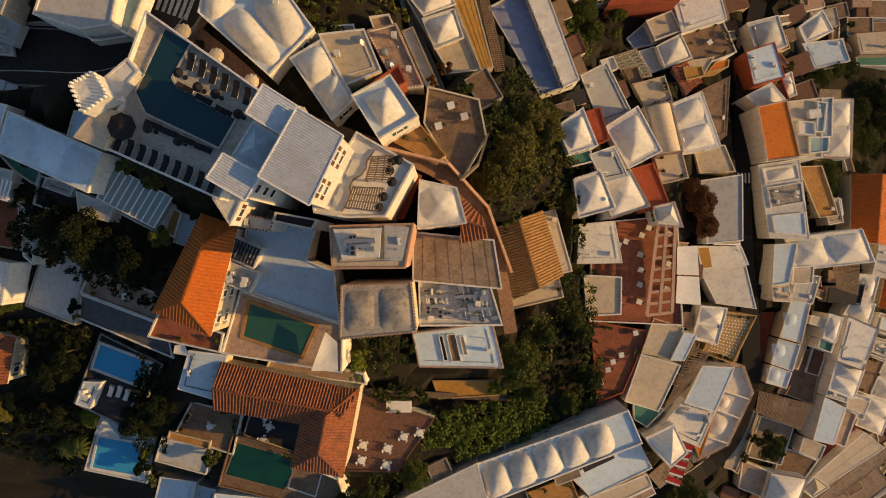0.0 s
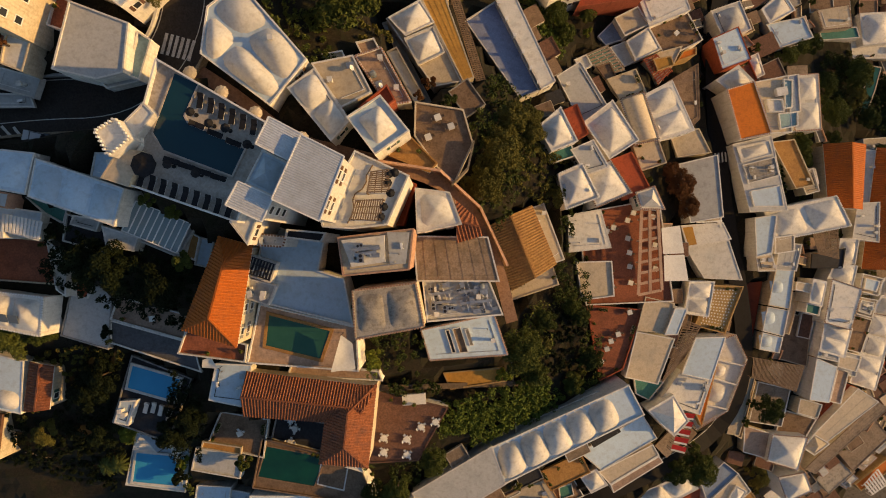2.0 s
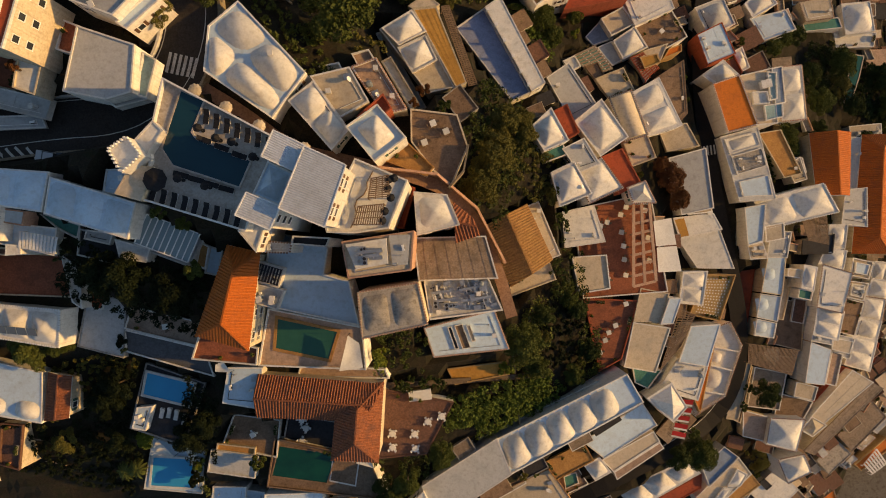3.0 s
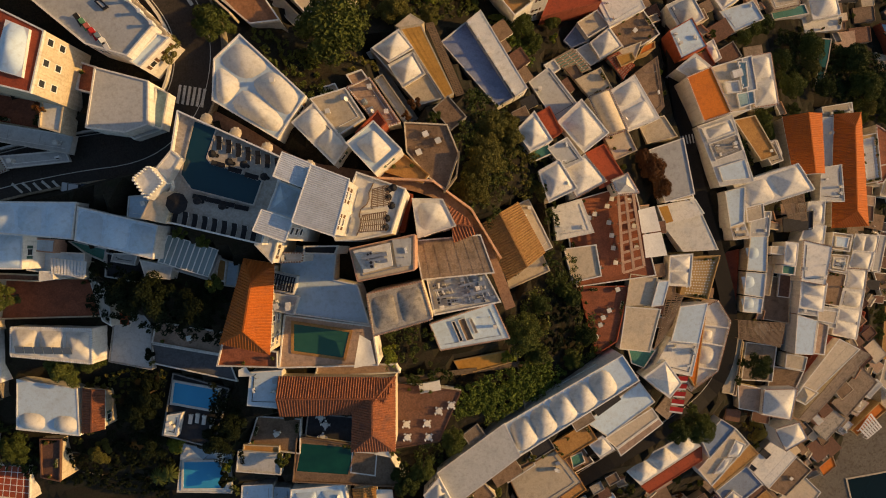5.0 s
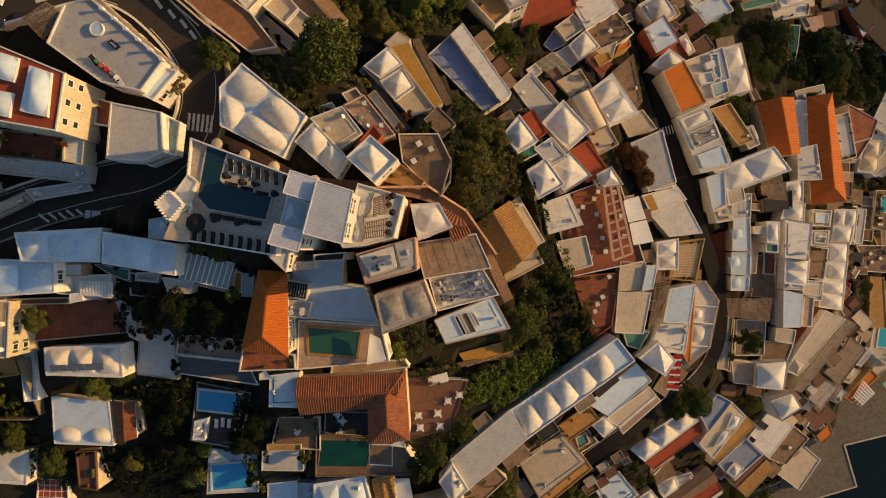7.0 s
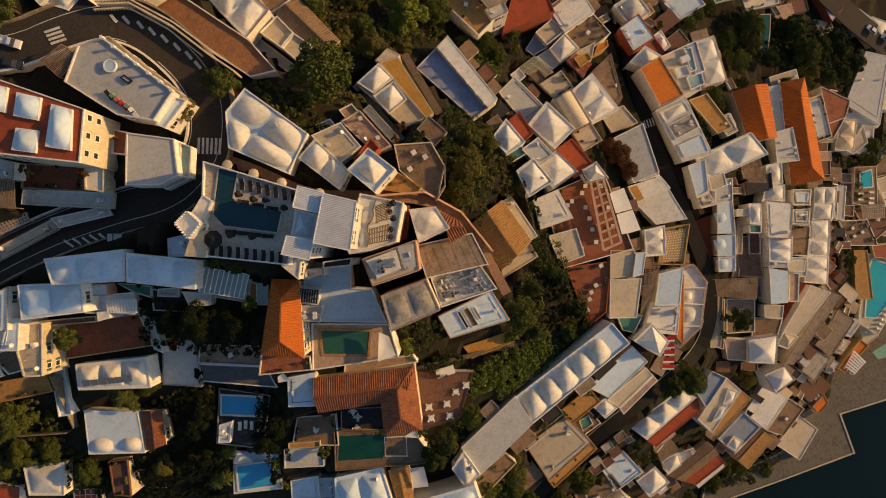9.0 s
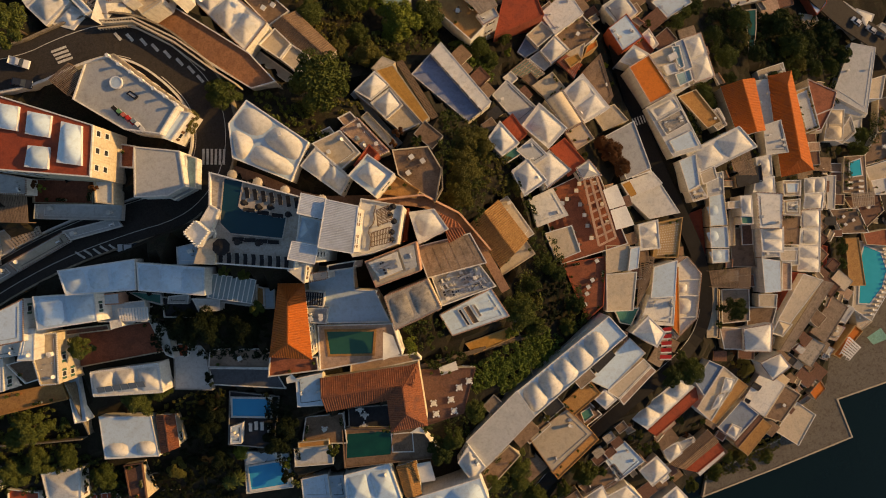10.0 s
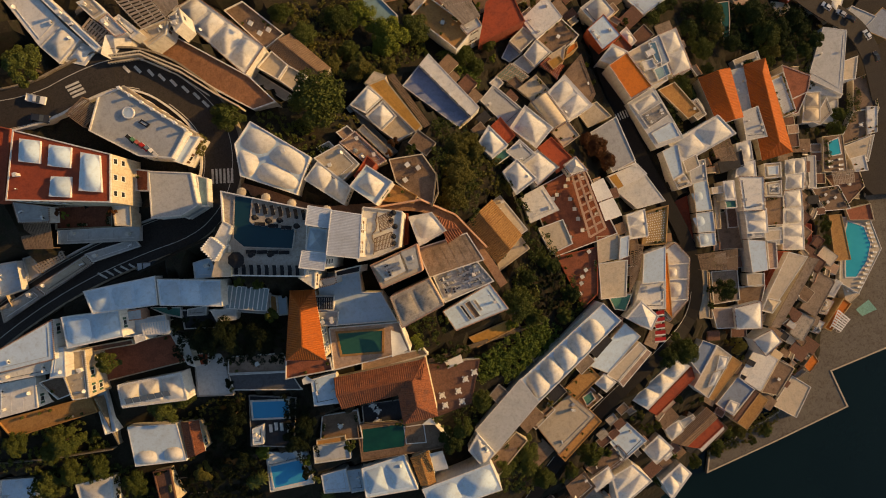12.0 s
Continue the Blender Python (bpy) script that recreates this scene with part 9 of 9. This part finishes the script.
def palm(x, y, z, label="palm with a tuft of feathered fronds"):
    rng = np.random.default_rng(int(abs(x * 31 + y)))
    e = hold("palm_tree", x, y, z, label, "palm", "palms")
    piece("trunk", mesh("trunk", *drum(0, 0, -1.5, 2.6, 0.22, 8, 0.16), BARK), e)
    for i in range(16):
        a = 2 * math.pi * i / 16 + rng.uniform(-0.15, 0.15)
        u = rng.uniform(0.1, 0.9)
        v, f = [], []
        m = 12
        for j in range(m + 1):
            t = j / m
            r, z2 = 2.3 * t, 2.6 + u * 1.4 * t - 1.9 * t * t
            c = Vector((r * math.cos(a), r * math.sin(a), z2))
            s = Vector((-math.sin(a), math.cos(a), 0)) * (0.45 * math.sin(math.pi * min(1, t * 0.9 + 0.12)) ** 0.7)
            d = Vector((math.cos(a), math.sin(a), 0)) * 0.3 - Vector((0, 0, 0.16))
            v += [tuple(c), tuple(c + s + d), tuple(c - s + d)]
        for j in range(m):
            f += [(3 * j, 3 * j + 3, 3 * j + 1), (3 * j, 3 * j + 2, 3 * j + 3)]
        piece("frond", mesh("frond", v, f, LEAF["green"]), e)


for c in ((-18.6, -39.8, 94.8), (-71.2, -37.6, 84.2), (-68.4, -37.3, 84.5), (-55.4, -50.0, 79.9), (-17.8, -49.3, 89.1)):
    palm(c[0], c[1], ground_at(c[0], c[1]))
# ---------- sheds, yards and lean-to roofs that fill the gaps between the houses ----------


rnd_shed = random.Random(21)


def shed(p, z, top, wall):
    p = ccw(p)
    cx, cy = sum(q[0] for q in p) / 4, sum(q[1] for q in p) / 4
    base = footing(p)
    LEVELS.append((p, z - 3.0))
    e = hold("shed", cx, cy, base, "small %s annex with a flat %s roof" % (LABEL_WALL[wall], LABEL_TOP[top]), "annex", "annexes")
    lp = local(p, (cx, cy))
    piece("wall", mesh("wall", *prism(lp, 0, z - base - 0.15), PLASTER[wall]), e)
    if rnd_shed.random() < 0.35:
        piece("parapet", mesh("parapet", *ring(inset(lp, -0.04), 0.17, z - base - 0.4, z - base), PLASTER[wall]), e)
    piece("roof", mesh("roof", *prism(inset(lp, 0.12), z - base - 0.4, z - base - 0.1), TOPS[top]), e)


STEP = mesh("step", *box(-0.17, 0.19, -0.85, 0.85, -0.6, 0.0), mat("worn_step_stone", (0.36, 0.30, 0.23), 0.9, 0.12, 0.3))


def steps(x, y, z, deg, rnd):
    """A short flight of stone steps between the houses, climbing uphill."""
    c, s = math.cos(radians(deg)), math.sin(radians(deg))
    if ground_at(x + 2 * c, y + 2 * s) < ground_at(x - 2 * c, y - 2 * s):
        deg += 180
    e = hold("outdoor_stairs", x, y, z, "short flight of worn stone steps between houses", "stairs", "outdoor stairs")
    e.rotation_euler = (0, 0, radians(deg))
    n = rnd.choice((7, 9, 11))
    for k in range(n):
        piece("step", STEP, e, "", Matrix.Translation((0.36 * (k - n / 2), 0, 0.35 + 0.17 * k)))
    for side_y in (-0.98, 0.98):
        piece("cheek_wall", mesh("cheek_wall", *bar((-0.2 - 0.18 * n, side_y, 0.75), (0.18 * n, side_y, 0.75 + 0.17 * n), 0.22, 1.6), PLASTER[rnd.choice("WCP")]), e)


def infill(x0, x1, y0, y1, step, seed):
    rnd = random.Random(seed)
    near_trees = [(x, y, r) for _, spots in TREES for x, y, _, r in spots]
    made = 0
    WIDE = [inset(p, -1.6) for p in STREETS]
    y = y0
    while y < y1:
        x = x0
        while x < x1:
            cx, cy = x + rnd.uniform(-1, 1), y + rnd.uniform(-1, 1)
            x += step
            g = ground_at(cx, cy)
            if g < 4 or any((cx - a) ** 2 + (cy - b) ** 2 < (r + 1.0) ** 2 for a, b, r in near_trees) or any(inside(cx, cy, q) for q in GREEN):
                continue
            close = [(p, z) for p, z in BLOCKS if abs(p[0][0] - cx) < 30 and abs(p[0][1] - cy) < 30]
            if not close:
                continue
            p0 = min(close, key=lambda b: (sum(q[0] for q in b[0]) / len(b[0]) - cx) ** 2 + (sum(q[1] for q in b[0]) / len(b[0]) - cy) ** 2)[0]
            deg = math.degrees(math.atan2(p0[1][1] - p0[0][1], p0[1][0] - p0[0][0]))
            for w, d in ((7.0, 5.0), (5.5, 4.0), (4.2, 3.2), (3.4, 2.6)):
                q = square(cx, cy, w, d, deg)
                test = q + [tuple(Vector(q[i]).lerp(Vector(q[(i + 1) % 4]), 0.5)) for i in range(4)] + [(cx, cy)]
                if any(inside(a, b, p) for a, b in test for p, _ in close) or any(inside(a, b, q) for p, _ in close for a, b in p):
                    continue
                if any(inside(a, b, p) for a, b in test for p in WIDE):
                    continue
                if rnd.random() < 0.36:
                    FILL.append((cx, cy, g + 1.2, rnd.uniform(1.0, 1.9), rnd.choice(("green", "olive", "dark", "green", "lime"))))
                elif rnd.random() < 0.2:
                    steps(cx, cy, g, deg + rnd.choice((0, 90)), rnd)
                elif rnd.random() < 0.68:
                    terrace(q, g + rnd.uniform(0.3, 1.4), rnd.choice(("b", "rb", "b", "br", "b", "dk", "rb", "st")), rnd.choice("GPGCW"), 0.25, kerb=rnd.choice((0, 0, 0.14)))
                else:
                    shed(q, g + rnd.uniform(0.8, 2.2), rnd.choice(("c", "g", "b", "p", "br", "st", "rb")), rnd.choice("WWCPG"))
                    BLOCKS.append((ccw(q), g + 3))
                made += 1
                break
        y += step
    return made


FILL = []
infill(0, 168, -108, 74, 3.6, 3)
for x, y, z, r, kind in FILL:
    tree(x, y, z, r, kind)

# ---------- pots and garden seats on the terraces ----------


def make_pot(x, y, z, deg):
    rng = np.random.default_rng(77)
    e = hold("potted_plant", x, y, z, "leafy green plant in a round clay pot", "potted plant", "potted plants")
    piece("pot", mesh("pot", *drum(0, 0, 0, 0.45, 0.2, 12, 0.3), CLAY), e)
    piece("leaves", mesh("leaves", *leaf_cloud(rng, [(0, 0, 0.75, 0.4), (0.15, 0.1, 1.0, 0.3)], 60, 0.13), LEAF["green"]), e)
    return e


def make_planter(x, y, z, deg):
    rng = np.random.default_rng(78)
    e = hold("planter", x, y, z, "long pale planter box with green shrubs", "planter", "planters")
    e.rotation_euler = (0, 0, radians(deg))
    piece("box", mesh("box", *box(-0.9, 0.9, -0.25, 0.25, 0, 0.5), PLASTER["C"]), e)
    piece("leaves", mesh("leaves", *leaf_cloud(rng, [(-0.6, 0, 0.75, 0.38), (0, 0.05, 0.85, 0.42), (0.6, 0, 0.72, 0.36)], 60, 0.15), LEAF["dark"]), e)
    return e


def furnish():
    rnd = random.Random(31)
    taken = [(e.location.x, e.location.y) for e in bpy.data.objects if e.parent is None and e.name.split(".")[0] in ("table", "chair", "sun_lounger", "tree", "bush", "parasol", "house")]
    pools = [q for q in bpy.data.objects if q.parent is None and q.name.startswith("swimming_pool")]
    pots = sets = 0
    for p, z, top in FLOORS:
        area = abs(sum(p[i][0] * p[(i + 1) % len(p)][1] - p[(i + 1) % len(p)][0] * p[i][1] for i in range(len(p)))) / 2
        cx, cy = sum(q[0] for q in p) / len(p), sum(q[1] for q in p) / len(p)
        if area < 9 or top in ("dk", "as", "bl", "aq", "y", "r", "te", "bw", "g", "bt") or any(inside(q.location.x, q.location.y, p) for q in pools) or any(h > z + 0.8 and inside(cx, cy, q) for q, h in BLOCKS):
            continue
        edge = inset(p, 0.75)
        n = len(edge)
        for k in range(min(6, 1 + int(area / 14))):
            i = rnd.randrange(n)
            a, b = Vector(edge[i]), Vector(edge[(i + 1) % n])
            x = a.lerp(b, rnd.uniform(0.1, 0.9))
            if pots >= 120 or not inside(x.x, x.y, p) or any((x.x - u) ** 2 + (x.y - v) ** 2 < 1.4 for u, v in taken) or any(h > z + 0.8 and inside(x.x, x.y, q) for q, h in BLOCKS):
                continue
            taken.append((x.x, x.y))
            deg = math.degrees(math.atan2((b - a).y, (b - a).x))
            again(*(("pot", make_pot) if rnd.random() < 0.6 else ("planter", make_planter)), x.x, x.y, z, deg)
            pots += 1
        if area > 30 and sets < 8 and rnd.random() < 0.6 and not any((cx - u) ** 2 + (cy - v) ** 2 < 9 for u, v in taken):
            table_set(cx, cy, z, rnd.uniform(0, 90), rnd.choice((2, 4)), rnd.random() < 0.5)
            sets += 1


furnish()

# ---------- ground ----------


def build_ground():
    xs = np.concatenate([[-1500, -800, -400, -260], np.arange(-200, 231, 2.0), [260, 320, 600, 1500]])
    ys = np.concatenate([[-1500, -800, -400, -230], np.arange(-190, 181, 2.0), [240, 400, 800, 1500]])
    X, Y = np.meshgrid(xs, ys)
    Z = slope(X, Y) - 4.9
    Z += 0.5 * np.sin(X * 0.31 + 1.3 * np.sin(Y * 0.17)) + 0.4 * np.sin(Y * 0.43 + X * 0.11)
    step = 2.4
    Z = Z * 0.45 + (np.floor(Z / step) * step + step * np.clip((Z / step - np.floor(Z / step) - 0.6) / 0.4, 0, 1)) * 0.55
    for p, h in LEVELS:
        q = np.array(inset(p, -1.2))
        m = (X > q[:, 0].min()) & (X < q[:, 0].max()) & (Y > q[:, 1].min()) & (Y < q[:, 1].max())
        if not m.any():
            continue
        inside = np.ones_like(m)
        for i in range(len(q)):
            a, b = q[i], q[(i + 1) % len(q)]
            inside &= (b[0] - a[0]) * (Y - a[1]) - (b[1] - a[1]) * (X - a[0]) > 0
        m &= inside
        Z[m] = np.minimum(Z[m], h - 0.3)
    Z = np.where((X > 300) | (Y < -200), -12.0, Z)
    ny, nx = X.shape
    v = np.stack([X, Y, Z], -1).reshape(-1, 3).tolist()
    f = [(j * nx + i, j * nx + i + 1, (j + 1) * nx + i + 1, (j + 1) * nx + i) for j in range(ny - 1) for i in range(nx - 1)]
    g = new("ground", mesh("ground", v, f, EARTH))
    tagged(g, "steep terraced hillside of dark garden earth and grass", "ground", "", "structure")


build_ground()

glaze()
